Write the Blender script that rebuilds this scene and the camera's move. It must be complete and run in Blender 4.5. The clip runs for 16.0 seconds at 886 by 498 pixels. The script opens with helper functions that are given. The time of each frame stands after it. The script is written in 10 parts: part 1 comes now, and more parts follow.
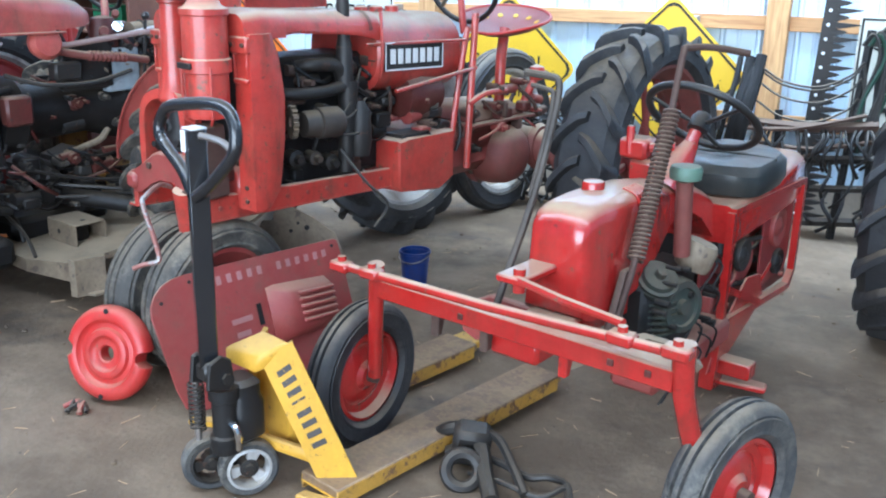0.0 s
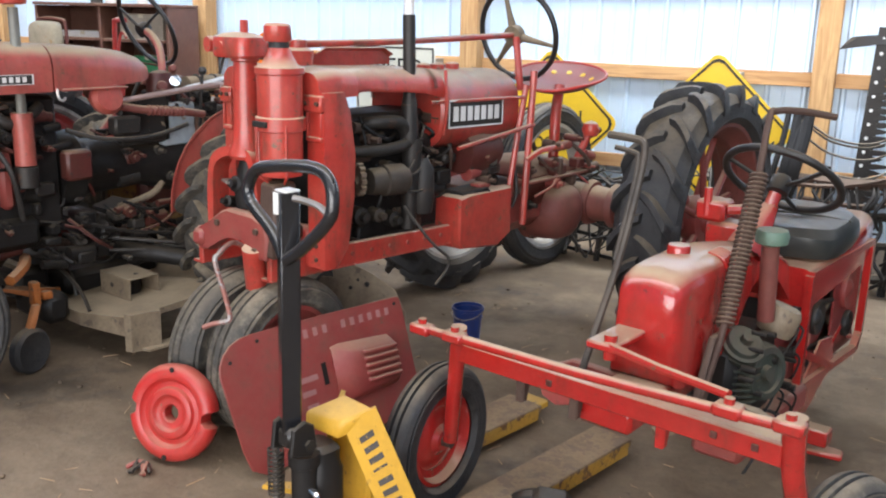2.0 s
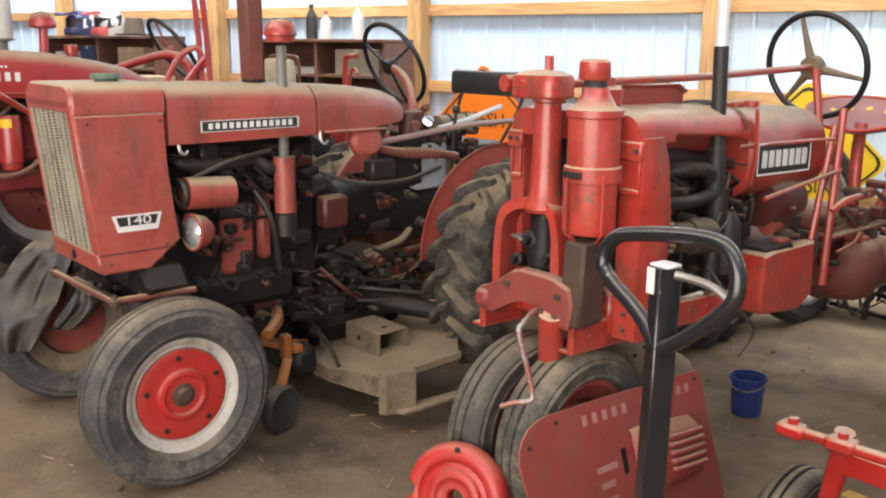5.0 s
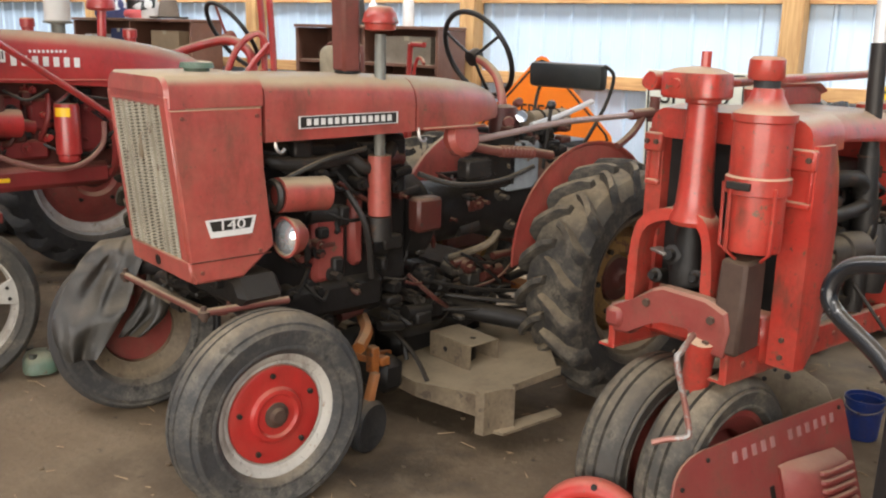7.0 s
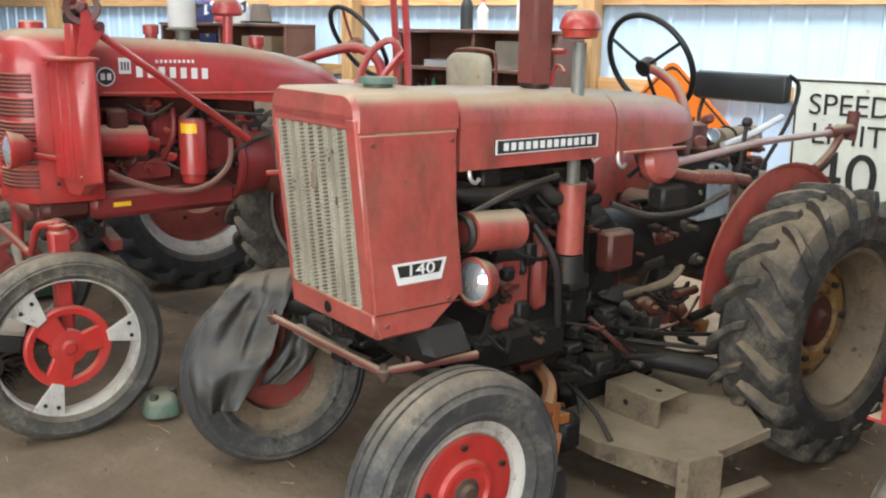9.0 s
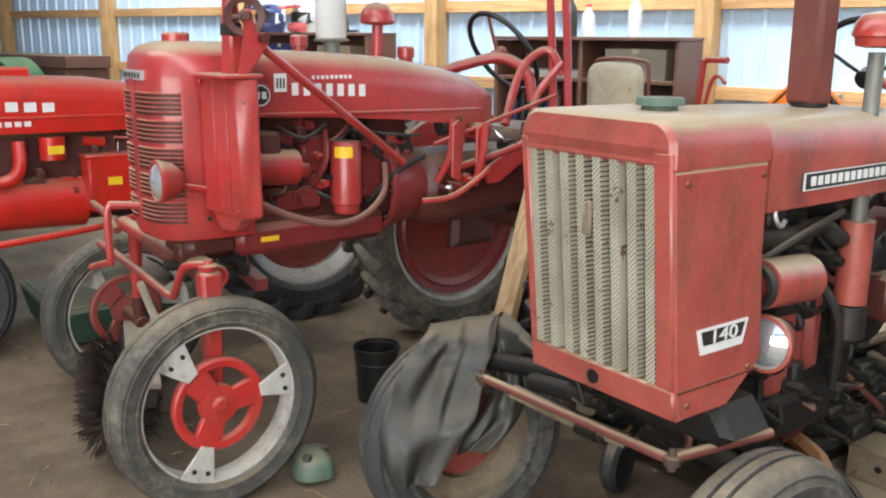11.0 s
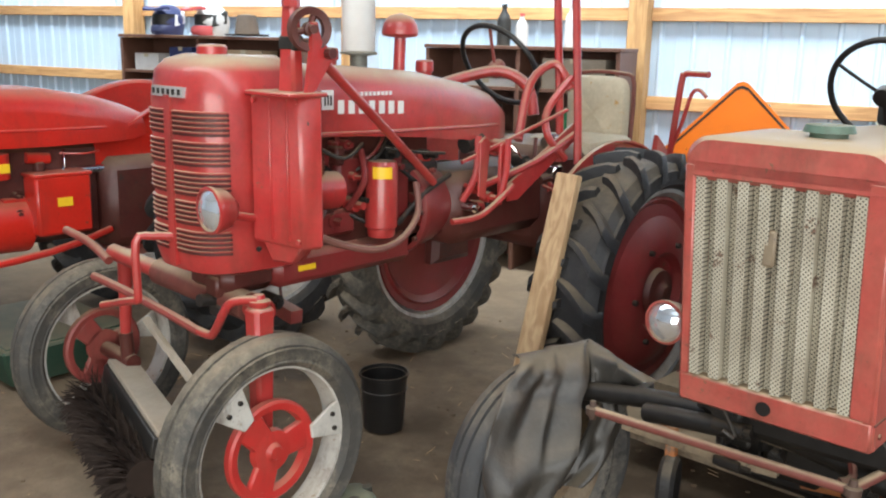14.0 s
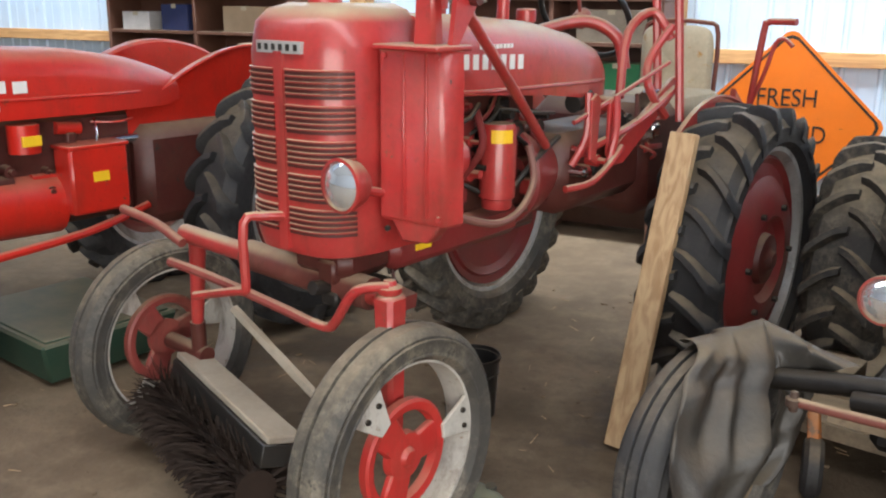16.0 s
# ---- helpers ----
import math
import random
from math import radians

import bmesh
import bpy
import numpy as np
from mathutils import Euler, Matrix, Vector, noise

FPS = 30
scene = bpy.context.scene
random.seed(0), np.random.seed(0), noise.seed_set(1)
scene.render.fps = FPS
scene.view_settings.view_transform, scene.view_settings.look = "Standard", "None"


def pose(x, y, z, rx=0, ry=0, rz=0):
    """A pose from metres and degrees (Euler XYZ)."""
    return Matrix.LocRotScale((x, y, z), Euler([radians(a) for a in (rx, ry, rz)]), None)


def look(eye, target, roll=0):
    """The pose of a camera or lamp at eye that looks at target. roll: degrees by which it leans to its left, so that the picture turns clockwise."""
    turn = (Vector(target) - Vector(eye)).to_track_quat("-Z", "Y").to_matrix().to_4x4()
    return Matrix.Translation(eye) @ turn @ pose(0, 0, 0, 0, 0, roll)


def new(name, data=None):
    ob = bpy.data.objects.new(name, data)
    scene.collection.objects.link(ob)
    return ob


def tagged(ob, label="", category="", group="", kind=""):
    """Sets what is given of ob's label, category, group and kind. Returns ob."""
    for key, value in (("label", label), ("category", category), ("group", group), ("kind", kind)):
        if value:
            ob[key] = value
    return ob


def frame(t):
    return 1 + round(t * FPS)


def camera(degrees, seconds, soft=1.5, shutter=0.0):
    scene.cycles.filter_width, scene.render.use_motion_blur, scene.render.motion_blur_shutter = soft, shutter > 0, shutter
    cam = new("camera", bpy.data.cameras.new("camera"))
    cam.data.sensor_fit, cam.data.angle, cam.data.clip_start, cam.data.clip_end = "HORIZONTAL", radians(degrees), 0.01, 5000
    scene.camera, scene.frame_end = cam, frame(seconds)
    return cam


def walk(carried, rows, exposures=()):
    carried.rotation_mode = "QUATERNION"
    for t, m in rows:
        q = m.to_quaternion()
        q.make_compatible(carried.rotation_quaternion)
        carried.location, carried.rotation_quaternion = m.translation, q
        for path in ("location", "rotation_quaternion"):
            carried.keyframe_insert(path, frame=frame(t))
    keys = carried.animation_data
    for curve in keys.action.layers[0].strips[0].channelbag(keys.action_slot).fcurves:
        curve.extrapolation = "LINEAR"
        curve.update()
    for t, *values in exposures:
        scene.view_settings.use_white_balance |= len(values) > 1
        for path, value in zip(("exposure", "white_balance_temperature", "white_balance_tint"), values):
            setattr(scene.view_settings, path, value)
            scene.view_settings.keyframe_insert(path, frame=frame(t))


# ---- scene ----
cam = camera(51.76, 16.0, 2.1)
PATH = [
    (0.0, -0.012, 0.012, 1.502, 72.75, -1.11, 24.46),
    (0.5, -0.126, -0.010, 1.513, 73.74, -0.88, 23.18),
    (1.0, -0.176, -0.015, 1.519, 74.37, -1.10, 22.01),
    (1.5, -0.200, -0.020, 1.525, 75.03, -1.54, 22.87),
    (2.0, -0.227, -0.030, 1.531, 75.65, -1.43, 25.18),
    (2.5, -0.263, -0.033, 1.530, 76.24, -1.05, 26.97),
    (3.0, -0.312, -0.029, 1.530, 76.53, -1.02, 27.34),
    (3.5, -0.409, 0.049, 1.530, 77.32, -1.16, 29.65),
    (4.0, -0.542, 0.111, 1.533, 78.11, -1.13, 33.20),
    (4.5, -0.714, 0.088, 1.537, 78.28, -0.19, 32.69),
    (5.0, -0.869, 0.100, 1.533, 77.31, -0.45, 34.74),
    (7.5, -1.457, 0.133, 1.541, 76.00, -1.54, 35.44),
    (8.0, -1.596, 0.190, 1.524, 75.17, -1.85, 36.38),
    (8.5, -1.776, 0.263, 1.534, 76.71, -1.10, 38.08),
    (9.0, -1.982, 0.229, 1.545, 76.58, -1.05, 38.20),
    (9.5, -2.187, 0.188, 1.546, 76.07, 1.08, 37.97),
    (10.0, -2.376, 0.209, 1.544, 76.97, 0.12, 39.68),
    (12.5, -3.241, 0.114, 1.565, 76.12, -1.93, 36.01),
    (13.0, -3.356, 0.021, 1.577, 76.80, -1.13, 32.23),
    (13.5, -3.404, -0.054, 1.585, 77.50, -1.31, 29.07),
    (14.0, -3.437, -0.075, 1.581, 77.17, -1.28, 28.67),
    (14.5, -3.514, -0.042, 1.569, 76.67, -1.02, 29.58),
    (15.0, -3.652, 0.009, 1.566, 77.24, -0.84, 30.40),
    (15.5, -3.831, 0.020, 1.554, 76.46, -1.98, 29.89),
    (16.0, -4.068, -0.022, 1.539, 74.69, -0.49, 25.36),
]
walk(cam, [(t, pose(x, y, z, rx, ry, rz)) for t, x, y, z, rx, ry, rz in PATH],
     [(0.0, 0.38, 4950, 5), (0.5, 0.27, 5150, 6), (1.0, 0.12, 5350, 8), (2.0, 0.0, 6150, 13), (3.0, 0.0, 6550, 13), (4.0, -0.05, 6900, 14), (5.0, -0.05, 7000, 14), (7.5, -0.14, 6700, 12), (8.0, -0.04, 6400, 11), (8.5, 0.04, 6200, 7), (14.0, 0.04, 6350, 8), (16.0, -0.05, 6500, 11)])

# ---- light ----
world = bpy.data.worlds.new("sky")
scene.world = world
world.use_nodes = True
wn = world.node_tree.nodes
sky = wn.new("ShaderNodeTexSky")
sky.sky_type = "NISHITA"
sky.sun_disc = False
sky.sun_elevation, sky.sun_rotation = radians(38), radians(200)
world.node_tree.links.new(sky.outputs[0], wn["Background"].inputs[0])
wn["Background"].inputs[1].default_value = 0.12


def area_lamp(name, m, sx, sy, watts, colour):
    d = bpy.data.lights.new(name, "AREA")
    d.shape, d.size, d.size_y, d.energy, d.color = "RECTANGLE", sx, sy, watts, colour
    ob = new(name, d)
    ob.matrix_world = m
    return ob


# daylight through the big door opening, and two added overhead fills, no roof source seen
area_lamp("door_daylight", look((-0.6, -4.9, 1.9), (-2.6, 4.0, 0.9)), 7.6, 3.4, 600, (1.0, 0.96, 0.905))
area_lamp("roof_fill_front", look((-2.8, 0.4, 4.3), (-2.8, 0.4, 0.0)), 14.0, 1.1, 360, (0.97, 0.98, 1.0))
# added fill aimed at the back wall, its spread keeps it off the floor
rear = area_lamp("wall_fill_rear", look((-5.0, 5.1, 4.3), (-5.0, 5.95, 2.9)), 15.0, 1.0, 620, (0.87, 0.94, 1.0))
rear.data.spread = radians(112)

# ---- materials ----


def nodes_of(name):
    m = bpy.data.materials.new(name)
    m.use_nodes = True
    nt = m.node_tree
    return m, nt, nt.nodes["Principled BSDF"]


def noise_node(nt, scale, detail=4.0, rough=0.6, coord="Object"):
    tc = nt.nodes.new("ShaderNodeTexCoord")
    n = nt.nodes.new("ShaderNodeTexNoise")
    n.inputs["Scale"].default_value, n.inputs["Detail"].default_value, n.inputs["Roughness"].default_value = scale, detail, rough
    nt.links.new(tc.outputs[coord], n.inputs["Vector"])
    return n.outputs["Fac"]


def ramp(nt, fac, lo, hi, a=0.0, b=1.0):
    n = nt.nodes.new("ShaderNodeMapRange")
    n.interpolation_type = "SMOOTHSTEP"
    for i, v in ((1, lo), (2, hi), (3, a), (4, b)):
        n.inputs[i].default_value = v
    nt.links.new(fac, n.inputs[0])
    return n.outputs[0]


def mixc(nt, fac, a, b):
    n = nt.nodes.new("ShaderNodeMix")
    n.data_type = "RGBA"
    for sock, v in ((n.inputs[6], a), (n.inputs[7], b)):
        if isinstance(v, tuple):
            sock.default_value = (*v, 1)
        else:
            nt.links.new(v, sock)
    if isinstance(fac, float):
        n.inputs[0].default_value = fac
    else:
        nt.links.new(fac, n.inputs[0])
    return n.outputs[2]


def math_node(nt, op, a, b):
    n = nt.nodes.new("ShaderNodeMath")
    n.operation = op
    for i, v in enumerate((a, b)):
        if isinstance(v, (int, float)):
            n.inputs[i].default_value = v
        else:
            nt.links.new(v, n.inputs[i])
    return n.outputs[0]


def bump(nt, p, height, strength, dist=0.01):
    n = nt.nodes.new("ShaderNodeBump")
    n.inputs["Strength"].default_value, n.inputs["Distance"].default_value = strength, dist
    nt.links.new(height, n.inputs["Height"])
    nt.links.new(n.outputs[0], p.inputs["Normal"])


DUST = (0.43, 0.33, 0.205)


def surface(name, colour, rough=0.5, metal=0.0, dust=0.0, film=0.0, wear=0.0, wear_colour=(0.12, 0.06, 0.035), vary=0.18, grain=60.0, relief=0.15, coat=0.0, dark=(0.5, 0.5, 0.5), spec=0.5, dirt=0.0, dust_glare_colour=None):
    """Colour with blotches, settled dust on what faces up, a thin film of dust all over, and chips of wear."""
    m, nt, p = nodes_of(name)
    big = noise_node(nt, 4.0, 5.0, 0.65)
    fine = noise_node(nt, grain, 3.0, 0.6)
    shade = tuple(c * d for c, d in zip(colour, dark))
    c = mixc(nt, ramp(nt, big, 0.3, 0.7, 0.0, vary * 2), colour, shade)
    c = mixc(nt, ramp(nt, fine, 0.35, 0.75, 0.0, vary), c, tuple(min(1.0, v * 1.25) for v in colour))
    if wear:
        spots = noise_node(nt, 17.0, 6.0, 0.75)
        c = mixc(nt, ramp(nt, spots, 0.66 - wear * 0.16, 0.70 - wear * 0.12), c, wear_colour)
    if dirt:
        tc = nt.nodes.new("ShaderNodeTexCoord")
        mp = nt.nodes.new("ShaderNodeMapping")
        mp.inputs["Scale"].default_value = (9.0, 9.0, 3.0)
        nt.links.new(tc.outputs["Object"], mp.inputs[0])
        st = nt.nodes.new("ShaderNodeTexNoise")
        st.inputs["Scale"].default_value, st.inputs["Detail"].default_value, st.inputs["Roughness"].default_value = 1.0, 8.0, 0.72
        nt.links.new(mp.outputs[0], st.inputs["Vector"])
        c = mixc(nt, ramp(nt, st.outputs["Fac"], 0.46, 0.76, 0.0, dirt), c, (0.05, 0.026, 0.018))
        speck = noise_node(nt, 38.0, 5.0, 0.8)
        c = mixc(nt, ramp(nt, speck, 0.60, 0.68, 0.0, dirt), c, (0.045, 0.025, 0.02))
    r = rough
    if dust or film:
        geo = nt.nodes.new("ShaderNodeNewGeometry")
        sep = nt.nodes.new("ShaderNodeSeparateXYZ")
        nt.links.new(geo.outputs["Normal"], sep.inputs[0])
        up = ramp(nt, sep.outputs[2], 0.36, 0.94, 0.0, dust)
        patch = ramp(nt, noise_node(nt, 6.0, 6.0, 0.7), 0.25, 0.75, 0.65, 1.15)
        f = math_node(nt, "MULTIPLY", up, patch)
        thin = ramp(nt, noise_node(nt, 9.0, 6.0, 0.7), 0.3, 0.75, film * 0.3, film)
        f = math_node(nt, "MINIMUM", math_node(nt, "ADD", f, thin), 0.95)
        c = mixc(nt, f, c, dust_glare_colour or DUST)
        rr = nt.nodes.new("ShaderNodeMapRange")
        rr.inputs[3].default_value, rr.inputs[4].default_value = rough, 0.85
        nt.links.new(f, rr.inputs[0])
        nt.links.new(rr.outputs[0], p.inputs["Roughness"])
    else:
        nt.links.new(ramp(nt, fine, 0.2, 0.8, max(0.02, rough - 0.08), min(1.0, rough + 0.08)), p.inputs["Roughness"])
    nt.links.new(c, p.inputs["Base Color"])
    p.inputs["Metallic"].default_value = metal
    p.inputs["Specular IOR Level"].default_value = spec
    p.inputs["Coat Weight"].default_value = coat
    p.inputs["Coat Roughness"].default_value = 0.15
    bump(nt, p, fine, relief, 0.004)
    return m


M = {}
M["red_faded"] = surface("red_faded", (0.40, 0.056, 0.048), 0.30, dust=1.1, film=0.15, wear=0.22, dirt=0.6, vary=0.30, coat=0.22)
# real dust, paled further to paint in the strong light on upward faces
M["red_row"] = surface("red_row", (0.47, 0.027, 0.020), 0.28, dust=0.88, film=0.10, wear=0.34, dirt=0.95, vary=0.34, coat=0.3, dust_glare_colour=(0.55, 0.43, 0.28))
M["red_tall"] = surface("red_tall", (0.43, 0.021, 0.024), 0.30, dust=0.92, film=0.09, wear=0.15, dirt=0.5, vary=0.28, coat=0.4)
M["red_shiny"] = surface("red_shiny", (0.40, 0.013, 0.012), 0.17, dust=0.88, film=0.035, wear=0.20, dirt=0.55, vary=0.26, coat=0.7, dust_glare_colour=(0.44, 0.33, 0.20))
M["red_fresh"] = surface("red_fresh", (0.56, 0.016, 0.008), 0.30, dust=0.38, film=0.03, wear=0.10, dirt=0.35, coat=0.3)
M["red_dull"] = surface("red_dull", (0.25, 0.028, 0.028), 0.48, dust=0.45, film=0.13, wear=0.2, dirt=0.5)
M["red_disc"] = surface("red_disc", (0.20, 0.015, 0.018), 0.38, dirt=0.3, dust=0.3, film=0.06, wear=0.08)
M["yellow_worn"] = surface("yellow_worn", (0.50, 0.27, 0.03), 0.55, dust=0.3, film=0.10, wear=0.95, wear_colour=(0.13, 0.06, 0.03), vary=0.35)
M["grey_pipe"] = surface("grey_pipe", (0.20, 0.21, 0.19), 0.5, metal=0.3, dust=0.3, film=0.1, dirt=0.6)
M["vinyl"] = surface("vinyl", (0.022, 0.022, 0.021), 0.44, dust=0.32, film=0.05, vary=0.4, relief=0.4, dirt=0.4)
M["red_seat"] = surface("red_seat", (0.22, 0.016, 0.016), 0.35, dust=0.12, film=0.06, wear=0.1, dirt=0.4)
M["box_grey"] = surface("box_grey", (0.30, 0.36, 0.40), 0.5, dust=0.4, film=0.12, dirt=0.5)
M["crank_steel"] = surface("crank_steel", (0.30, 0.12, 0.10), 0.4, metal=0.4, dust=0.2, film=0.1, wear=0.9, wear_colour=(0.30, 0.29, 0.28))
M["red_rim"] = surface("red_rim", (0.48, 0.018, 0.018), 0.35, dust=0.3, film=0.08, wear=0.1, dirt=0.35)
# near-black for grime, and for shade in bays and holes put into colour
M["grime_shade"] = surface("grime_shade", (0.011, 0.0105, 0.011), 0.5, metal=0.0, spec=0.3, dust=0.09, film=0.018, vary=0.5, grain=30.0, relief=0.5)
M["grime_red"] = surface("grime_red", (0.075, 0.010, 0.009), 0.45, dust=0.4, film=0.06, vary=0.35, wear=0.3, wear_colour=(0.02, 0.018, 0.017))
M["iron"] = surface("iron", (0.028, 0.026, 0.025), 0.48, metal=0.4, dust=0.16, film=0.03, wear=0.3, wear_colour=(0.08, 0.04, 0.025))
M["rust"] = surface("rust", (0.068, 0.035, 0.027), 0.7, metal=0.2, dust=0.25, film=0.08, vary=0.4)
M["rust_red"] = surface("rust_red", (0.16, 0.032, 0.026), 0.65, dirt=0.4, dust=0.75, film=0.08, vary=0.35)
M["silver"] = surface("silver", (0.58, 0.58, 0.57), 0.45, metal=0.5, dust=0.45, film=0.22, wear=0.3, dirt=0.7, wear_colour=(0.2, 0.11, 0.06))
M["fork_worn"] = surface("fork_worn", (0.27, 0.165, 0.075), 0.65, dust=0.22, film=0.10, dirt=0.9, wear=0.95, wear_colour=(0.14, 0.075, 0.045), vary=0.5)
M["pale_rod"] = surface("pale_rod", (0.48, 0.33, 0.30), 0.36, metal=0.5, dust=0.3, film=0.08, wear=0.4, wear_colour=(0.50, 0.46, 0.44))
M["bright_pipe"] = surface("bright_pipe", (0.80, 0.80, 0.79), 0.35, metal=0.15, dust=0.1, film=0.04)
M["greasy"] = surface("greasy", (0.052, 0.043, 0.036), 0.55, metal=0.2, dust=0.35, film=0.07, dirt=0.8, vary=0.45, grain=30.0)
M["white_rim"] = surface("white_rim", (0.52, 0.50, 0.45), 0.5, dust=0.35, film=0.12, dirt=0.8, wear=0.28, wear_colour=(0.22, 0.12, 0.06))
M["chrome"] = surface("chrome", (0.75, 0.75, 0.76), 0.12, metal=1.0, dust=0.15, film=0.03, vary=0.05)
M["lens"] = surface("lens", (0.82, 0.84, 0.86), 0.10, metal=0.75, vary=0.05, relief=0.05)
M["steel_rod"] = surface("steel_rod", (0.45, 0.42, 0.40), 0.38, metal=0.9, dust=0.35, film=0.08, wear=0.3)
M["black_paint"] = surface("black_paint", (0.009, 0.010, 0.013), 0.24, dust=0.16, film=0.015, wear=0.06, wear_colour=(0.3, 0.3, 0.3), coat=0.3)
M["black_plastic"] = surface("black_plastic", (0.010, 0.010, 0.011), 0.36, dust=0.18, film=0.02)
M["yellow_paint"] = surface("yellow_paint", (0.66, 0.36, 0.025), 0.45, dust=0.3, film=0.06, dirt=0.4, wear=0.25, wear_colour=(0.10, 0.06, 0.04))
M["orange_paint"] = surface("orange_paint", (0.40, 0.115, 0.015), 0.6, dust=0.4, film=0.08, dirt=0.7, wear=0.5)
M["orange_rust"] = surface("orange_rust", (0.34, 0.19, 0.05), 0.7, dust=0.3, film=0.12, wear=0.8, wear_colour=(0.13, 0.05, 0.035), vary=0.4)
M["sign_yellow"] = surface("sign_yellow", (0.80, 0.50, 0.02), 0.35, film=0.06, wear=0.05, vary=0.1, relief=0.03)
M["sign_orange"] = surface("sign_orange", (0.90, 0.20, 0.015), 0.30, film=0.05, wear=0.04, vary=0.1, relief=0.05)
M["sign_white"] = surface("sign_white", (0.68, 0.67, 0.56), 0.42, film=0.12, wear=0.12, vary=0.12, relief=0.03)
M["ink"] = surface("ink", (0.012, 0.012, 0.012), 0.5, film=0.04, vary=0.1, relief=0.02)
M["plate_white"] = surface("plate_white", (0.74, 0.73, 0.70), 0.4, film=0.08, vary=0.08, relief=0.02)
M["letter_faded"] = surface("letter_faded", (0.36, 0.16, 0.15), 0.6, film=0.1, vary=0.2, relief=0.02)
M["label_yellow"] = surface("label_yellow", (0.85, 0.52, 0.02), 0.4, vary=0.08, relief=0.02)
M["blue_pail"] = surface("blue_pail", (0.010, 0.040, 0.20), 0.3, dust=0.3, film=0.02, wear=0.3, dirt=0.5)
M["green_cup"] = surface("green_cup", (0.085, 0.16, 0.115), 0.5, dust=0.4, film=0.10, dirt=0.6, wear=0.15)
M["green_engine"] = surface("green_engine", (0.017, 0.030, 0.024), 0.6, dust=0.20, film=0.06, dirt=0.9, relief=0.5, wear=0.7, wear_colour=(0.02, 0.02, 0.02))
M["green_paint"] = surface("green_paint", (0.015, 0.16, 0.06), 0.4, dust=0.3, film=0.05)
M["dark_green"] = surface("dark_green", (0.012, 0.055, 0.035), 0.5, dust=0.4, film=0.06)
# dirt streaks kept heavy, also to paint in the mower deck's shade
M["tan_steel"] = surface("tan_steel", (0.19, 0.145, 0.095), 0.65, dust=0.55, film=0.14, dirt=0.8, wear=0.5, wear_colour=(0.06, 0.045, 0.035), vary=0.45)
M["seat_tan"] = surface("seat_tan", (0.52, 0.45, 0.32), 0.7, dust=0.3, film=0.15, wear=0.3, wear_colour=(0.40, 0.22, 0.06), vary=0.25)
M["seat_black"] = surface("seat_black", (0.018, 0.024, 0.026), 0.34, dust=0.12, film=0.05, vary=0.2)
M["bristle"] = surface("bristle", (0.022, 0.013, 0.010), 0.75, spec=0.2, film=0.03, vary=0.3)
# dark red for the shaded gaps between louvres, put in as colour
M["slot_shade_red"] = surface("slot_shade_red", (0.075, 0.008, 0.008), 0.6, film=0.05, vary=0.3)
M["felt_brown"] = surface("felt_brown", (0.105, 0.075, 0.058), 0.8, dust=0.35, film=0.1, vary=0.3)
M["worn_ink"] = surface("worn_ink", (0.045, 0.043, 0.045), 0.5, film=0.1, wear=0.5, wear_colour=(0.45, 0.27, 0.04))
M["shelf_wood"] = surface("shelf_wood", (0.14, 0.055, 0.035), 0.5, dust=0.4, film=0.08, vary=0.3)
M["grey_wood"] = surface("grey_wood", (0.33, 0.28, 0.22), 0.8, dust=0.3, film=0.10, vary=0.3)
M["cardboard"] = surface("cardboard", (0.42, 0.31, 0.20), 0.8, film=0.05, vary=0.2)
M["cloth_blue"] = surface("cloth_blue", (0.022, 0.035, 0.13), 0.4, vary=0.3, film=0.05)
M["cloth_white"] = surface("cloth_white", (0.6, 0.58, 0.56), 0.5, vary=0.2, film=0.05)
M["cable"] = surface("cable", (0.02, 0.02, 0.021), 0.55, dust=0.4, film=0.08)
M["hose"] = surface("hose", (0.18, 0.06, 0.05), 0.55, dust=0.5, film=0.12)
M["mesh_steel"] = surface("mesh_steel", (0.40, 0.36, 0.28), 0.55, metal=0.25, dust=0.4, film=0.2, wear=0.2)
M["pink_bottle"] = surface("pink_bottle", (0.62, 0.10, 0.10), 0.4, vary=0.1)


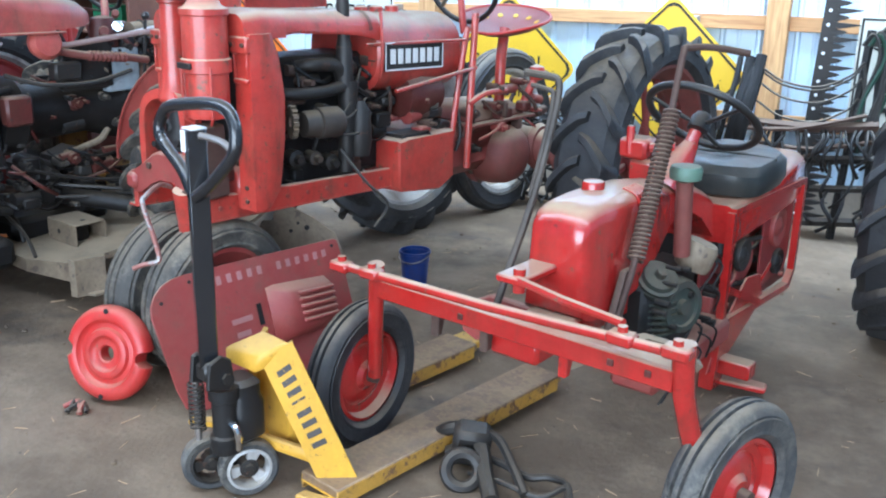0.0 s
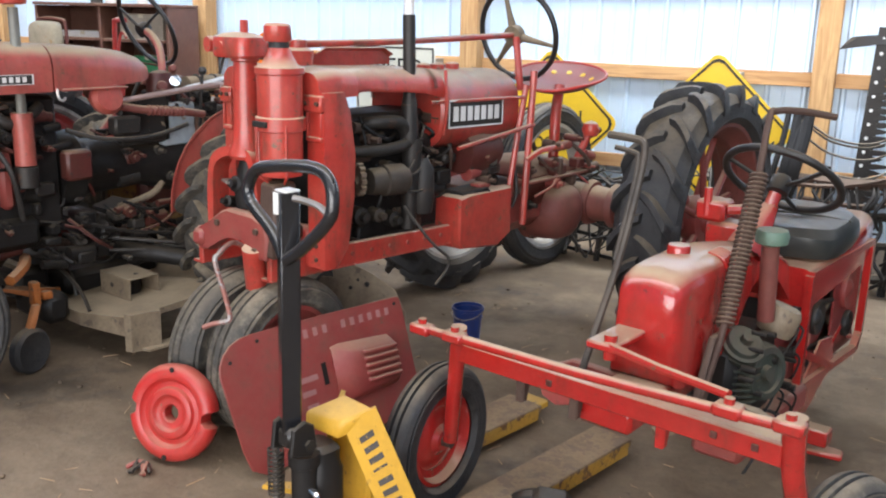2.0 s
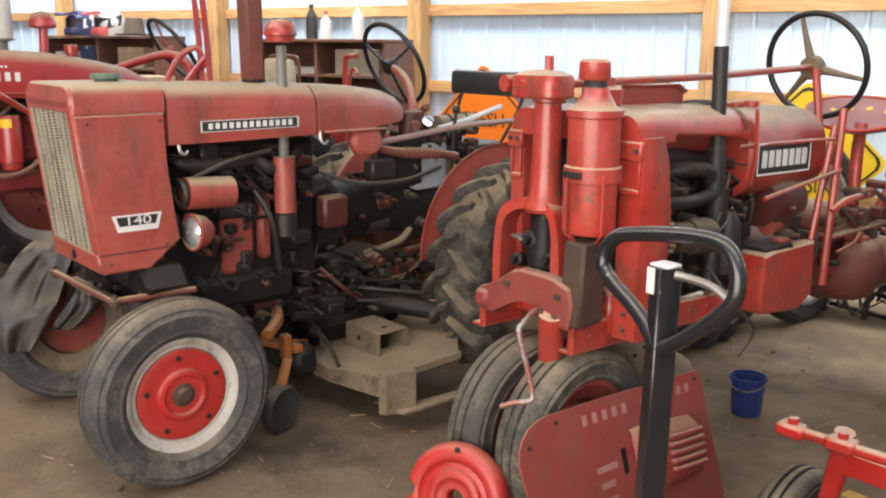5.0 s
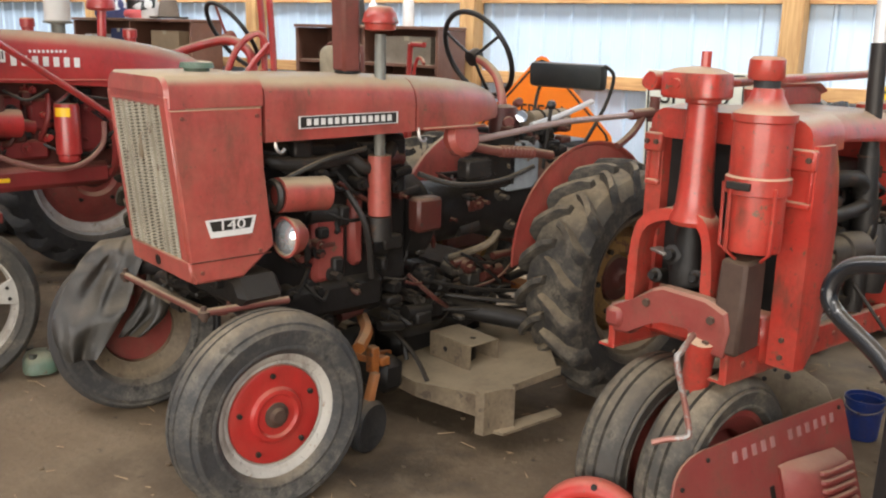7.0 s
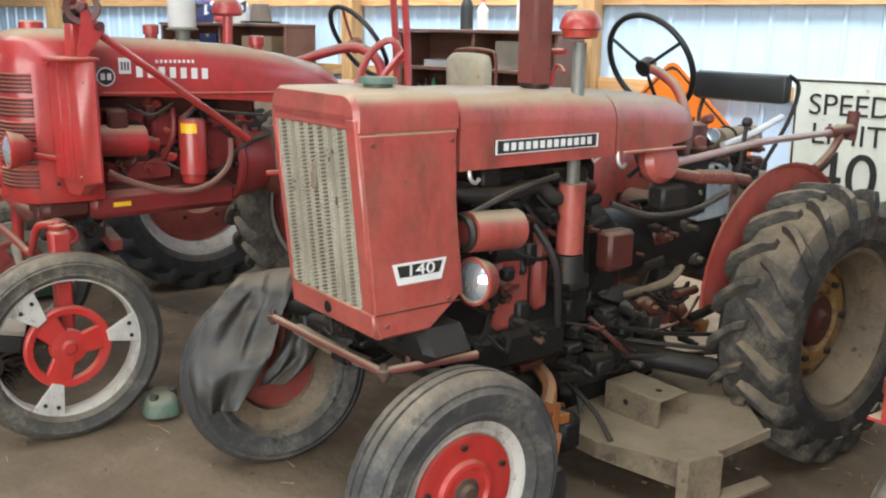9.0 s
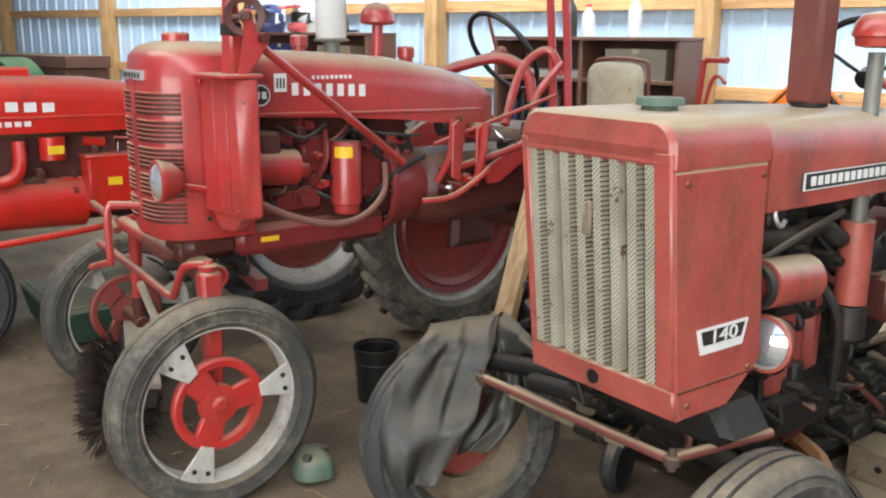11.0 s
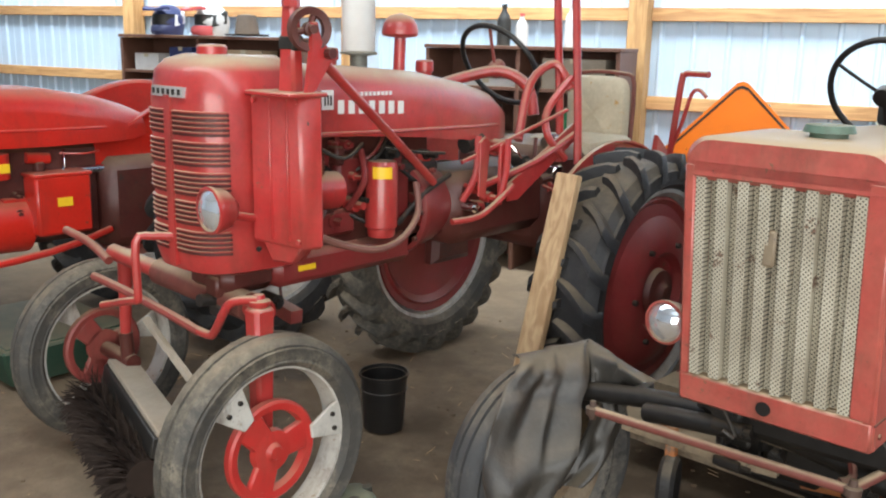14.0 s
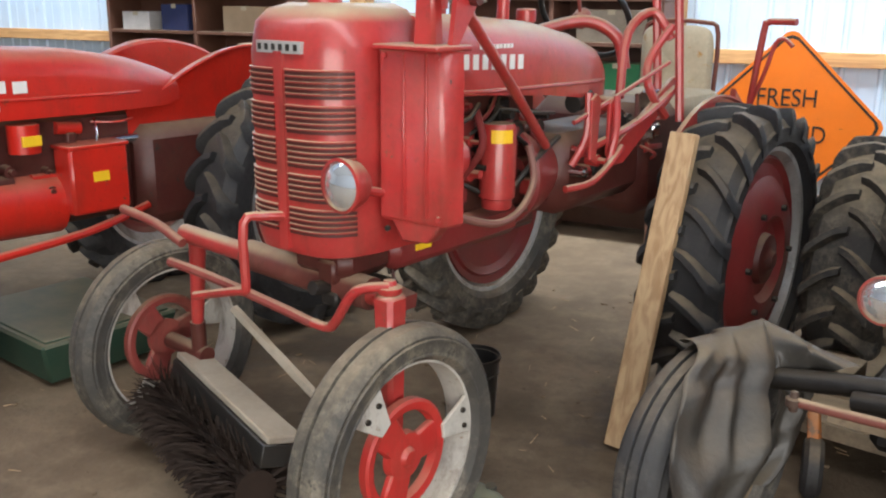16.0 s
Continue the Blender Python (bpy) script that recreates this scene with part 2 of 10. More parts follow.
def tyre_material(name, base, dusty, amount, tops, rough=0.68):
    """Old rubber: dark base, ragged patches of dried dirt, dark scuffs and fine cracks, dust where it faces up."""
    m, nt, p = nodes_of(name)
    patch = ramp(nt, noise_node(nt, 5.5, 9.0, 0.74), 0.43, 0.60, 0.06, amount)
    streak = ramp(nt, noise_node(nt, 19.0, 8.0, 0.78), 0.40, 0.66, 0.25, 1.0)
    c = mixc(nt, math_node(nt, "MULTIPLY", patch, streak), base, dusty)
    c = mixc(nt, ramp(nt, noise_node(nt, 11.0, 7.0, 0.8), 0.55, 0.64, 0.0, 0.85), c, tuple(v * 0.55 for v in base))
    cell = nt.nodes.new("ShaderNodeTexVoronoi")
    cell.feature = "DISTANCE_TO_EDGE"
    cell.inputs["Scale"].default_value = 46.0
    tc = nt.nodes.new("ShaderNodeTexCoord")
    nt.links.new(tc.outputs["Object"], cell.inputs["Vector"])
    crack = ramp(nt, cell.outputs["Distance"], 0.0, 0.05, 0.45, 0.0)
    c = mixc(nt, math_node(nt, "MULTIPLY", crack, patch), c, tuple(v * 0.5 for v in base))
    geo = nt.nodes.new("ShaderNodeNewGeometry")
    sep = nt.nodes.new("ShaderNodeSeparateXYZ")
    nt.links.new(geo.outputs["Normal"], sep.inputs[0])
    up = math_node(nt, "MULTIPLY", ramp(nt, sep.outputs[2], 0.35, 0.95, 0.0, tops), ramp(nt, noise_node(nt, 8.0, 7.0, 0.72), 0.35, 0.65, 0.45, 1.0))
    c = mixc(nt, up, c, DUST)
    nt.links.new(c, p.inputs["Base Color"])
    p.inputs["Roughness"].default_value = rough
    p.inputs["Specular IOR Level"].default_value = 0.4
    bump(nt, p, math_node(nt, "ADD", noise_node(nt, 60.0, 5.0, 0.7), math_node(nt, "MULTIPLY", noise_node(nt, 14.0, 6.0, 0.7), 1.5)), 0.5, 0.006)
    return m


M["rubber"] = tyre_material("rubber", (0.024, 0.024, 0.026), (0.085, 0.078, 0.066), 0.45, 0.40, 0.55)
M["rubber_grey"] = tyre_material("rubber_grey", (0.044, 0.044, 0.045), (0.20, 0.180, 0.145), 0.80, 0.45)
M["rubber_pale"] = tyre_material("rubber_pale", (0.050, 0.047, 0.042), (0.25, 0.215, 0.160), 0.85, 0.40)
M["rubber_tread"] = tyre_material("rubber_tread", (0.030, 0.028, 0.027), (0.195, 0.165, 0.120), 0.85, 0.70, 0.75)


def wood_material(name, light, deep, rough=0.7, scale=1.0, axis=2):
    m, nt, p = nodes_of(name)
    tc = nt.nodes.new("ShaderNodeTexCoord")
    mp = nt.nodes.new("ShaderNodeMapping")
    s = [14.0 * scale] * 3
    s[axis] = 1.1 * scale
    mp.inputs["Scale"].default_value = s
    nt.links.new(tc.outputs["Object"], mp.inputs[0])
    n = nt.nodes.new("ShaderNodeTexNoise")
    n.inputs["Scale"].default_value, n.inputs["Detail"].default_value, n.inputs["Distortion"].default_value = 2.2, 6.0, 1.2
    nt.links.new(mp.outputs[0], n.inputs["Vector"])
    c = mixc(nt, ramp(nt, n.outputs["Fac"], 0.32, 0.7), light, deep)
    c = mixc(nt, ramp(nt, noise_node(nt, 3.0), 0.45, 0.75, 0.0, 0.35), c, tuple(v * 0.6 for v in deep))
    oi = nt.nodes.new("ShaderNodeObjectInfo")
    hs = nt.nodes.new("ShaderNodeHueSaturation")
    nt.links.new(ramp(nt, oi.outputs["Random"], 0.0, 1.0, 0.85, 1.12), hs.inputs["Value"])
    nt.links.new(c, hs.inputs["Color"])
    nt.links.new(hs.outputs[0], p.inputs["Base Color"])
    p.inputs["Roughness"].default_value = rough
    bump(nt, p, n.outputs["Fac"], 0.25, 0.004)
    return m


M["pine_upright"] = wood_material("pine_upright", (0.60, 0.36, 0.15), (0.42, 0.22, 0.085))
M["pine_level"] = wood_material("pine_level", (0.56, 0.32, 0.13), (0.38, 0.19, 0.075), axis=0)
M["plank"] = wood_material("plank", (0.52, 0.36, 0.20), (0.36, 0.22, 0.11))


def wall_material():
    m, nt, p = nodes_of("white_steel")
    c = mixc(nt, ramp(nt, noise_node(nt, 1.6, 5.0), 0.3, 0.7, 0.0, 0.5), (0.56, 0.68, 0.80), (0.47, 0.59, 0.71))
    c = mixc(nt, ramp(nt, noise_node(nt, 9.0, 6.0, 0.7), 0.58, 0.8, 0.0, 0.35), c, (0.42, 0.42, 0.42))
    nt.links.new(c, p.inputs["Base Color"])
    p.inputs["Roughness"].default_value = 0.38
    p.inputs["Metallic"].default_value = 0.15
    bump(nt, p, noise_node(nt, 5.0), 0.12, 0.01)
    return m


M["white_steel"] = wall_material()


def floor_material():
    m, nt, p = nodes_of("earth_floor")
    big = noise_node(nt, 0.55, 6.0, 0.62)
    mid = noise_node(nt, 3.2, 7.0, 0.68)
    fine = noise_node(nt, 42.0, 5.0, 0.7)
    c = mixc(nt, ramp(nt, big, 0.34, 0.66), (0.200, 0.140, 0.083), (0.112, 0.078, 0.047))
    c = mixc(nt, ramp(nt, mid, 0.42, 0.72, 0.0, 0.75), c, (0.262, 0.192, 0.120))
    c = mixc(nt, ramp(nt, fine, 0.5, 0.8, 0.0, 0.5), c, (0.085, 0.062, 0.043))
    oil = noise_node(nt, 1.35, 4.0, 0.6)
    c = mixc(nt, ramp(nt, oil, 0.56, 0.68, 0.0, 0.62), c, (0.034, 0.027, 0.021))
    c = mixc(nt, ramp(nt, noise_node(nt, 0.9, 8.0, 0.75), 0.50, 0.66, 0.0, 0.55), c, (0.285, 0.215, 0.140))
    spots = noise_node(nt, 9.5, 6.0, 0.68)
    c = mixc(nt, ramp(nt, spots, 0.65, 0.73, 0.0, 0.6), c, (0.03, 0.025, 0.021))
    nt.links.new(c, p.inputs["Base Color"])
    nt.links.new(ramp(nt, oil, 0.58, 0.72, 0.88, 0.55), p.inputs["Roughness"])
    h = math_node(nt, "ADD", mid, math_node(nt, "MULTIPLY", fine, 0.35))
    bump(nt, p, h, 0.5, 0.02)
    return m


M["earth_floor"] = floor_material()

# ---- mesh helpers ----


def bm_new():
    return bmesh.new()


def link_mesh(name, bm, mat, angle=38.0):
    bmesh.ops.recalc_face_normals(bm, faces=bm.faces[:])
    me = bpy.data.meshes.new(name)
    bm.to_mesh(me)
    bm.free()
    for q in me.polygons:
        q.use_smooth = True
    me.set_sharp_from_angle(angle=radians(angle))
    me.materials.append(M[mat])
    return new(name, me)


def part(name, bm, mat, parent, label="", angle=38.0):
    ob = link_mesh(name, bm, mat, angle)
    ob.parent = parent
    if label:
        ob["label"] = label
    return ob


def thing(name, label, category, x=0, y=0, a=0, z=0, group="", kind=""):
    ob = new(name)
    ob.empty_display_size = 0.1
    ob.matrix_world = pose(x, y, z, 0, 0, -a)
    return tagged(ob, label, category, group, kind)


def box(bm, x0, x1, y0, y1, z0, z1, bev=0.0, m=None, seg=1):
    vs = [bm.verts.new(v) for v in ((x0, y0, z0), (x1, y0, z0), (x1, y1, z0), (x0, y1, z0), (x0, y0, z1), (x1, y0, z1), (x1, y1, z1), (x0, y1, z1))]
    fs = [bm.faces.new([vs[i] for i in f]) for f in ((3, 2, 1, 0), (4, 5, 6, 7), (0, 1, 5, 4), (1, 2, 6, 5), (2, 3, 7, 6), (3, 0, 4, 7))]
    if m is not None:
        bmesh.ops.transform(bm, matrix=m, verts=vs)
    if bev:
        es = {e for f in fs for e in f.edges}
        bmesh.ops.bevel(bm, geom=list(es), offset=bev, segments=seg, affect="EDGES", profile=0.5)
    return bm


def hexa(bm, low, high, bev=0.0):
    """A block from four low and four high corners."""
    vs = [bm.verts.new(v) for v in (*low, *high)]
    fs = [bm.faces.new([vs[i] for i in f]) for f in ((3, 2, 1, 0), (4, 5, 6, 7), (0, 1, 5, 4), (1, 2, 6, 5), (2, 3, 7, 6), (3, 0, 4, 7))]
    if bev:
        bmesh.ops.bevel(bm, geom=list({e for f in fs for e in f.edges}), offset=bev, segments=1, affect="EDGES", profile=0.5)
    return bm


def rings(bm, loops, cap0=True, cap1=True, closed=True):
    """Skins a row of equal vertex loops."""
    vv = [[bm.verts.new(p) for p in lp] for lp in loops]
    n = len(vv[0])
    for a, b in zip(vv, vv[1:]):
        for i in range(n if closed else n - 1):
            j = (i + 1) % n
            bm.faces.new((a[i], a[j], b[j], b[i]))
    if cap0 and closed:
        bm.faces.new(vv[0][::-1])
    if cap1 and closed:
        bm.faces.new(vv[-1])
    return bm


def basis(d):
    d = Vector(d).normalized()
    u = d.orthogonal().normalized()
    return d, u, d.cross(u)


def cyl(bm, a, b, r, r2=None, seg=14, cap=True):
    a, b = Vector(a), Vector(b)
    d, u, v = basis(b - a)
    r2 = r if r2 is None else r2
    lp = [[c + (u * math.cos(t) + v * math.sin(t)) * q for t in (2 * math.pi * i / seg for i in range(seg))] for c, q in ((a, r), (b, r2))]
    return rings(bm, lp, cap, cap)


def lathe(bm, prof, c, axis, seg=32, closed=False):
    """Turns rows of (radius, along) round the axis through c."""
    c = Vector(c)
    d, u, v = basis(axis)
    vv = []
    for k in range(seg):
        t = 2 * math.pi * k / seg
        w = u * math.cos(t) + v * math.sin(t)
        vv.append([bm.verts.new(c + w * r + d * h) for r, h in prof])
    n = len(prof)
    for k in range(seg):
        a, b = vv[k], vv[(k + 1) % seg]
        for i in range(n if closed else n - 1):
            j = (i + 1) % n
            bm.faces.new((a[i], a[j], b[j], b[i]))
    if not closed:
        bmesh.ops.remove_doubles(bm, verts=[q for row in vv for q in (row[0], row[-1])], dist=0.0004)
    return bm


def curve_points(pts, n=5):
    pts = [Vector(p) for p in pts]
    out = []
    for i in range(len(pts) - 1):
        p0, p1, p2, p3 = pts[max(i - 1, 0)], pts[i], pts[i + 1], pts[min(i + 2, len(pts) - 1)]
        for k in range(n):
            s = k / n
            out.append(0.5 * (2 * p1 + (p2 - p0) * s + (2 * p0 - 5 * p1 + 4 * p2 - p3) * s * s + (3 * p1 - p0 - 3 * p2 + p3) * s ** 3))
    return out + [pts[-1]]


def tube(bm, pts, r, seg=8, smooth=0, loop=False):
    pts = curve_points(pts, smooth) if smooth else [Vector(p) for p in pts]
    n = len(pts)
    u = None
    lp = []
    for i, p in enumerate(pts):
        if loop:
            d = pts[(i + 1) % n] - pts[i - 1]
        else:
            d = pts[min(i + 1, n - 1)] - pts[max(i - 1, 0)]
        d.normalize()
        u = d.orthogonal().normalized() if u is None else (u - d * u.dot(d)).normalized()
        v = d.cross(u)
        lp.append([p + (u * math.cos(2 * math.pi * k / seg) + v * math.sin(2 * math.pi * k / seg)) * r for k in range(seg)])
    if loop:
        lp.append(lp[0])
        rings(bm, lp, False, False)
        bmesh.ops.remove_doubles(bm, verts=bm.verts[:], dist=0.0002)
        return bm
    return rings(bm, lp)


def torus(bm, c, axis, R, r, seg=36, cs=8):
    return lathe(bm, [(R + r * math.cos(2 * math.pi * k / cs), r * math.sin(2 * math.pi * k / cs)) for k in range(cs)], c, axis, seg, True)


def prism(bm, outline, plane, lo, hi, bev=0.0):
    """Extrudes an outline given in the plane 'xy', 'xz' or 'yz'."""
    def at(p, h):
        return {"xy": (p[0], p[1], h), "xz": (p[0], h, p[1]), "yz": (h, p[0], p[1])}[plane]
    a = [bm.verts.new(at(p, lo)) for p in outline]
    b = [bm.verts.new(at(p, hi)) for p in outline]
    n = len(a)
    fs = [bm.faces.new(a[::-1]), bm.faces.new(b)]
    for i in range(n):
        fs.append(bm.faces.new((a[i], a[(i + 1) % n], b[(i + 1) % n], b[i])))
    if bev:
        bmesh.ops.bevel(bm, geom=list({*fs[0].edges, *fs[1].edges}), offset=bev, segments=1, affect="EDGES", profile=0.5)
    return bm


def arch(xc, w, z0, z1, y, r, n=6, tip=0.0):
    """A loop across a hood: flat sides, rounded shoulders of radius r, a slightly crowned top."""
    pts = [(xc - w, y, z0)]
    for k in range(n + 1):
        t = math.pi / 2 * k / n
        pts.append((xc - w + r - r * math.cos(t), y, z1 - r + r * math.sin(t)))
    pts.append((xc, y, z1 + tip))
    for k in range(n + 1):
        t = math.pi / 2 * (1 - k / n)
        pts.append((xc + w - r + r * math.cos(t), y, z1 - r + r * math.sin(t)))
    pts.append((xc + w, y, z0))
    return pts


def bolt(bm, p, axis, r=0.012, h=0.012):
    p = Vector(p)
    return cyl(bm, p, p + Vector(axis).normalized() * h, r, seg=6)


def text_part(name, body, size, m, mat, parent, depth=0.002, label="", wide=1.0):
    cu = bpy.data.curves.new(name, "FONT")
    cu.body, cu.size, cu.extrude, cu.align_x, cu.align_y = body, size, depth, "CENTER", "CENTER"
    tmp = bpy.data.objects.new(name, cu)
    scene.collection.objects.link(tmp)
    dg = bpy.context.evaluated_depsgraph_get()
    me = bpy.data.meshes.new_from_object(tmp.evaluated_get(dg))
    scene.collection.objects.unlink(tmp)
    bpy.data.objects.remove(tmp)
    me.transform(m @ Matrix.Diagonal((wide, 1, 1, 1)))
    me.materials.clear()
    me.materials.append(M[mat])
    ob = new(name, me)
    ob.parent = parent
    if label:
        ob["label"] = label
    return ob


def stand_text(x, y, z, lean=0.0, turn=0.0):
    """A pose that stands text upright, facing the negative y direction."""
    return pose(x, y, z, 90 - lean, 0, turn)


SIDE = pose(0, 0, 0, 90, 0, 90)


# ---- wheels ----


def tyre_rib(name, R, rim, W, c, axis, parent, mat="rubber_grey", ribs=3, seg=48):
    """A ribbed front tyre: bead, moulded rings on the side wall, a scuffed shoulder and the tread's ribs."""
    h, g = W / 2, R - rim
    wall = [(rim, -h * 0.62), (rim + 0.010, -h * 0.80), (rim + g * 0.14, -h * 0.885), (rim + g * 0.17, -h * 0.925), (rim + g * 0.22, -h * 0.93), (rim + g * 0.25, -h * 0.905), (rim + g * 0.40, -h * 0.965), (rim + g * 0.56, -h * 0.985), (rim + g * 0.60, -h * 1.02), (rim + g * 0.64, -h * 1.02), (rim + g * 0.67, -h * 0.975), (R - 0.034, -h * 0.89), (R - 0.026, -h * 0.90), (R - 0.012, -h * 0.74)]
    prof = list(wall)
    for i in range(ribs):
        a, b = -h * 0.68 + h * 1.36 * i / ribs, -h * 0.68 + h * 1.36 * (i + 1) / ribs
        if i:
            prof += [(R - 0.012, a - 0.0035), (R - 0.012, a + 0.0035)]
        prof += [(R - 0.010 * (abs(a) / h) ** 2, a + 0.0055), (R - 0.010 * (abs(b) / h) ** 2, b - 0.0055)]
    prof += [(r, -x) for r, x in wall[::-1]]
    bm = bm_new()
    lathe(bm, prof, c, axis, seg)
    return part(name, bm, mat, parent, "", 30)


def tyre_lug(name, R, rim, W, c, axis, parent, mat="rubber", lugs=20, hand=1):
    """A field tyre: the casing, and curved slanted bars that meet in a chevron, each a piece of its own."""
    h = W / 2
    base = R - 0.042
    g = base - rim
    prof = [(rim, -h * 0.72), (rim + 0.015, -h * 0.86), (rim + g * 0.20, -h * 0.93), (rim + g * 0.24, -h * 0.97), (rim + g * 0.30, -h * 0.965), (rim + g * 0.5, -h), (rim + g * 0.72, -h * 0.99), (base - 0.03, -h * 0.9), (base - 0.004, -h * 0.70), (base + 0.004, 0)]
    prof += [(r, -x) for r, x in prof[8::-1]]
    bm = bm_new()
    lathe(bm, prof, c, axis, 48)
    tyre = part(name, bm, mat, parent, "", 32)
    c = Vector(c)
    d, u, v = basis(axis)
    step = 2 * math.pi / lugs

    def at(t, r, x):
        return c + (u * math.cos(t) + v * math.sin(t)) * r + d * x
    for side in (-1, 1):
        bm = bm_new()
        lp = []
        for q in (-0.05, 0.2, 0.45, 0.7, 0.88, 1.0, 1.05):
            x = side * h * q
            t = hand * step * (0.35 * max(q, 0.0) + 0.42 * max(q, 0.0) ** 2)
            wide = step * (0.165 + 0.075 * q)
            drop = 0.008 * max(0.0, 1 - q / 0.2) + 0.012 * max(0.0, q - 0.55) + (0.024 if q > 0.95 else 0.0) + (0.035 if q > 1.02 else 0.0)
            top, low = R - drop, base - 0.012 - (0.05 if q > 0.8 else 0.0)
            lp.append([at(t - wide * 0.85, low, x), at(t - wide * 0.58, top - 0.008, x), at(t - wide * 0.42, top, x), at(t + wide * 0.42, top, x), at(t + wide * 0.58, top - 0.008, x), at(t + wide * 0.85, low, x)])
        rings(bm, lp)
        one = part("lug", bm, mat, parent, "", 40)
        off = 0.5 * step if side > 0 else 0.0
        for k in range(lugs):
            ob = one if k == 0 else new("lug", one.data)
            ob.parent = parent
            ob.matrix_basis = Matrix.Translation(c) @ Matrix.Rotation(off + step * k, 4, d) @ Matrix.Translation(-c)
    return tyre


def rim_part(name, rim, W, c, axis, parent, mat, lip=0.02, drop=0.05):
    h = W / 2
    bm = bm_new()
    lathe(bm, [(rim + lip * 0.4, -h), (rim + lip * 0.5, -h + 0.006), (rim - 0.004, -h + 0.012), (rim - 0.012, -h * 0.75), (rim - drop, -h * 0.35), (rim - drop, h * 0.35), (rim - 0.012, h * 0.75), (rim - 0.004, h - 0.012), (rim + lip * 0.5, h - 0.006), (rim + lip * 0.4, h), (rim - 0.012, h - 0.004), (rim - 0.022, h * 0.7), (rim - drop - 0.012, h * 0.33), (rim - drop - 0.012, -h * 0.33), (rim - 0.022, -h * 0.7), (rim - 0.012, -h + 0.004)], c, axis, 44, True)
    return part(name, bm, mat, parent, "", 40)


def steering_wheel(name, c, axis, R, r, parent, mat="black_plastic", hub=0.035, spokes=3, turn=0.0, spoke_mat=None, cast=0.0):
    bm = bm_new()
    torus(bm, c, axis, R, r, 40, 10)
    w = part(name, bm, mat, parent)
    c = Vector(c)
    d, u, v = basis(axis)
    for k in range(spokes):
        t = radians(turn) + 2 * math.pi * k / spokes
        e = u * math.cos(t) + v * math.sin(t)
        b = bm_new()
        if cast:
            cyl(b, c - d * 0.03, c + e * R * 0.55 - d * 0.015, cast, cast * 0.55, 10)
            cyl(b, c + e * R * 0.54 - d * 0.015, c + e * R, cast * 0.56, cast * 0.36, 10)
        else:
            tube(b, [c - d * 0.03, c + e * R * 0.45 - d * 0.02, c + e * R], r * 0.62, 6, 4)
        part("spoke", b, spoke_mat or mat, w)
    b = bm_new()
    lathe(b, [(0, 0.012), (hub * 0.7, 0.010), (hub, -0.01), (hub, -0.05), (0, -0.06)], c, axis, 18)
    part("hub", b, spoke_mat or mat, w)
    return w

# ---- the shed ----
X0, X1, Y0, Y1, H = -17.0, 6.0, -5.2, 6.30, 4.4


def slab(name, label, category, x0, x1, y0, y1, z0, z1, mat):
    bm = bm_new()
    box(bm, x0, x1, y0, y1, z0, z1)
    return tagged(link_mesh(name, bm, mat), label, category, kind="structure")


def earth_floor():
    bm = bm_new()
    nx, ny = 150, 76
    vv = [[bm.verts.new((X0 - 0.2 + (X1 - X0 + 0.4) * i / nx, Y0 - 0.2 + (Y1 - Y0 + 0.4) * j / ny, 0.0)) for i in range(nx + 1)] for j in range(ny + 1)]
    for row in vv:
        for v in row:
            v.co.z = 0.006 * noise.noise(v.co * 0.9) + 0.003 * noise.noise(v.co * 3.1) - 0.003
    for j in range(ny):
        for i in range(nx):
            bm.faces.new((vv[j][i], vv[j][i + 1], vv[j + 1][i + 1], vv[j + 1][i]))
    return tagged(link_mesh("floor", bm, "earth_floor"), "dusty brown packed earth floor with oil stains", "floor", kind="structure")


earth_floor()
ground = bm_new()
g4 = [ground.verts.new(p) for p in ((-400, -400, -0.06), (400, -400, -0.06), (400, 400, -0.06), (-400, 400, -0.06))]
ground.faces.new(g4)
tagged(link_mesh("ground", ground, "earth_floor"), "bare earth yard outside the shed", "ground", kind="structure")

wall_north = thing("wall_north", "ribbed white painted steel wall sheets", "wall", kind="structure")


def sheet_mesh():
    """One 0.915 m sheet with a rib every 0.229 m."""
    bm = bm_new()
    prof = []
    for k in range(4):
        x = 0.22875 * k
        prof += [(x, 0.0), (x + 0.012, -0.019), (x + 0.030, -0.019), (x + 0.042, 0.0), (x + 0.112, 0.0), (x + 0.117, -0.004), (x + 0.130, -0.004), (x + 0.135, 0.0)]
    prof.append((0.9165, 0.0))
    front = [[bm.verts.new((x, y, z)) for x, y in prof] for z in (0.02, H)]
    back = [[bm.verts.new((x, y + 0.0015, z)) for x, y in prof] for z in (0.02, H)]
    for s in (front, back):
        for i in range(len(prof) - 1):
            bm.faces.new((s[0][i], s[0][i + 1], s[1][i + 1], s[1][i]))
    bmesh.ops.recalc_face_normals(bm, faces=bm.faces[:])
    me = bpy.data.meshes.new("wall_sheet")
    bm.to_mesh(me)
    bm.free()
    me.materials.append(M["white_steel"])
    return me


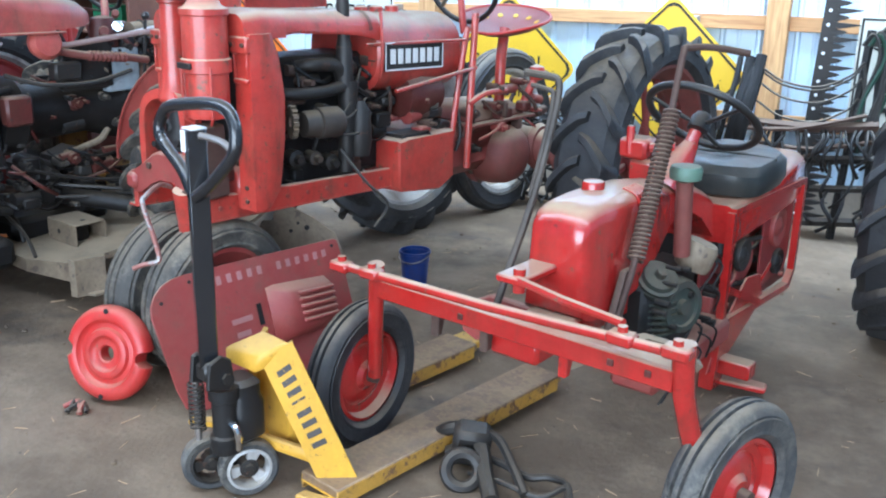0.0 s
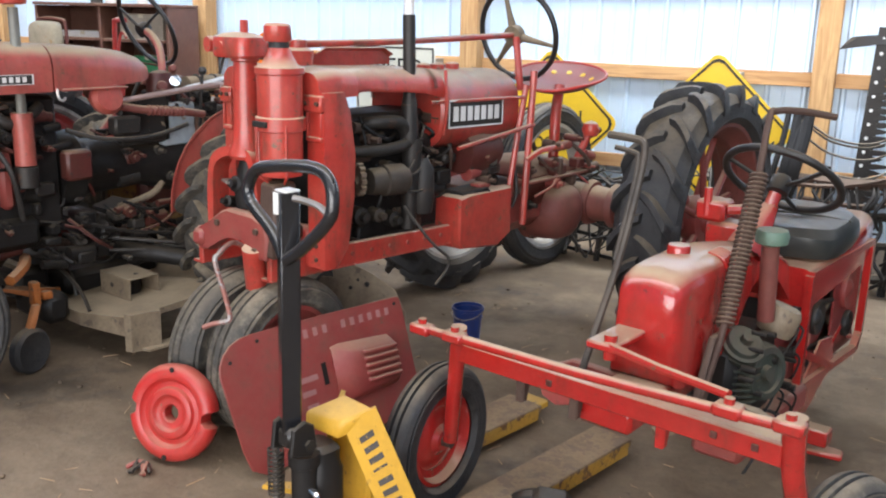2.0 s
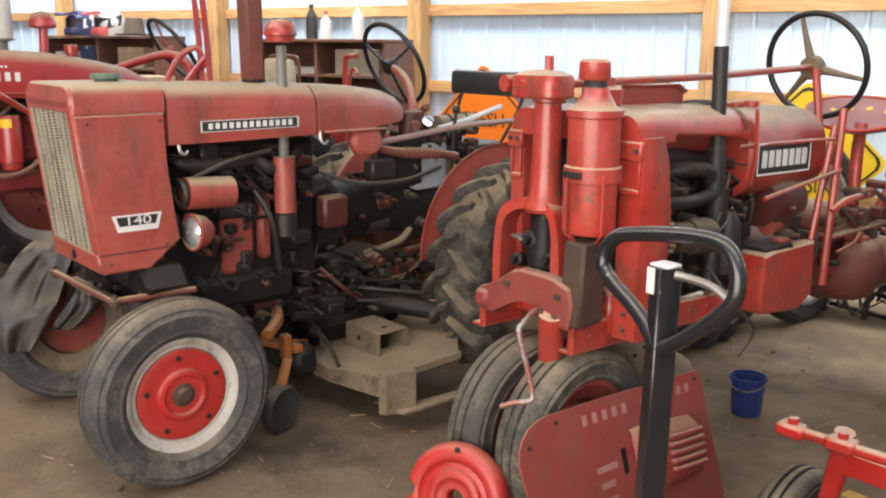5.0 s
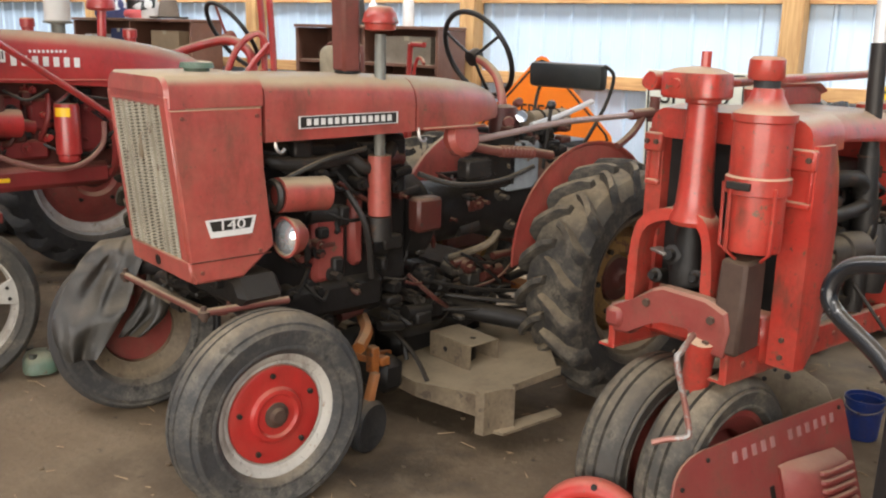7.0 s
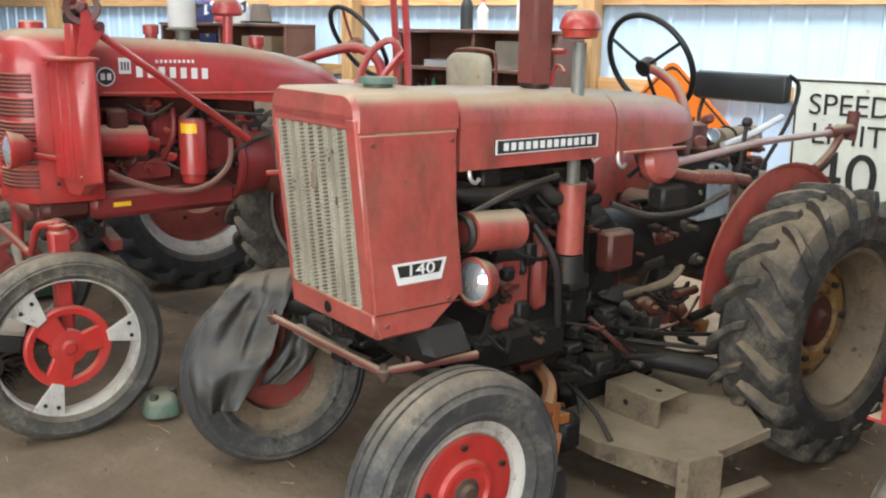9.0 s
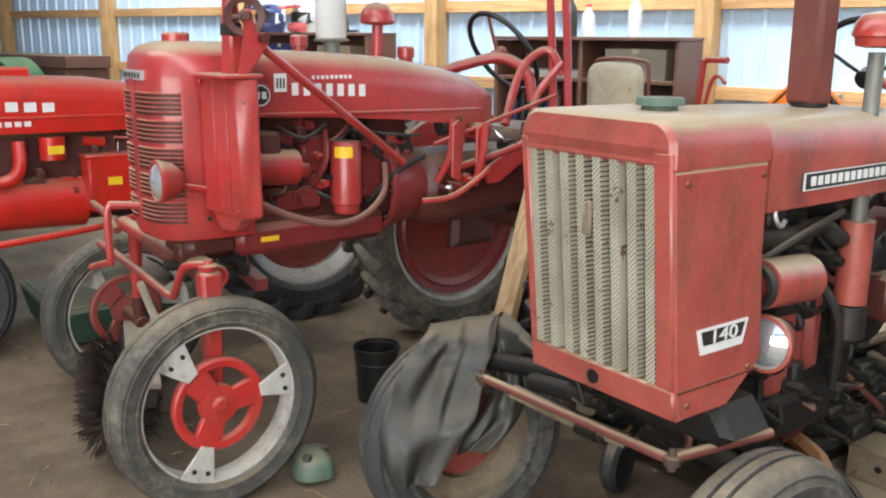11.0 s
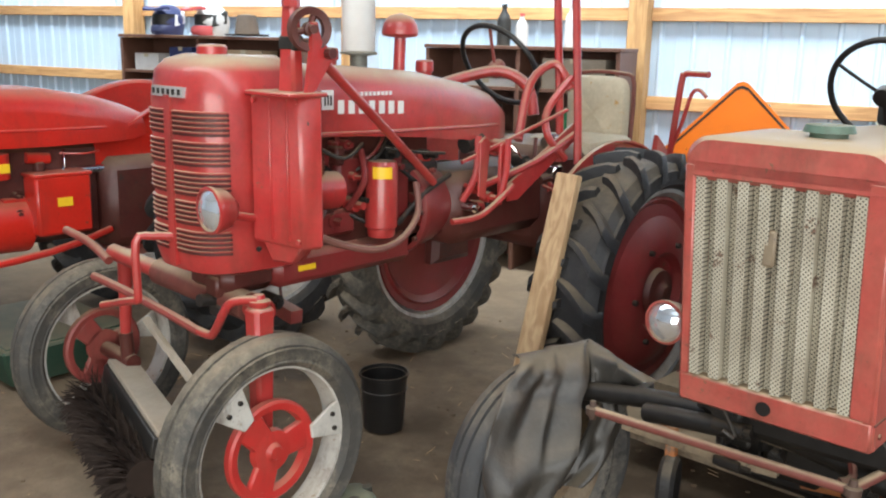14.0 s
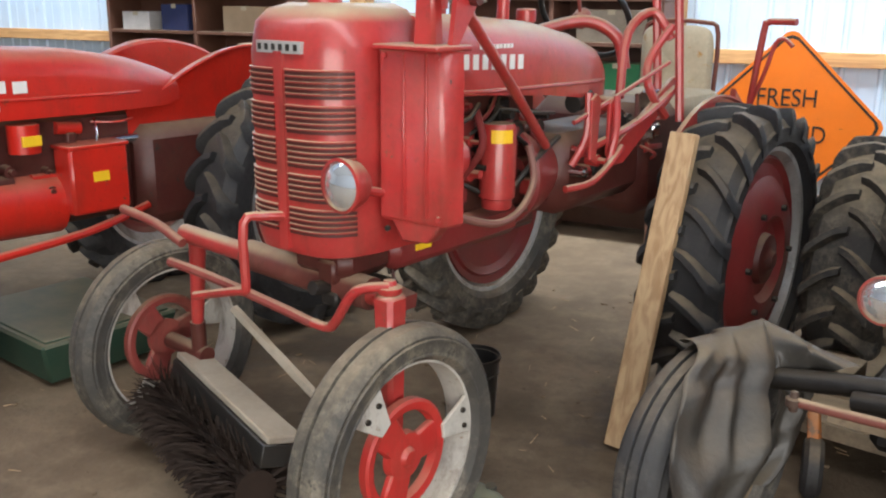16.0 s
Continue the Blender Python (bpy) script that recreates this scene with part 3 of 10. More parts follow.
sheet = sheet_mesh()
for k in range(25):
    ob = new("wall_sheet", sheet)
    ob.parent = wall_north
    ob.location = (X0 + 0.1 + 0.915 * k, Y1, 0)
slab("wall_backing", "dark outer skin of the shed wall", "wall", X0, X1, Y1 + 0.03, Y1 + 0.1, 0, H, "white_steel")
slab("wall_west", "plain pale steel end wall", "wall", X0 - 0.1, X0, Y0, Y1 + 0.1, 0, H, "white_steel")
slab("wall_east", "plain pale steel end wall", "wall", X1, X1 + 0.1, Y0, Y1 + 0.1, 0, H, "white_steel")
for nm, a, b, z0, z1 in (("wall_south", X0, -4.5, 0, H), ("wall_south", 3.3, X1, 0, H), ("wall_south", -4.5, 3.3, 3.6, H)):
    slab(nm, "plain pale steel front wall beside the open door", "wall", a, b, Y0 - 0.1, Y0, z0, z1, "white_steel")
# unseen roof; its gaps are added to let sky light in
ceil = bm_new()
for y0, y1 in ((Y0 - 0.1, -0.2), (1.0, 4.6), (5.7, Y1 + 0.1)):
    box(ceil, X0 - 0.1, X1 + 0.1, y0, y1, H, H + 0.06)
tagged(link_mesh("ceiling", ceil, "white_steel"), "pale steel roof sheets with added open gaps between", "ceiling", kind="structure")

POSTS = (-15.05, -12.60, -10.14, -7.70, -5.34, -2.92, -0.53, 1.95, 4.4)
for x in POSTS:
    bm = bm_new()
    box(bm, x - 0.068, x + 0.068, Y1 - 0.165, Y1 - 0.024, -0.02, H, 0.004)
    tagged(link_mesh("post", bm, "pine_upright"), "pale yellow pine upright post against the steel wall", "post", "wall posts", "structure")
for z in (0.58, 1.195, 1.79, 2.4, 3.0, 3.6):
    ends = (X0, *POSTS, X1)
    for a, b in zip(ends, ends[1:]):
        bm = bm_new()
        box(bm, a + (0.07 if a > X0 else 0), b - (0.07 if b < X1 else 0), Y1 - 0.062, Y1 - 0.022, z - 0.045, z + 0.045, 0.003)
        tagged(link_mesh("girt", bm, "pine_level"), "pale pine girt board nailed between the posts", "girt", "wall girts", "structure")
bm = bm_new()
box(bm, X0, X1, Y1 - 0.06, Y1 - 0.022, -0.02, 0.2, 0.003)
tagged(link_mesh("skirt_board", bm, "grey_wood"), "weathered grey skirt board along the wall's foot", "board", kind="structure")


# ---- the low red tractor with the mower ----
def dished_wheel(t, c, R, rim, W, face, tyre_mat="rubber_grey", rim_mat="white_rim", disc_mat="red_rim", rib=3):
    """A front wheel: ribbed tyre, pale rim, dished disc with bolts and a hub; face is +1 or -1 along x."""
    bm = bm_new()
    lathe(bm, [(rim * 0.80, 0.026 * face), (rim * 0.79, 0.036 * face), (rim * 0.75, 0.040 * face), (rim * 0.60, 0.034 * face), (rim * 0.46, 0.037 * face), (rim * 0.42, 0.048 * face), (rim * 0.36, 0.050 * face), (rim * 0.32, 0.040 * face), (0.0, 0.040 * face), (0.0, 0.015 * face), (rim * 0.5, 0.015 * face), (rim * 0.80, 0.015 * face)], c, (1, 0, 0), 40)
    w = part("wheel", bm, disc_mat, t)
    tyre_rib("tyre", R, rim, W, c, (1, 0, 0), w, tyre_mat, rib)
    rim_part("rim", rim, W * 0.66, c, (1, 0, 0), w, rim_mat)
    b = bm_new()
    lathe(b, [(rim * 0.80, 0.026 * face), (rim * 0.83, 0.034 * face), (rim * 0.88, 0.034 * face), (rim * 0.93, 0.020 * face), (rim - 0.010, 0.024 * face), (rim - 0.012, 0.010 * face), (rim * 0.82, 0.012 * face)], c, (1, 0, 0), 44, True)
    part("rim_flange", b, rim_mat, w)
    b = bm_new()
    x = c[0] + 0.03 * face
    lathe(b, [(0.0, 0.034 * face), (0.022, 0.032 * face), (0.028, 0.018 * face), (0.042, 0.014 * face), (0.045, 0)], (x, c[1], c[2]), (1, 0, 0), 20)
    part("hub", b, "rust", w, "rusty hub cap")
    for k in range(5):
        q = 2 * math.pi * k / 5 + 0.4
        b = bm_new()
        bolt(b, (c[0] + 0.036 * face, c[1] + rim * 0.66 * math.cos(q), c[2] + rim * 0.66 * math.sin(q)), (face, 0, 0), 0.009, 0.012)
        part("bolt", b, "iron", w)
    return w


def rear_wheel(t, c, R, rim, W, face, disc_mat, rim_mat, tyre_mat="rubber", lugs=19, dish=0.0, hand=1, spokes=0):
    bm = bm_new()
    f = face
    if spokes:
        lathe(bm, [(0.0, 0.09 * f), (0.05, 0.085 * f), (0.065, 0.05 * f), (0.11, 0.04 * f), (0.115, 0.0), (0.10, -0.06 * f), (0.0, -0.06 * f)], c, (1, 0, 0), 26)
        w = part("wheel", bm, disc_mat, t)
        tyre_lug("tyre", R, rim, W, c, (1, 0, 0), w, tyre_mat, lugs, hand=hand)
        rim_part("rim", rim, W * 0.78, c, (1, 0, 0), w, rim_mat, 0.03)
        for k in range(spokes):
            q = 2 * math.pi * (k + 0.3) / spokes
            x = c[0] + (0.03 if k % 2 else -0.03)
            b = bm_new()
            cyl(b, (x, c[1] + 0.10 * math.cos(q), c[2] + 0.10 * math.sin(q)), (c[0] + (x - c[0]) * 0.4, c[1] + (rim - 0.055) * math.cos(q), c[2] + (rim - 0.055) * math.sin(q)), 0.017, 0.015, 8)
            part("spoke", b, disc_mat, w)
        return w
    lathe(bm, [(rim - 0.030, (dish + 0.004) * f), (rim - 0.042, (dish + 0.012) * f), (rim * 0.82, (dish - 0.015) * f), (rim * 0.62, (dish + 0.05) * f), (rim * 0.40, (dish + 0.06) * f), (rim * 0.34, (dish + 0.03) * f), (0.0, (dish + 0.03) * f), (0.0, (dish + 0.01) * f), (rim * 0.6, (dish + 0.03) * f), (rim - 0.030, (dish - 0.015) * f)], c, (1, 0, 0), 40)
    w = part("wheel", bm, disc_mat, t)
    tyre_lug("tyre", R, rim, W, c, (1, 0, 0), w, tyre_mat, lugs, hand=hand)
    rim_part("rim", rim, W * 0.78, c, (1, 0, 0), w, rim_mat, 0.03)
    b = bm_new()
    lathe(b, [(0.0, 0.060 * f), (0.030, 0.056 * f), (0.045, 0.040 * f), (0.060, 0.034 * f), (0.095, 0.030 * f), (0.105, 0.0)], (c[0] + dish * f + 0.025 * f, c[1], c[2]), (1, 0, 0), 20)
    part("hub", b, "grime_red", w)
    for k in range(6):
        q = 2 * math.pi * k / 6
        b = bm_new()
        bolt(b, (c[0] + (dish + 0.055) * f, c[1] + rim * 0.5 * math.cos(q), c[2] + rim * 0.5 * math.sin(q)), (f, 0, 0), 0.013, 0.018)
        part("bolt", b, "iron", w)
    return w


def headlamp(t, c, aim, r, shell="red_faded"):
    d = Vector(aim).normalized()
    bm = bm_new()
    lathe(bm, [(0.0, -r * 1.1), (r * 0.45, -r * 1.0), (r * 0.85, -r * 0.55), (r, 0.0), (r * 1.04, 0.004), (r * 1.04, 0.016), (r * 0.93, 0.018), (r * 0.93, 0.0)], c, d, 28)
    s = part("headlamp", bm, shell, t)
    b = bm_new()
    lathe(b, [(r * 0.93, 0.010), (r * 0.6, 0.026), (0.0, 0.034)], c, d, 28)
    part("lens", b, "lens", s, "silvered round lamp lens")
    return s


def engine_clutter(t, x, y0, y1, z0, z1, seed, mats, n):
    """Small pipes, wires, covers and bolts on an engine's side."""
    rnd = random.Random(seed)
    for k in range(n):
        y, z = rnd.uniform(y0, y1), rnd.uniform(z0, z1)
        b = bm_new()
        kind = k % 4
        if kind == 0:
            r = rnd.uniform(0.012, 0.03)
            cyl(b, (x - 0.02, y, z), (x + rnd.uniform(0.03, 0.06), y, z), r, r * 0.9, 12)
            cyl(b, (x + 0.03, y, z), (x + rnd.uniform(0.065, 0.08), y, z), r * 0.5, seg=6)
        elif kind == 1:
            w, h = rnd.uniform(0.015, 0.045), rnd.uniform(0.012, 0.04)
            box(b, x - 0.02, x + rnd.uniform(0.02, 0.05), y - w, y + w, z - h, z + h, 0.008)
        elif kind == 2:
            e = Vector((x + 0.02, min(y1, max(y0, y + rnd.uniform(-0.25, 0.25))), min(z1, max(z0, z + rnd.uniform(-0.2, 0.2)))))
            tube(b, [(x, y, z), (x + rnd.uniform(0.03, 0.06), (y + e.y) / 2, (z + e.z) / 2 - rnd.uniform(0, 0.04)), e], rnd.uniform(0.004, 0.011), 6, 5)
        else:
            cyl(b, (x, y, z), (x, y + rnd.uniform(0.06, 0.14), z + rnd.uniform(-0.02, 0.02)), rnd.uniform(0.015, 0.035), seg=12)
        part(("pump", "cover", "pipe", "cylinder")[kind], b, rnd.choice(mats), t)


def perforated():
    """Galvanised sheet pierced with rows of small round holes."""
    m, nt, p = nodes_of("perforated_sheet")
    tc = nt.nodes.new("ShaderNodeTexCoord")
    sep = nt.nodes.new("ShaderNodeSeparateXYZ")
    nt.links.new(tc.outputs["Object"], sep.inputs[0])

    def cell(src, off):
        a = math_node(nt, "ADD", math_node(nt, "DIVIDE", src, 0.0105), off)
        return math_node(nt, "ABSOLUTE", math_node(nt, "SUBTRACT", math_node(nt, "FRACT", a, 0.0), 0.5), 0.0)

    def dots(off):
        u, v = cell(sep.outputs[0], off), cell(sep.outputs[2], off)
        d = math_node(nt, "ADD", math_node(nt, "MULTIPLY", u, u), math_node(nt, "MULTIPLY", v, v))
        return ramp(nt, d, 0.026, 0.048, 1.0, 0.0)
    hole = math_node(nt, "MAXIMUM", dots(0.0), dots(0.5))
    c = mixc(nt, ramp(nt, noise_node(nt, 7.0, 5.0), 0.3, 0.7), (0.52, 0.48, 0.375), (0.38, 0.34, 0.26))
    c = mixc(nt, ramp(nt, noise_node(nt, 15.0, 6.0, 0.7), 0.62, 0.68), c, (0.14, 0.08, 0.05))
    c = mixc(nt, hole, c, (0.05, 0.044, 0.036))
    nt.links.new(c, p.inputs["Base Color"])
    p.inputs["Roughness"].default_value, p.inputs["Metallic"].default_value = 0.55, 0.2
    bump(nt, p, hole, -0.5, 0.004)
    return m


M["perforated"] = perforated()


def plate_bars(t, name, plane_x, y0, y1, z0, z1, slope, back, ink, n, gap=0.25, edge=True, rows=1):
    """A name plate on a side that faces x: a backing and one plain bar for each letter."""
    def pt(y, z, x):
        return (plane_x(y) + x, y, z + slope * (y - y0))
    bm = bm_new()
    hexa(bm, [pt(y0, z0, -0.004), pt(y1, z0, -0.004), pt(y1, z0, 0.003), pt(y0, z0, 0.003)], [pt(y0, z1, -0.004), pt(y1, z1, -0.004), pt(y1, z1, 0.003), pt(y0, z1, 0.003)])
    s = part(name, bm, back, t, "name plate with a row of plain bars")
    w, h = (y1 - y0), (z1 - z0)
    if edge:
        for a, b, c, d in ((0, 1, 0, 0.06), (0, 1, 0.94, 1), (0, 0.015, 0, 1), (0.985, 1, 0, 1)):
            b2 = bm_new()
            hexa(b2, [pt(y0 + w * a, z0 + h * c, 0.003), pt(y0 + w * b, z0 + h * c, 0.003), pt(y0 + w * b, z0 + h * c, 0.005), pt(y0 + w * a, z0 + h * c, 0.005)], [pt(y0 + w * a, z0 + h * d, 0.003), pt(y0 + w * b, z0 + h * d, 0.003), pt(y0 + w * b, z0 + h * d, 0.005), pt(y0 + w * a, z0 + h * d, 0.005)])
            part("border", b2, ink, s)
    for k in range(n):
        a = 0.06 + 0.88 * (k + gap / 2) / n
        b = 0.06 + 0.88 * (k + 1 - gap / 2) / n
        b2 = bm_new()
        hexa(b2, [pt(y0 + w * a, z0 + h * 0.24, 0.003), pt(y0 + w * b, z0 + h * 0.24, 0.003), pt(y0 + w * b, z0 + h * 0.24, 0.006), pt(y0 + w * a, z0 + h * 0.24, 0.006)], [pt(y0 + w * a, z0 + h * 0.76, 0.003), pt(y0 + w * b, z0 + h * 0.76, 0.003), pt(y0 + w * b, z0 + h * 0.76, 0.006), pt(y0 + w * a, z0 + h * 0.76, 0.006)])
        part("letter_bar", b2, ink, s)
    return s


def low_tractor():
    t = thing("tractor", "faded dusty red small farm tractor with perforated grille and mower deck", "tractor", -3.83, 2.18, 14.5)
    xc, w = 0.19, 0.222
    # nose cowl
    bm = bm_new()
    lp = []
    for y, z0, ww, r in ((-0.262, 1.31, w - 0.012, 0.05), (-0.25, 1.30, w, 0.055), (-0.05, 1.30, w, 0.06), (0.052, 1.30, w, 0.06)):
        lp.append(arch(xc, ww, z0, 1.388 if y < -0.255 else 1.396, y, r))
    rings(bm, lp, True, True)
    nose = part("nose_cowl", bm, "red_faded", t, "dusty rounded red nose cowl")
    for s in (-1, 1):
        b = bm_new()
        x = xc + s * w
        prism(b, [(-0.258, 1.300), (-0.205, 0.80), (-0.19, 0.765), (-0.03, 0.765), (0.085, 0.855), (0.05, 1.10), (0.052, 1.300)], "yz", min(x, x - s * 0.03), max(x, x - s * 0.03), 0.008)
        part("side_panel", b, "red_faded", nose)
    b = bm_new()
    hexa(b, [(xc - w + 0.003, -0.204, 0.768), (xc + w - 0.003, -0.204, 0.768), (xc + w - 0.003, -0.06, 0.768), (xc - w + 0.003, -0.06, 0.768)], [(xc - w + 0.003, -0.212, 0.838), (xc + w - 0.003, -0.212, 0.838), (xc + w - 0.003, -0.06, 0.838), (xc - w + 0.003, -0.06, 0.838)], 0.006)
    part("apron", b, "red_faded", nose)
    for side in (-1, 1):
        b = bm_new()
        x = xc + side * (w + 0.001)
        prism(b, [(-0.208, 0.832), (-0.207, 0.836), (0.07, 0.836), (0.066, 0.832)], "yz", x - 0.0015, x + 0.0015)
        part("seam", b, "grime_red", nose)
        for y, z in ((-0.17, 0.80), (0.03, 0.845), (-0.215, 1.27), (0.03, 1.27)):
            b = bm_new()
            bolt(b, (x, y, z), (side, 0, 0), 0.007, 0.004)
            part("bolt", b, "rust_red", nose)
    for a, c in ((xc - w + 0.004, xc - w + 0.03), (xc + w - 0.052, xc + w - 0.004)):
        b = bm_new()
        hexa(b, [(a, -0.212, 0.836), (c, -0.212, 0.836), (c, -0.16, 0.836), (a, -0.16, 0.836)], [(a, -0.264, 1.335), (c, -0.264, 1.335), (c, -0.2, 1.335), (a, -0.2, 1.335)], 0.005)
        part("grille_surround", b, "red_faded", nose)
    b = bm_new()
    box(b, xc - w + 0.01, xc + w - 0.01, -0.262, -0.2, 1.312, 1.345, 0.006)
    part("grille_header", b, "red_faded", nose)
    # grille: alternate proud and sunken strips
    b = bm_new()
    box(b, 0.0, 0.36, -0.155, -0.14, 0.84, 1.31)
    g = part("grille", b, "grime_shade", nose, "dark core behind the perforated grille")
    n = 15
    a0, a1 = -0.002, 0.362
    for k in range(n):
        x, x2 = a0 + (a1 - a0) * k / n, a0 + (a1 - a0) * (k + 1) / n
        d = 0.0 if k % 2 == 0 else 0.026
        b = bm_new()
        hexa(b, [(x, -0.214 + d, 0.842), (x2, -0.214 + d, 0.842), (x2, -0.19 + d, 0.842), (x, -0.19 + d, 0.842)], [(x, -0.258 + d, 1.318), (x2, -0.258 + d, 1.318), (x2, -0.234 + d, 1.318), (x, -0.234 + d, 1.318)])
        part("grille_strip", b, "perforated", g)
    b = bm_new()
    box(b, 0.155, 0.185, -0.245, -0.236, 1.13, 1.21, 0.006, pose(0, 0, 0))
    part("emblem", b, "tan_steel", g, "rust-stained emblem mount")
    b = bm_new()
    cyl(b, (0.18, -0.211, 0.803), (0.18, -0.195, 0.803), 0.017, seg=12)
    part("crank_hole", b, "grime_shade", nose)
    # hood and tank
    b = bm_new()
    rings(b, [arch(xc, w - 0.004, 1.185, 1.386, 0.062, 0.075), arch(xc, w - 0.002, 1.185, 1.386, 0.30, 0.08), arch(xc, w - 0.006, 1.188, 1.376, 0.66, 0.09)])
    part("hood", b, "red_faded", t, "dust-covered red engine hood")
    b = bm_new()
    rings(b, [arch(xc, w - 0.008, 1.19, 1.374, 0.668, 0.09), arch(xc, w - 0.016, 1.197, 1.365, 0.88, 0.095), arch(xc, w - 0.045, 1.205, 1.345, 1.03, 0.085), arch(xc, w - 0.085, 1.21, 1.315, 1.13, 0.07), arch(xc, w - 0.14, 1.22, 1.275, 1.19, 0.03)])
    tank = part("tank", b, "red_faded", t, "rounded red fuel tank end")
    b = bm_new()
    box(b, xc + w - 0.015, xc + w - 0.001, 0.70, 1.0, 1.188, 1.198, 0.003)
    part("tank_flange", b, "red_faded", tank)
    b = bm_new()
    lathe(b, [(0.0, 0.03), (0.05, 0.028), (0.055, 0.012), (0.04, 0.01), (0.04, 0.0)], (xc + 0.01, -0.06, 1.395), (0, 0, 1), 24)
    part("radiator_cap", b, "green_cup", t, "pale green radiator cap")
    plate_bars(t, "name_plate", lambda y: xc + w - 0.001 - 0.01 * max(0, y - 0.3), 0.178, 0.578, 1.222, 1.262, 0.0, "ink", "plate_white", 13, 0.42)
    # model badge
    b = bm_new()
    prism(b, [(-0.155, 0.962), (0.018, 0.962), (0.002, 0.905), (-0.138, 0.905)], "yz", xc + w - 0.002, xc + w + 0.003)
    bd = part("badge", b, "plate_white", t, "white badge with the number 140")
    b = bm_new()
    prism(b, [(-0.142, 0.956), (0.004, 0.956), (-0.006, 0.925), (-0.132, 0.925)], "yz", xc + w + 0.002, xc + w + 0.0045)
    part("badge_field", b, "ink", bd)
    text_part("number", "140", 0.042, pose(xc + w + 0.006, -0.068, 0.940) @ SIDE, "plate_white", bd, 0.001, "", 1.5)
    # stack and air cleaner
    b = bm_new()
    hexa(b, [(xc - 0.048, 0.485, 1.385), (xc + 0.050, 0.470, 1.385), (xc + 0.060, 0.540, 1.385), (xc - 0.038, 0.555, 1.385)], [(xc - 0.042, 0.470, 1.95), (xc + 0.058, 0.455, 1.95), (xc + 0.068, 0.525, 1.95), (xc - 0.032, 0.540, 1.95)], 0.012)
    st = part("exhaust_pipe", b, "rust_red", t, "rusty brown square exhaust stack")
    b = bm_new()
    lathe(b, [(0.030, 0.0), (0.034, 0.004), (0.034, 0.028), (0.046, 0.032), (0.046, 0.040), (0.0, 0.042)], (xc + 0.01, 0.513, 1.352), (0, 0, 1), 18)
    part("collar", b, "grime_shade", st)
    b = bm_new()
    cyl(b, (0.345, 0.55, 0.89), (0.345, 0.55, 1.105), 0.042, seg=20)
    cl = part("air_cleaner", b, "red_faded", t)
    b = bm_new()
    cyl(b, (0.345, 0.55, 0.80), (0.345, 0.55, 0.885), 0.046, seg=20)
    part("cup", b, "iron", cl)
    b = bm_new()
    cyl(b, (0.345, 0.55, 1.105), (0.345, 0.55, 1.52), 0.020, seg=14)
    part("inlet_pipe", b, "grey_pipe", cl, "grey steel inlet pipe")
    b = bm_new()
    lathe(b, [(0.03, 0.0), (0.052, 0.005), (0.055, 0.025), (0.062, 0.028), (0.062, 0.034), (0.056, 0.06), (0.04, 0.08), (0.0, 0.088)], (0.345, 0.55, 1.53), (0, 0, 1), 24)
    part("precleaner", b, "red_row", cl, "round red precleaner bowl")
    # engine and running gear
    # block colour holds the shade under the hood as well as grime
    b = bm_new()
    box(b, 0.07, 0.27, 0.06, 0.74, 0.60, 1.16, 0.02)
    part("engine_block", b, "grime_shade", t)
    for y0, y1, z0, z1 in ((0.30, 0.44, 0.66, 0.90), (0.46, 0.52, 0.70, 0.96)):
        b = bm_new()
        box(b, 0.25, 0.30, y0, y1, z0, z1, 0.018)
        part("valve_cover", b, "red_dull", t, "greasy red engine cover")
    b = bm_new()
    box(b, 0.10, 0.30, 0.10, 0.62, 0.52, 0.66, 0.03)
    part("oil_pan", b, "grime_shade", t)
    b = bm_new()
    tube(b, [(0.27, 0.12, 1.12), (0.31, 0.16, 1.10), (0.32, 0.30, 1.09), (0.31, 0.44, 1.10), (0.33, 0.50, 1.06), (0.31, 0.60, 1.09), (0.27, 0.66, 1.12)], 0.024, 10, 4)
    for y in (0.20, 0.38, 0.58):
        cyl(b, (0.24, y, 1.10), (0.32, y, 1.09), 0.030, seg=12)
    part("manifold", b, "iron", t)
    b = bm_new()
    cyl(b, (0.36, 0.13, 1.005), (0.36, 0.31, 0.995), 0.058, seg=22)
    gen = part("generator", b, "red_faded", t)
    b = bm_new()
    torus(b, (0.36, 0.115, 1.005), (0, 1, 0), 0.045, 0.012, 20, 6)
    part("pulley", b, "iron", gen)
    engine_clutter(t, 0.275, 0.10, 0.72, 0.62, 1.14, 5, ("grime_shade", "iron", "grime_shade", "grime_shade", "grime_shade", "grime_red"), 56)
    b = bm_new()
    box(b, 0.29, 0.36, 0.72, 0.84, 0.80, 0.93, 0.012)
    part("battery_box", b, "grime_red", t)
    b = bm_new()
    lathe(b, [(0.0, 0.0), (0.17, 0.0), (0.175, 0.10), (0.13, 0.16), (0.115, 0.45), (0.16, 0.60), (0.165, 0.71), (0.0, 0.71)], (0.13, 0.74, 0.82), (0, 1, 0), 24)
    part("torque_tube", b, "grime_shade", t)
    b = bm_new()
    box(b, -0.12, 0.34, 1.40, 1.90, 0.62, 1.02, 0.06)
    part("transmission", b, "grime_red", t)
    for a, c in ((-0.60, -0.10), (0.30, 0.52)):
        b = bm_new()
        cyl(b, (a, 1.68, 0.80), (c, 1.68, 0.80), 0.085, seg=18)
        part("axle_housing", b, "grime_red", t)
    for s, x in ((1, 0.42), (-1, -0.45)):
        b = bm_new()
        prism(b, [(1.55, 0.45), (1.81, 0.45), (1.80, 0.9), (1.56, 0.9)], "yz", x - 0.05, x + 0.05, 0.03)
        part("drop_housing", b, "grime_red", t)
    b = bm_new()
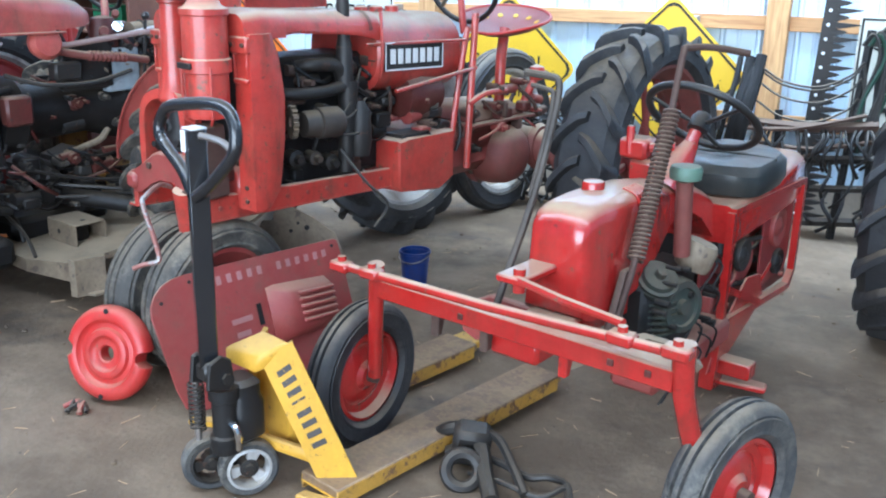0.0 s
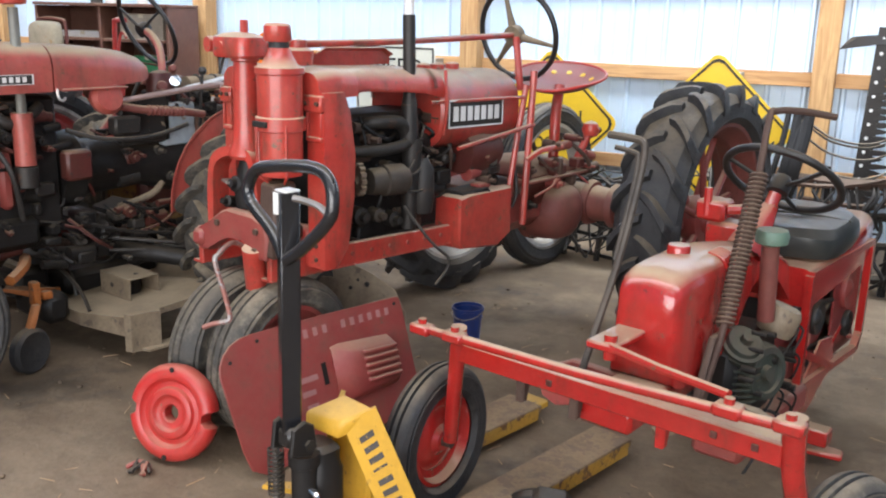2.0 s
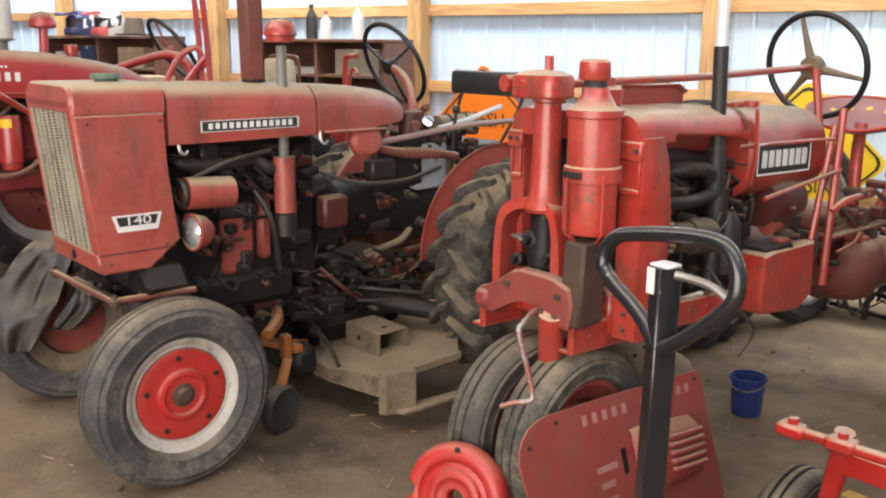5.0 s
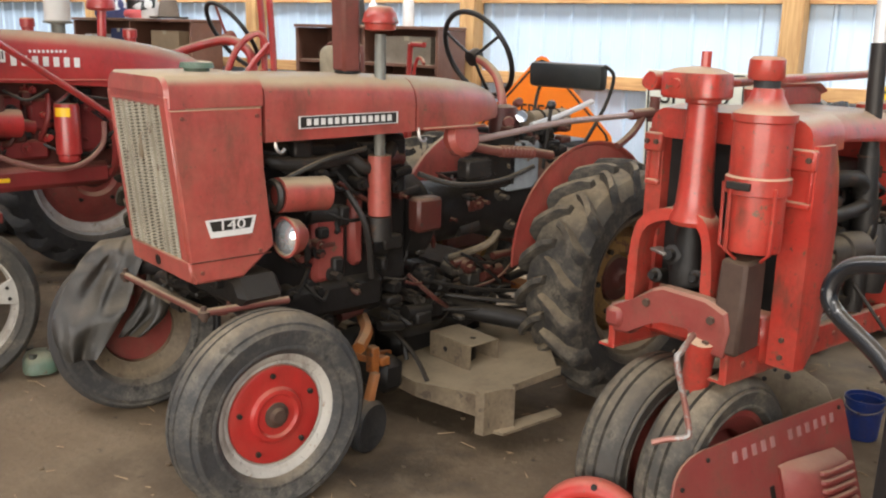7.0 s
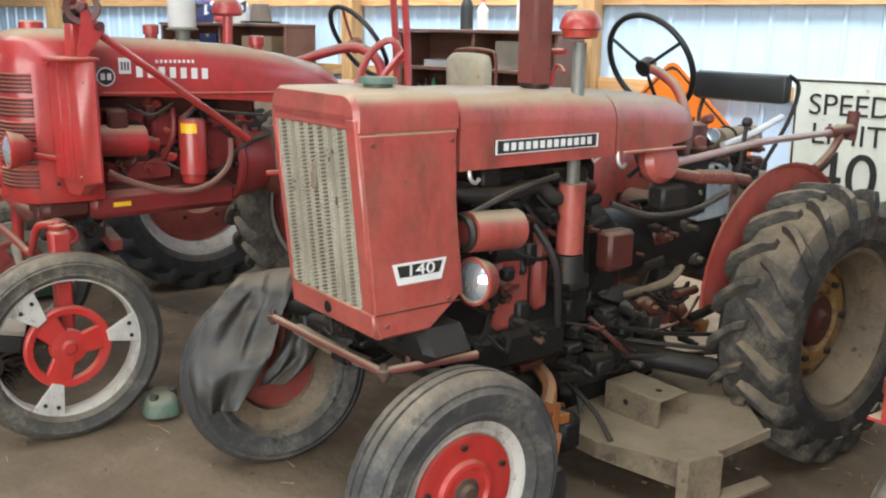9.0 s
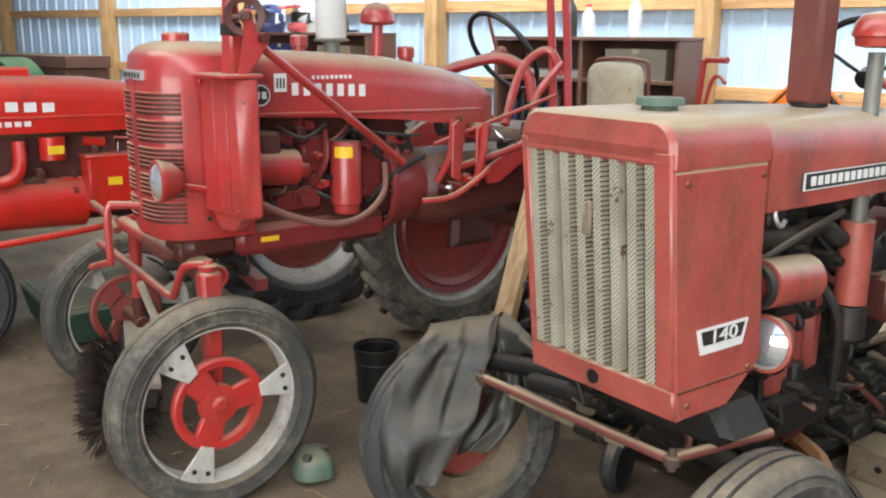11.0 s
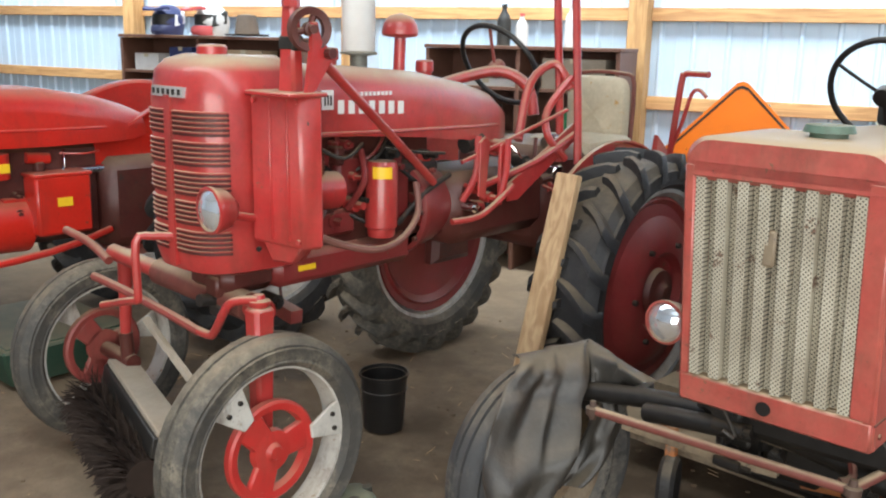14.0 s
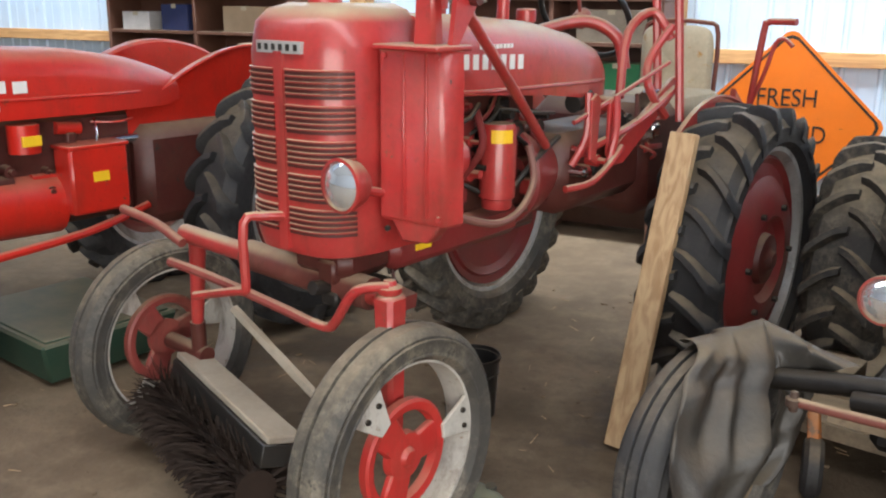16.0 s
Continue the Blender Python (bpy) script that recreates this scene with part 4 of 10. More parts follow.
    box(b, 0.30, 0.37, 0.95, 1.08, 0.98, 1.06, 0.01)
    box(b, 0.26, 0.30, 1.02, 1.28, 0.92, 1.14, 0.01)
    part("side_cover", b, "iron", t)
    b = bm_new()
    lathe(b, [(0, 0.03), (0.06, 0.025), (0.075, 0.0), (0.07, -0.03)], (0.37, 0.92, 1.15), (1, 0, 0.2), 20)
    part("cover_cap", b, "red_faded", t)
    b = bm_new()
    tube(b, [(0.34, 0.98, 1.11), (0.37, 1.1, 1.085), (0.37, 1.3, 1.065), (0.36, 1.42, 1.045)], 0.019, 12, 4)
    lt = part("lift_tube", b, "rust_red", t, "dusty ribbed tube")
    for k in range(9):
        b = bm_new()
        torus(b, (0.37, 1.12 + 0.022 * k, 1.083 - 0.0022 * k), (0, 1, -0.1), 0.019, 0.006, 14, 6)
        part("rib", b, "rust_red", lt)
    b = bm_new()
    box(b, 0.24, 0.30, 1.24, 1.42, 0.90, 1.10, 0.01)
    part("toolbox", b, "box_grey", t, "pale grey toolbox")
    # steering and seat
    b = bm_new()
    tube(b, [(0.14, 1.34, 1.12), (0.10, 1.38, 1.25), (0.02, 1.42, 1.345), (-0.08, 1.45, 1.395), (-0.17, 1.47, 1.42)], 0.019, 10, 5)
    part("steering_column", b, "red_faded", t)
    steering_wheel("steering_wheel", (-0.18, 1.49, 1.435), (0.0, 0.90, 0.43), 0.205, 0.012, t, spokes=3, turn=20)
    b = bm_new()
    box(b, -0.385, 0.09, 2.03, 2.09, 1.272, 1.395, 0.022, None, 2)
    sb = part("seat_back", b, "seat_black", t, "black padded seat back")
    for x in (-0.37, 0.085):
        b = bm_new()
        tube(b, [(x, 2.06, 1.39), (x + 0.01, 2.12, 1.34), (x, 2.08, 1.2), (x * 0.7, 1.95, 1.0)], 0.009, 8, 4)
        part("bracket", b, "iron", sb)
    b = bm_new()
    box(b, -0.35, 0.06, 1.68, 2.02, 0.98, 1.05, 0.025, None, 2)
    part("seat", b, "seat_black", t)
    b = bm_new()
    box(b, -0.22, -0.08, 1.6, 2.0, 0.86, 0.98, 0.01)
    part("seat_support", b, "grime_red", t)
    engine_clutter(t, 0.02, 1.15, 1.55, 1.02, 1.30, 9, ("grime_red", "rust_red", "iron", "grime_shade"), 16)
    # lever rod along the fender
    b = bm_new()
    tube(b, [(0.345, 1.00, 1.130), (0.36, 1.18, 1.150), (0.37, 1.45, 1.178), (0.37, 1.72, 1.186), (0.36, 2.0, 1.190)], 0.0135, 10, 4)
    lr = part("lift_rod", b, "pale_rod", t, "pale worn steel lift rod with traces of red paint")
    b = bm_new()
    cyl(b, (0.36, 1.93, 1.190), (0.36, 2.10, 1.194), 0.024, seg=12)
    cyl(b, (0.36, 2.09, 1.150), (0.36, 2.10, 1.265), 0.024, seg=12)
    part("end_fitting", b, "rust_red", lr)
    b = bm_new()
    tube(b, [(0.37, 2.00, 1.175), (0.37, 1.95, 1.12), (0.38, 1.86, 1.075), (0.38, 1.82, 1.06)], 0.016, 8, 4)
    part("link", b, "rust_red", lr)
    # what stands on the platform: gauge cluster, lever, drum, pale arm
    b = bm_new()
    rings(b, [[(0.20 + 0.055 * g * math.cos(q), 1.30 + 0.075 * g * math.sin(q), z) for q in (2 * math.pi * k / 14 for k in range(14))] for g, z in ((1.1, 1.02), (1.0, 1.10), (0.95, 1.19), (0.75, 1.235), (0.3, 1.245))])
    gcl = part("gauge_housing", b, "grime_red", t, "dusty brown-red gauge housing")
    for x, y, z, r in ((0.25, 1.275, 1.175, 0.026), (0.25, 1.345, 1.195, 0.030), (0.22, 1.36, 1.255, 0.018)):
        b = bm_new()
        lathe(b, [(0.0, 0.014), (r * 0.8, 0.012), (r, 0.006), (r, -0.03), (0.0, -0.03)], (x, y, z), (0.8, -0.4, 0.3), 14)
        part("gauge", b, "chrome" if r > 0.028 else "rust_red", gcl)
    b = bm_new()
    cyl(b, (0.20, 1.44, 1.165), (0.20, 1.66, 1.170), 0.048, seg=18)
    part("hydraulic_drum", b, "tan_steel", t, "dusty tan drum behind the gauges")
    for y in (1.50, 1.60):
        b = bm_new()
        torus(b, (0.20, y, 1.167), (0, 1, 0), 0.049, 0.006, 18, 6)
        part("strap", b, "grime_shade", t)
    b = bm_new()
    tube(b, [(0.30, 1.44, 0.98), (0.305, 1.45, 1.10), (0.31, 1.46, 1.235)], 0.008, 8, 3)
    lvr = part("shift_lever", b, "iron", t)
    b = bm_new()
    lathe(b, [(0.0, -0.022), (0.015, -0.016), (0.021, 0.0), (0.015, 0.016), (0.0, 0.022)], (0.31, 1.462, 1.245), (0, 0, 1), 14)
    part("knob", b, "black_plastic", lvr, "black lever knob")
    b = bm_new()
    tube(b, [(0.26, 1.40, 1.160), (0.25, 1.56, 1.185), (0.23, 1.70, 1.212), (0.205, 1.84, 1.240)], 0.013, 8, 3)
    part("pale_arm", b, "plate_white", t, "pale painted bent arm")
    engine_clutter(t, 0.24, 1.15, 1.62, 1.00, 1.16, 64, ("rust_red", "grime_shade", "iron", "grime_red", "tan_steel"), 30)
    # fenders
    for s, x in ((1, 0.335), (-1, -0.40)):
        b = bm_new()
        lp = []
        for k in range(19):
            q = radians(-2 + 172 * k / 18)
            cy, cz = math.cos(q), math.sin(q)
            lp.append([(x + s * (rx if abs(rx) < 1 else 0), 1.70 - cy * r, 0.61 + cz * r) for r, rx in ((0.12, 0.0), (0.462, 0.0), (0.474, 0.008), (0.478, 0.022), (0.470, 0.022), (0.458, 0.008), (0.12, 0.008))])
        rings(b, lp)
        part("fender", b, "red_faded", t)
    rear_wheel(t, (0.545, 1.69, 0.512), 0.514, 0.300, 0.285, 1, "orange_rust", "tan_steel", "rubber_tread", 20, -0.06)
    rear_wheel(t, (-0.62, 1.69, 0.512), 0.514, 0.300, 0.285, -1, "orange_rust", "tan_steel", "rubber_tread", 20, -0.06)
    # front axle
    b = bm_new()
    tube(b, [(-0.50, 0.0, 0.60), (-0.15, 0.0, 0.66), (0.19, 0.0, 0.66), (0.50, 0.0, 0.60)], 0.028, 12, 4)
    part("front_axle", b, "grime_shade", t)
    for x in (-0.50, 0.47):
        b = bm_new()
        cyl(b, (x, 0.0, 0.34), (x, 0.0, 0.66), 0.026, seg=12)
        cyl(b, (x, 0.0, 0.34), (x + (0.08 if x > 0 else -0.06), 0.0, 0.335), 0.03, seg=12)
        part("spindle", b, "rust_red", t)
    for p, q in (((-0.31, -0.13, 0.628), (0.37, -0.15, 0.655)), ((0.37, -0.15, 0.66), (0.43, 0.12, 0.67))):
        b = bm_new()
        cyl(b, p, q, 0.0125, seg=10)
        part("tie_rod", b, "rust_red", t)
    for p in ((-0.31, -0.13, 0.628), (0.37, -0.15, 0.655)):
        b = bm_new()
        lathe(b, [(0.0, -0.026), (0.010, -0.024), (0.012, -0.012), (0.019, -0.010), (0.020, 0.008), (0.011, 0.012), (0.008, 0.026), (0.0, 0.027)], p, (0, 0, 1), 12)
        part("rod_end", b, "rust", t)
    b = bm_new()
    tube(b, [(-0.20, -0.04, 0.63), (-0.12, -0.05, 0.645), (-0.02, -0.06, 0.66), (0.10, -0.05, 0.67)], 0.026, 10, 3)
    part("axle_pivot", b, "grime_shade", t)
    for pts in ([(-0.36, 0.08, 0.60), (-0.05, 0.06, 0.625), (0.30, 0.06, 0.62)], [(-0.24, -0.08, 0.60), (0.0, -0.09, 0.605), (0.18, -0.08, 0.61)]):
        b = bm_new()
        tube(b, pts, 0.020, 4, 3)
        part("axle_bar", b, "tan_steel", t, "dust-caked axle bar")
    engine_clutter(t, 0.05, -0.16, 0.16, 0.58, 0.76, 77, ("grime_shade", "iron", "grime_shade"), 22)
    b = bm_new()
    prism(b, [(-0.02, 0.765), (0.40, 0.765), (0.45, 0.70), (0.40, 0.665), (0.06, 0.655), (-0.06, 0.69)], "xz", -0.06, 0.10, 0.02)
    part("bolster", b, "grime_shade", t)
    engine_clutter(t, 0.30, -0.08, 0.10, 0.60, 0.78, 15, ("grime_shade", "rust_red", "iron"), 8)
    dished_wheel(t, (0.505, 0.0, 0.335), 0.338, 0.205, 0.155, 1)
    fw = dished_wheel(t, (-0.55, 0.0, 0.335), 0.338, 0.205, 0.155, -1, rim_mat="tan_steel", disc_mat="red_dull")
    fw.matrix_basis = pose(-0.56, 0.0, 0.335, 0, 0, -10) @ pose(0.55, 0.0, -0.335)
    headlamp(t, (0.375, 0.155, 0.865), (0.12, -1, 0.05), 0.066)
    headlamp(t, (-0.165, -0.03, 0.888), (-0.05, -1, 0.02), 0.056)
    b = bm_new()
    tube(b, [(0.375, 0.21, 0.85), (0.36, 0.24, 0.78), (0.28, 0.24, 0.74)], 0.012, 8, 3)
    part("lamp_bracket", b, "grime_shade", t)
    # orange lift arms and the greasy mass under the engine, its shade put into near-black
    for pts, r in (([(-0.12, 1.20, 0.53), (0.05, 1.36, 0.48), (0.22, 1.46, 0.44)], 0.032), ([(0.43, 0.40, 0.44), (0.34, 0.50, 0.46), (0.2, 0.58, 0.46)], 0.024)):
        b = bm_new()
        tube(b, pts, r, 6, 3)
        part("lift_arm", b, "orange_paint", t, "worn orange lift arm")
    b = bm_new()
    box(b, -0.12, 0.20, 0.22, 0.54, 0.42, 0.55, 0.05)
    part("sump_guard", b, "grime_shade", t)
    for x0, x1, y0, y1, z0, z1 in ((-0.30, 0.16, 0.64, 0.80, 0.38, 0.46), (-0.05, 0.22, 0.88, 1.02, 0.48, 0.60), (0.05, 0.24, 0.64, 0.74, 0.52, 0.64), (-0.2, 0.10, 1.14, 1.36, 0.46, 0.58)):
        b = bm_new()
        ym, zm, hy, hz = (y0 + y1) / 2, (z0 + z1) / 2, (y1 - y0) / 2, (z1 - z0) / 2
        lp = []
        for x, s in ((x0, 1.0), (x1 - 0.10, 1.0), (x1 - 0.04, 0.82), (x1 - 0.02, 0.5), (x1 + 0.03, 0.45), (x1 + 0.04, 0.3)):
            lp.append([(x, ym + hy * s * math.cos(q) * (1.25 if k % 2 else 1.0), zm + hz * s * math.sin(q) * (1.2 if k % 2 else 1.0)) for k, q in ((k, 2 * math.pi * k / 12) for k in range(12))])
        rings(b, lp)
        part("casting", b, "grime_shade", t)
    engine_clutter(t, 0.24, 0.20, 1.35, 0.42, 0.66, 35, ("grime_shade", "grime_shade", "grime_shade", "grime_red"), 40)
    engine_clutter(t, 0.10, 0.60, 1.45, 0.36, 0.60, 36, ("grime_shade", "grime_shade", "grime_red", "rust"), 24)
    engine_clutter(t, 0.20, 0.25, 1.25, 0.34, 0.60, 33, ("grime_shade", "grime_shade", "cable"), 26)
    engine_clutter(t, 0.22, 0.70, 1.45, 0.66, 1.0, 34, ("grime_shade", "iron", "grime_red", "cable"), 26)
    for pts, r, mt in (([(0.33, 0.74, 1.02), (0.36, 0.9, 0.97), (0.34, 1.15, 0.96), (0.33, 1.35, 1.0)], 0.010, "cable"), ([(0.31, 0.12, 1.02), (0.35, 0.30, 1.10), (0.33, 0.50, 1.13)], 0.009, "cable"), ([(0.30, 0.44, 0.98), (0.36, 0.48, 0.86), (0.34, 0.52, 0.66)], 0.012, "iron"), ([(0.30, 0.80, 0.60), (0.30, 1.05, 0.52), (0.34, 1.40, 0.46)], 0.008, "iron"), ([(0.10, 1.10, 0.60), (0.20, 1.22, 0.66), (0.22, 1.27, 0.72)], 0.016, "tan_steel")):
        b = bm_new()
        tube(b, pts, r, 8, 4)
        part("pipe", b, mt, t)
    for y in (0.10, 0.68):
        b = bm_new()
        tube(b, [(0.40, y, 1.20), (0.405, y, 1.165), (0.41, y + 0.014, 1.15), (0.41, y + 0.028, 1.162)], 0.006, 6, 3)
        part("hook", b, "steel_rod", t)
    return t


low_tractor()


def mower_deck():
    """Hung between the wheels: a sloping top sheet, skirts, spindle covers, an open discharge side and a caster."""
    t = thing("mower_deck", "dusty tan steel mower deck hung under the tractor", "mower deck", -3.83, 2.18, 14.5)
    edge = ((-0.80, 0.74, 0.195), (0.34, 0.732, 0.205), (0.655, 0.795, 0.235), (0.70, 0.90, 0.255), (0.725, 1.12, 0.285), (0.40, 1.40, 0.285), (-0.75, 1.42, 0.265))
    b = bm_new()
    rings(b, [[(x, y, z - 0.012) for x, y, z in edge], list(edge)])
    part("deck_plate", b, "tan_steel", t)
    b = bm_new()
    for a, c in (((-0.80, 0.742), (0.34, 0.734)), ((0.34, 0.734), (0.655, 0.797))):
        za, zc = (0.197, 0.206) if a[0] < 0 else (0.206, 0.236)
        hexa(b, [(a[0], a[1], 0.145), (c[0], c[1], 0.145), (c[0], c[1] + 0.008, 0.145), (a[0], a[1] + 0.008, 0.145)], [(a[0], a[1], za), (c[0], c[1], zc), (c[0], c[1] + 0.008, zc), (a[0], a[1] + 0.008, za)])
    part("front_skirt", b, "tan_steel", t)
    b = bm_new()
    rings(b, [[(0.648, 0.775, z), (0.672, 0.785, z), (0.682, 0.86, z), (0.705, 0.905, z), (0.725, 0.895, z), (0.700, 0.85, z), (0.690, 0.772, z), (0.655, 0.762, z)] for z in (0.095, 0.262)])
    part("discharge_lip", b, "tan_steel", t, "bent pale discharge lip")
    b = bm_new()
    hexa(b, [(0.66, 0.80, 0.095), (0.735, 0.83, 0.095), (0.775, 1.10, 0.115), (0.72, 1.12, 0.115)], [(0.66, 0.80, 0.105), (0.735, 0.83, 0.105), (0.775, 1.10, 0.125), (0.72, 1.12, 0.125)])
    part("discharge_floor", b, "tan_steel", t)
    b = bm_new()
    hexa(b, [(0.70, 0.905, 0.245), (0.712, 0.90, 0.245), (0.742, 1.12, 0.27), (0.728, 1.125, 0.27)], [(0.70, 0.905, 0.272), (0.712, 0.90, 0.272), (0.742, 1.12, 0.30), (0.728, 1.125, 0.30)])
    part("top_flange", b, "tan_steel", t)
    b = bm_new()
    hexa(b, [(-0.74, 1.40, 0.10), (0.40, 1.385, 0.10), (0.40, 1.395, 0.10), (-0.74, 1.41, 0.10)], [(-0.74, 1.40, 0.26), (0.40, 1.385, 0.28), (0.40, 1.395, 0.28), (-0.74, 1.41, 0.26)])
    part("rear_skirt", b, "grime_shade", t)
    # spindle covers: open on one side
    for x0, y0, zb, zt, w, d in ((0.19, 0.93, 0.232, 0.335, 0.245, 0.155), (-0.72, 0.93, 0.21, 0.315, 0.27, 0.17)):
        b = bm_new()
        box(b, x0, x0 + w, y0, y0 + d, zt - 0.006, zt, 0.002)
        cv = part("spindle_cover", b, "tan_steel", t, "dusty tan sheet steel spindle cover")
        for a in ((x0, x0 + w, y0, y0 + 0.006), (x0, x0 + w, y0 + d - 0.006, y0 + d), (x0, x0 + 0.006, y0 + 0.006, y0 + d - 0.006)):
            b = bm_new()
            box(b, *a, zb, zt - 0.006)
            part("side", b, "tan_steel", cv)
        b = bm_new()
        cyl(b, (x0 + w * 0.5, y0 + d / 2, zb - 0.02), (x0 + w * 0.5, y0 + d / 2, zt - 0.02), 0.05, seg=16)
        part("spindle", b, "grime_shade", cv)
        for p, ax in (((x0 + w * 0.72, y0 + d * 0.5, zt), (0, 0, 1)), ((x0 + w * 0.4, y0, (zb + zt) / 2), (0, -1, 0))):
            b = bm_new()
            bolt(b, p, ax, 0.012, 0.002)
            part("hole", b, "grime_shade", cv)
    b = bm_new()
    box(b, -0.20, 0.06, 0.60, 0.74, 0.385, 0.391, 0.002)
    cv = part("belt_cover", b, "tan_steel", t, "dusty tan folded belt cover")
    for a in ((-0.20, 0.06, 0.60, 0.606, 0.315, 0.385), (-0.20, -0.194, 0.606, 0.74, 0.315, 0.385)):
        b = bm_new()
        box(b, *a)
        part("side", b, "tan_steel", cv)
    b = bm_new()
    hexa(b, [(0.02, 0.52, 0.285), (0.30, 0.60, 0.285), (0.30, 0.64, 0.285), (0.02, 0.60, 0.285)], [(0.02, 0.52, 0.30), (0.30, 0.60, 0.32), (0.30, 0.64, 0.32), (0.02, 0.60, 0.30)], 0.003)
    part("bracket", b, "orange_paint", t, "worn orange bracket")
    b = bm_new()
    tube(b, [(-0.05, 1.0, 0.40), (0.25, 1.12, 0.40), (0.45, 1.3, 0.36), (0.52, 1.42, 0.32)], 0.042, 10, 4)
    part("drive_tube", b, "grime_shade", t)
    for k, pts in enumerate(([(0.1, 0.86, 0.5), (0.3, 1.1, 0.47), (0.42, 1.3, 0.44)], [(0.1, 0.78, 0.44), (0.28, 1.1, 0.42), (0.40, 1.36, 0.42)], [(-0.3, 0.7, 0.44), (0.1, 0.8, 0.36), (0.20, 0.80, 0.24)], [(0.0, 0.76, 0.42), (0.25, 0.78, 0.30), (0.38, 0.76, 0.215)])):
        b = bm_new()
        tube(b, pts, 0.009, 6, 4)
        part("rod", b, "iron", t)
    for x0, x1, y0, y1, z0, z1 in ((-0.40, 0.12, 0.80, 1.3, 0.21, 0.33), (0.0, 0.30, 0.60, 0.72, 0.16, 0.30), (-0.3, 0.1, 0.58, 0.74, 0.22, 0.38)):
        b = bm_new()
        box(b, x0, x1, y0, y1, z0, z1, 0.03)
        part("gear_cover", b, "grime_shade", t)
    # a caster on its orange fork at each front corner
    for o, p in ((0.0, 0.0), (-0.82, 0.12)):
        b = bm_new()
        hexa(b, [(o + 0.345, p + 0.47, 0.17), (o + 0.385, p + 0.47, 0.17), (o + 0.385, p + 0.50, 0.17), (o + 0.345, p + 0.50, 0.17)], [(o + 0.315, p + 0.53, 0.285), (o + 0.35, p + 0.53, 0.285), (o + 0.35, p + 0.56, 0.285), (o + 0.315, p + 0.56, 0.285)], 0.004)
        part("caster_fork", b, "orange_paint", t, "worn orange caster fork")
        b = bm_new()
        box(b, o + 0.27, o + 0.315, p + 0.545, p + 0.58, 0.27, 0.375, 0.005)
        part("hanger", b, "orange_paint", t, "worn orange hanger")
        b = bm_new()
        hexa(b, [(o + 0.28, p + 0.56, 0.31), (o + 0.30, p + 0.55, 0.31), (o + 0.18, p + 0.74, 0.27), (o + 0.16, p + 0.72, 0.27)], [(o + 0.28, p + 0.56, 0.35), (o + 0.30, p + 0.55, 0.35), (o + 0.18, p + 0.74, 0.29), (o + 0.16, p + 0.72, 0.29)], 0.004)
        part("caster_arm", b, "orange_paint", t)
        b = bm_new()
        lathe(b, [(0.0, -0.022), (0.06, -0.022), (0.085, -0.03), (0.10, -0.016), (0.10, 0.016), (0.085, 0.03), (0.06, 0.022), (0.0, 0.022)], (o + 0.365, p + 0.485, 0.10), (1, 0.35, 0), 26)
        part("caster_wheel", b, "rubber", t)
    return t


mower_deck()


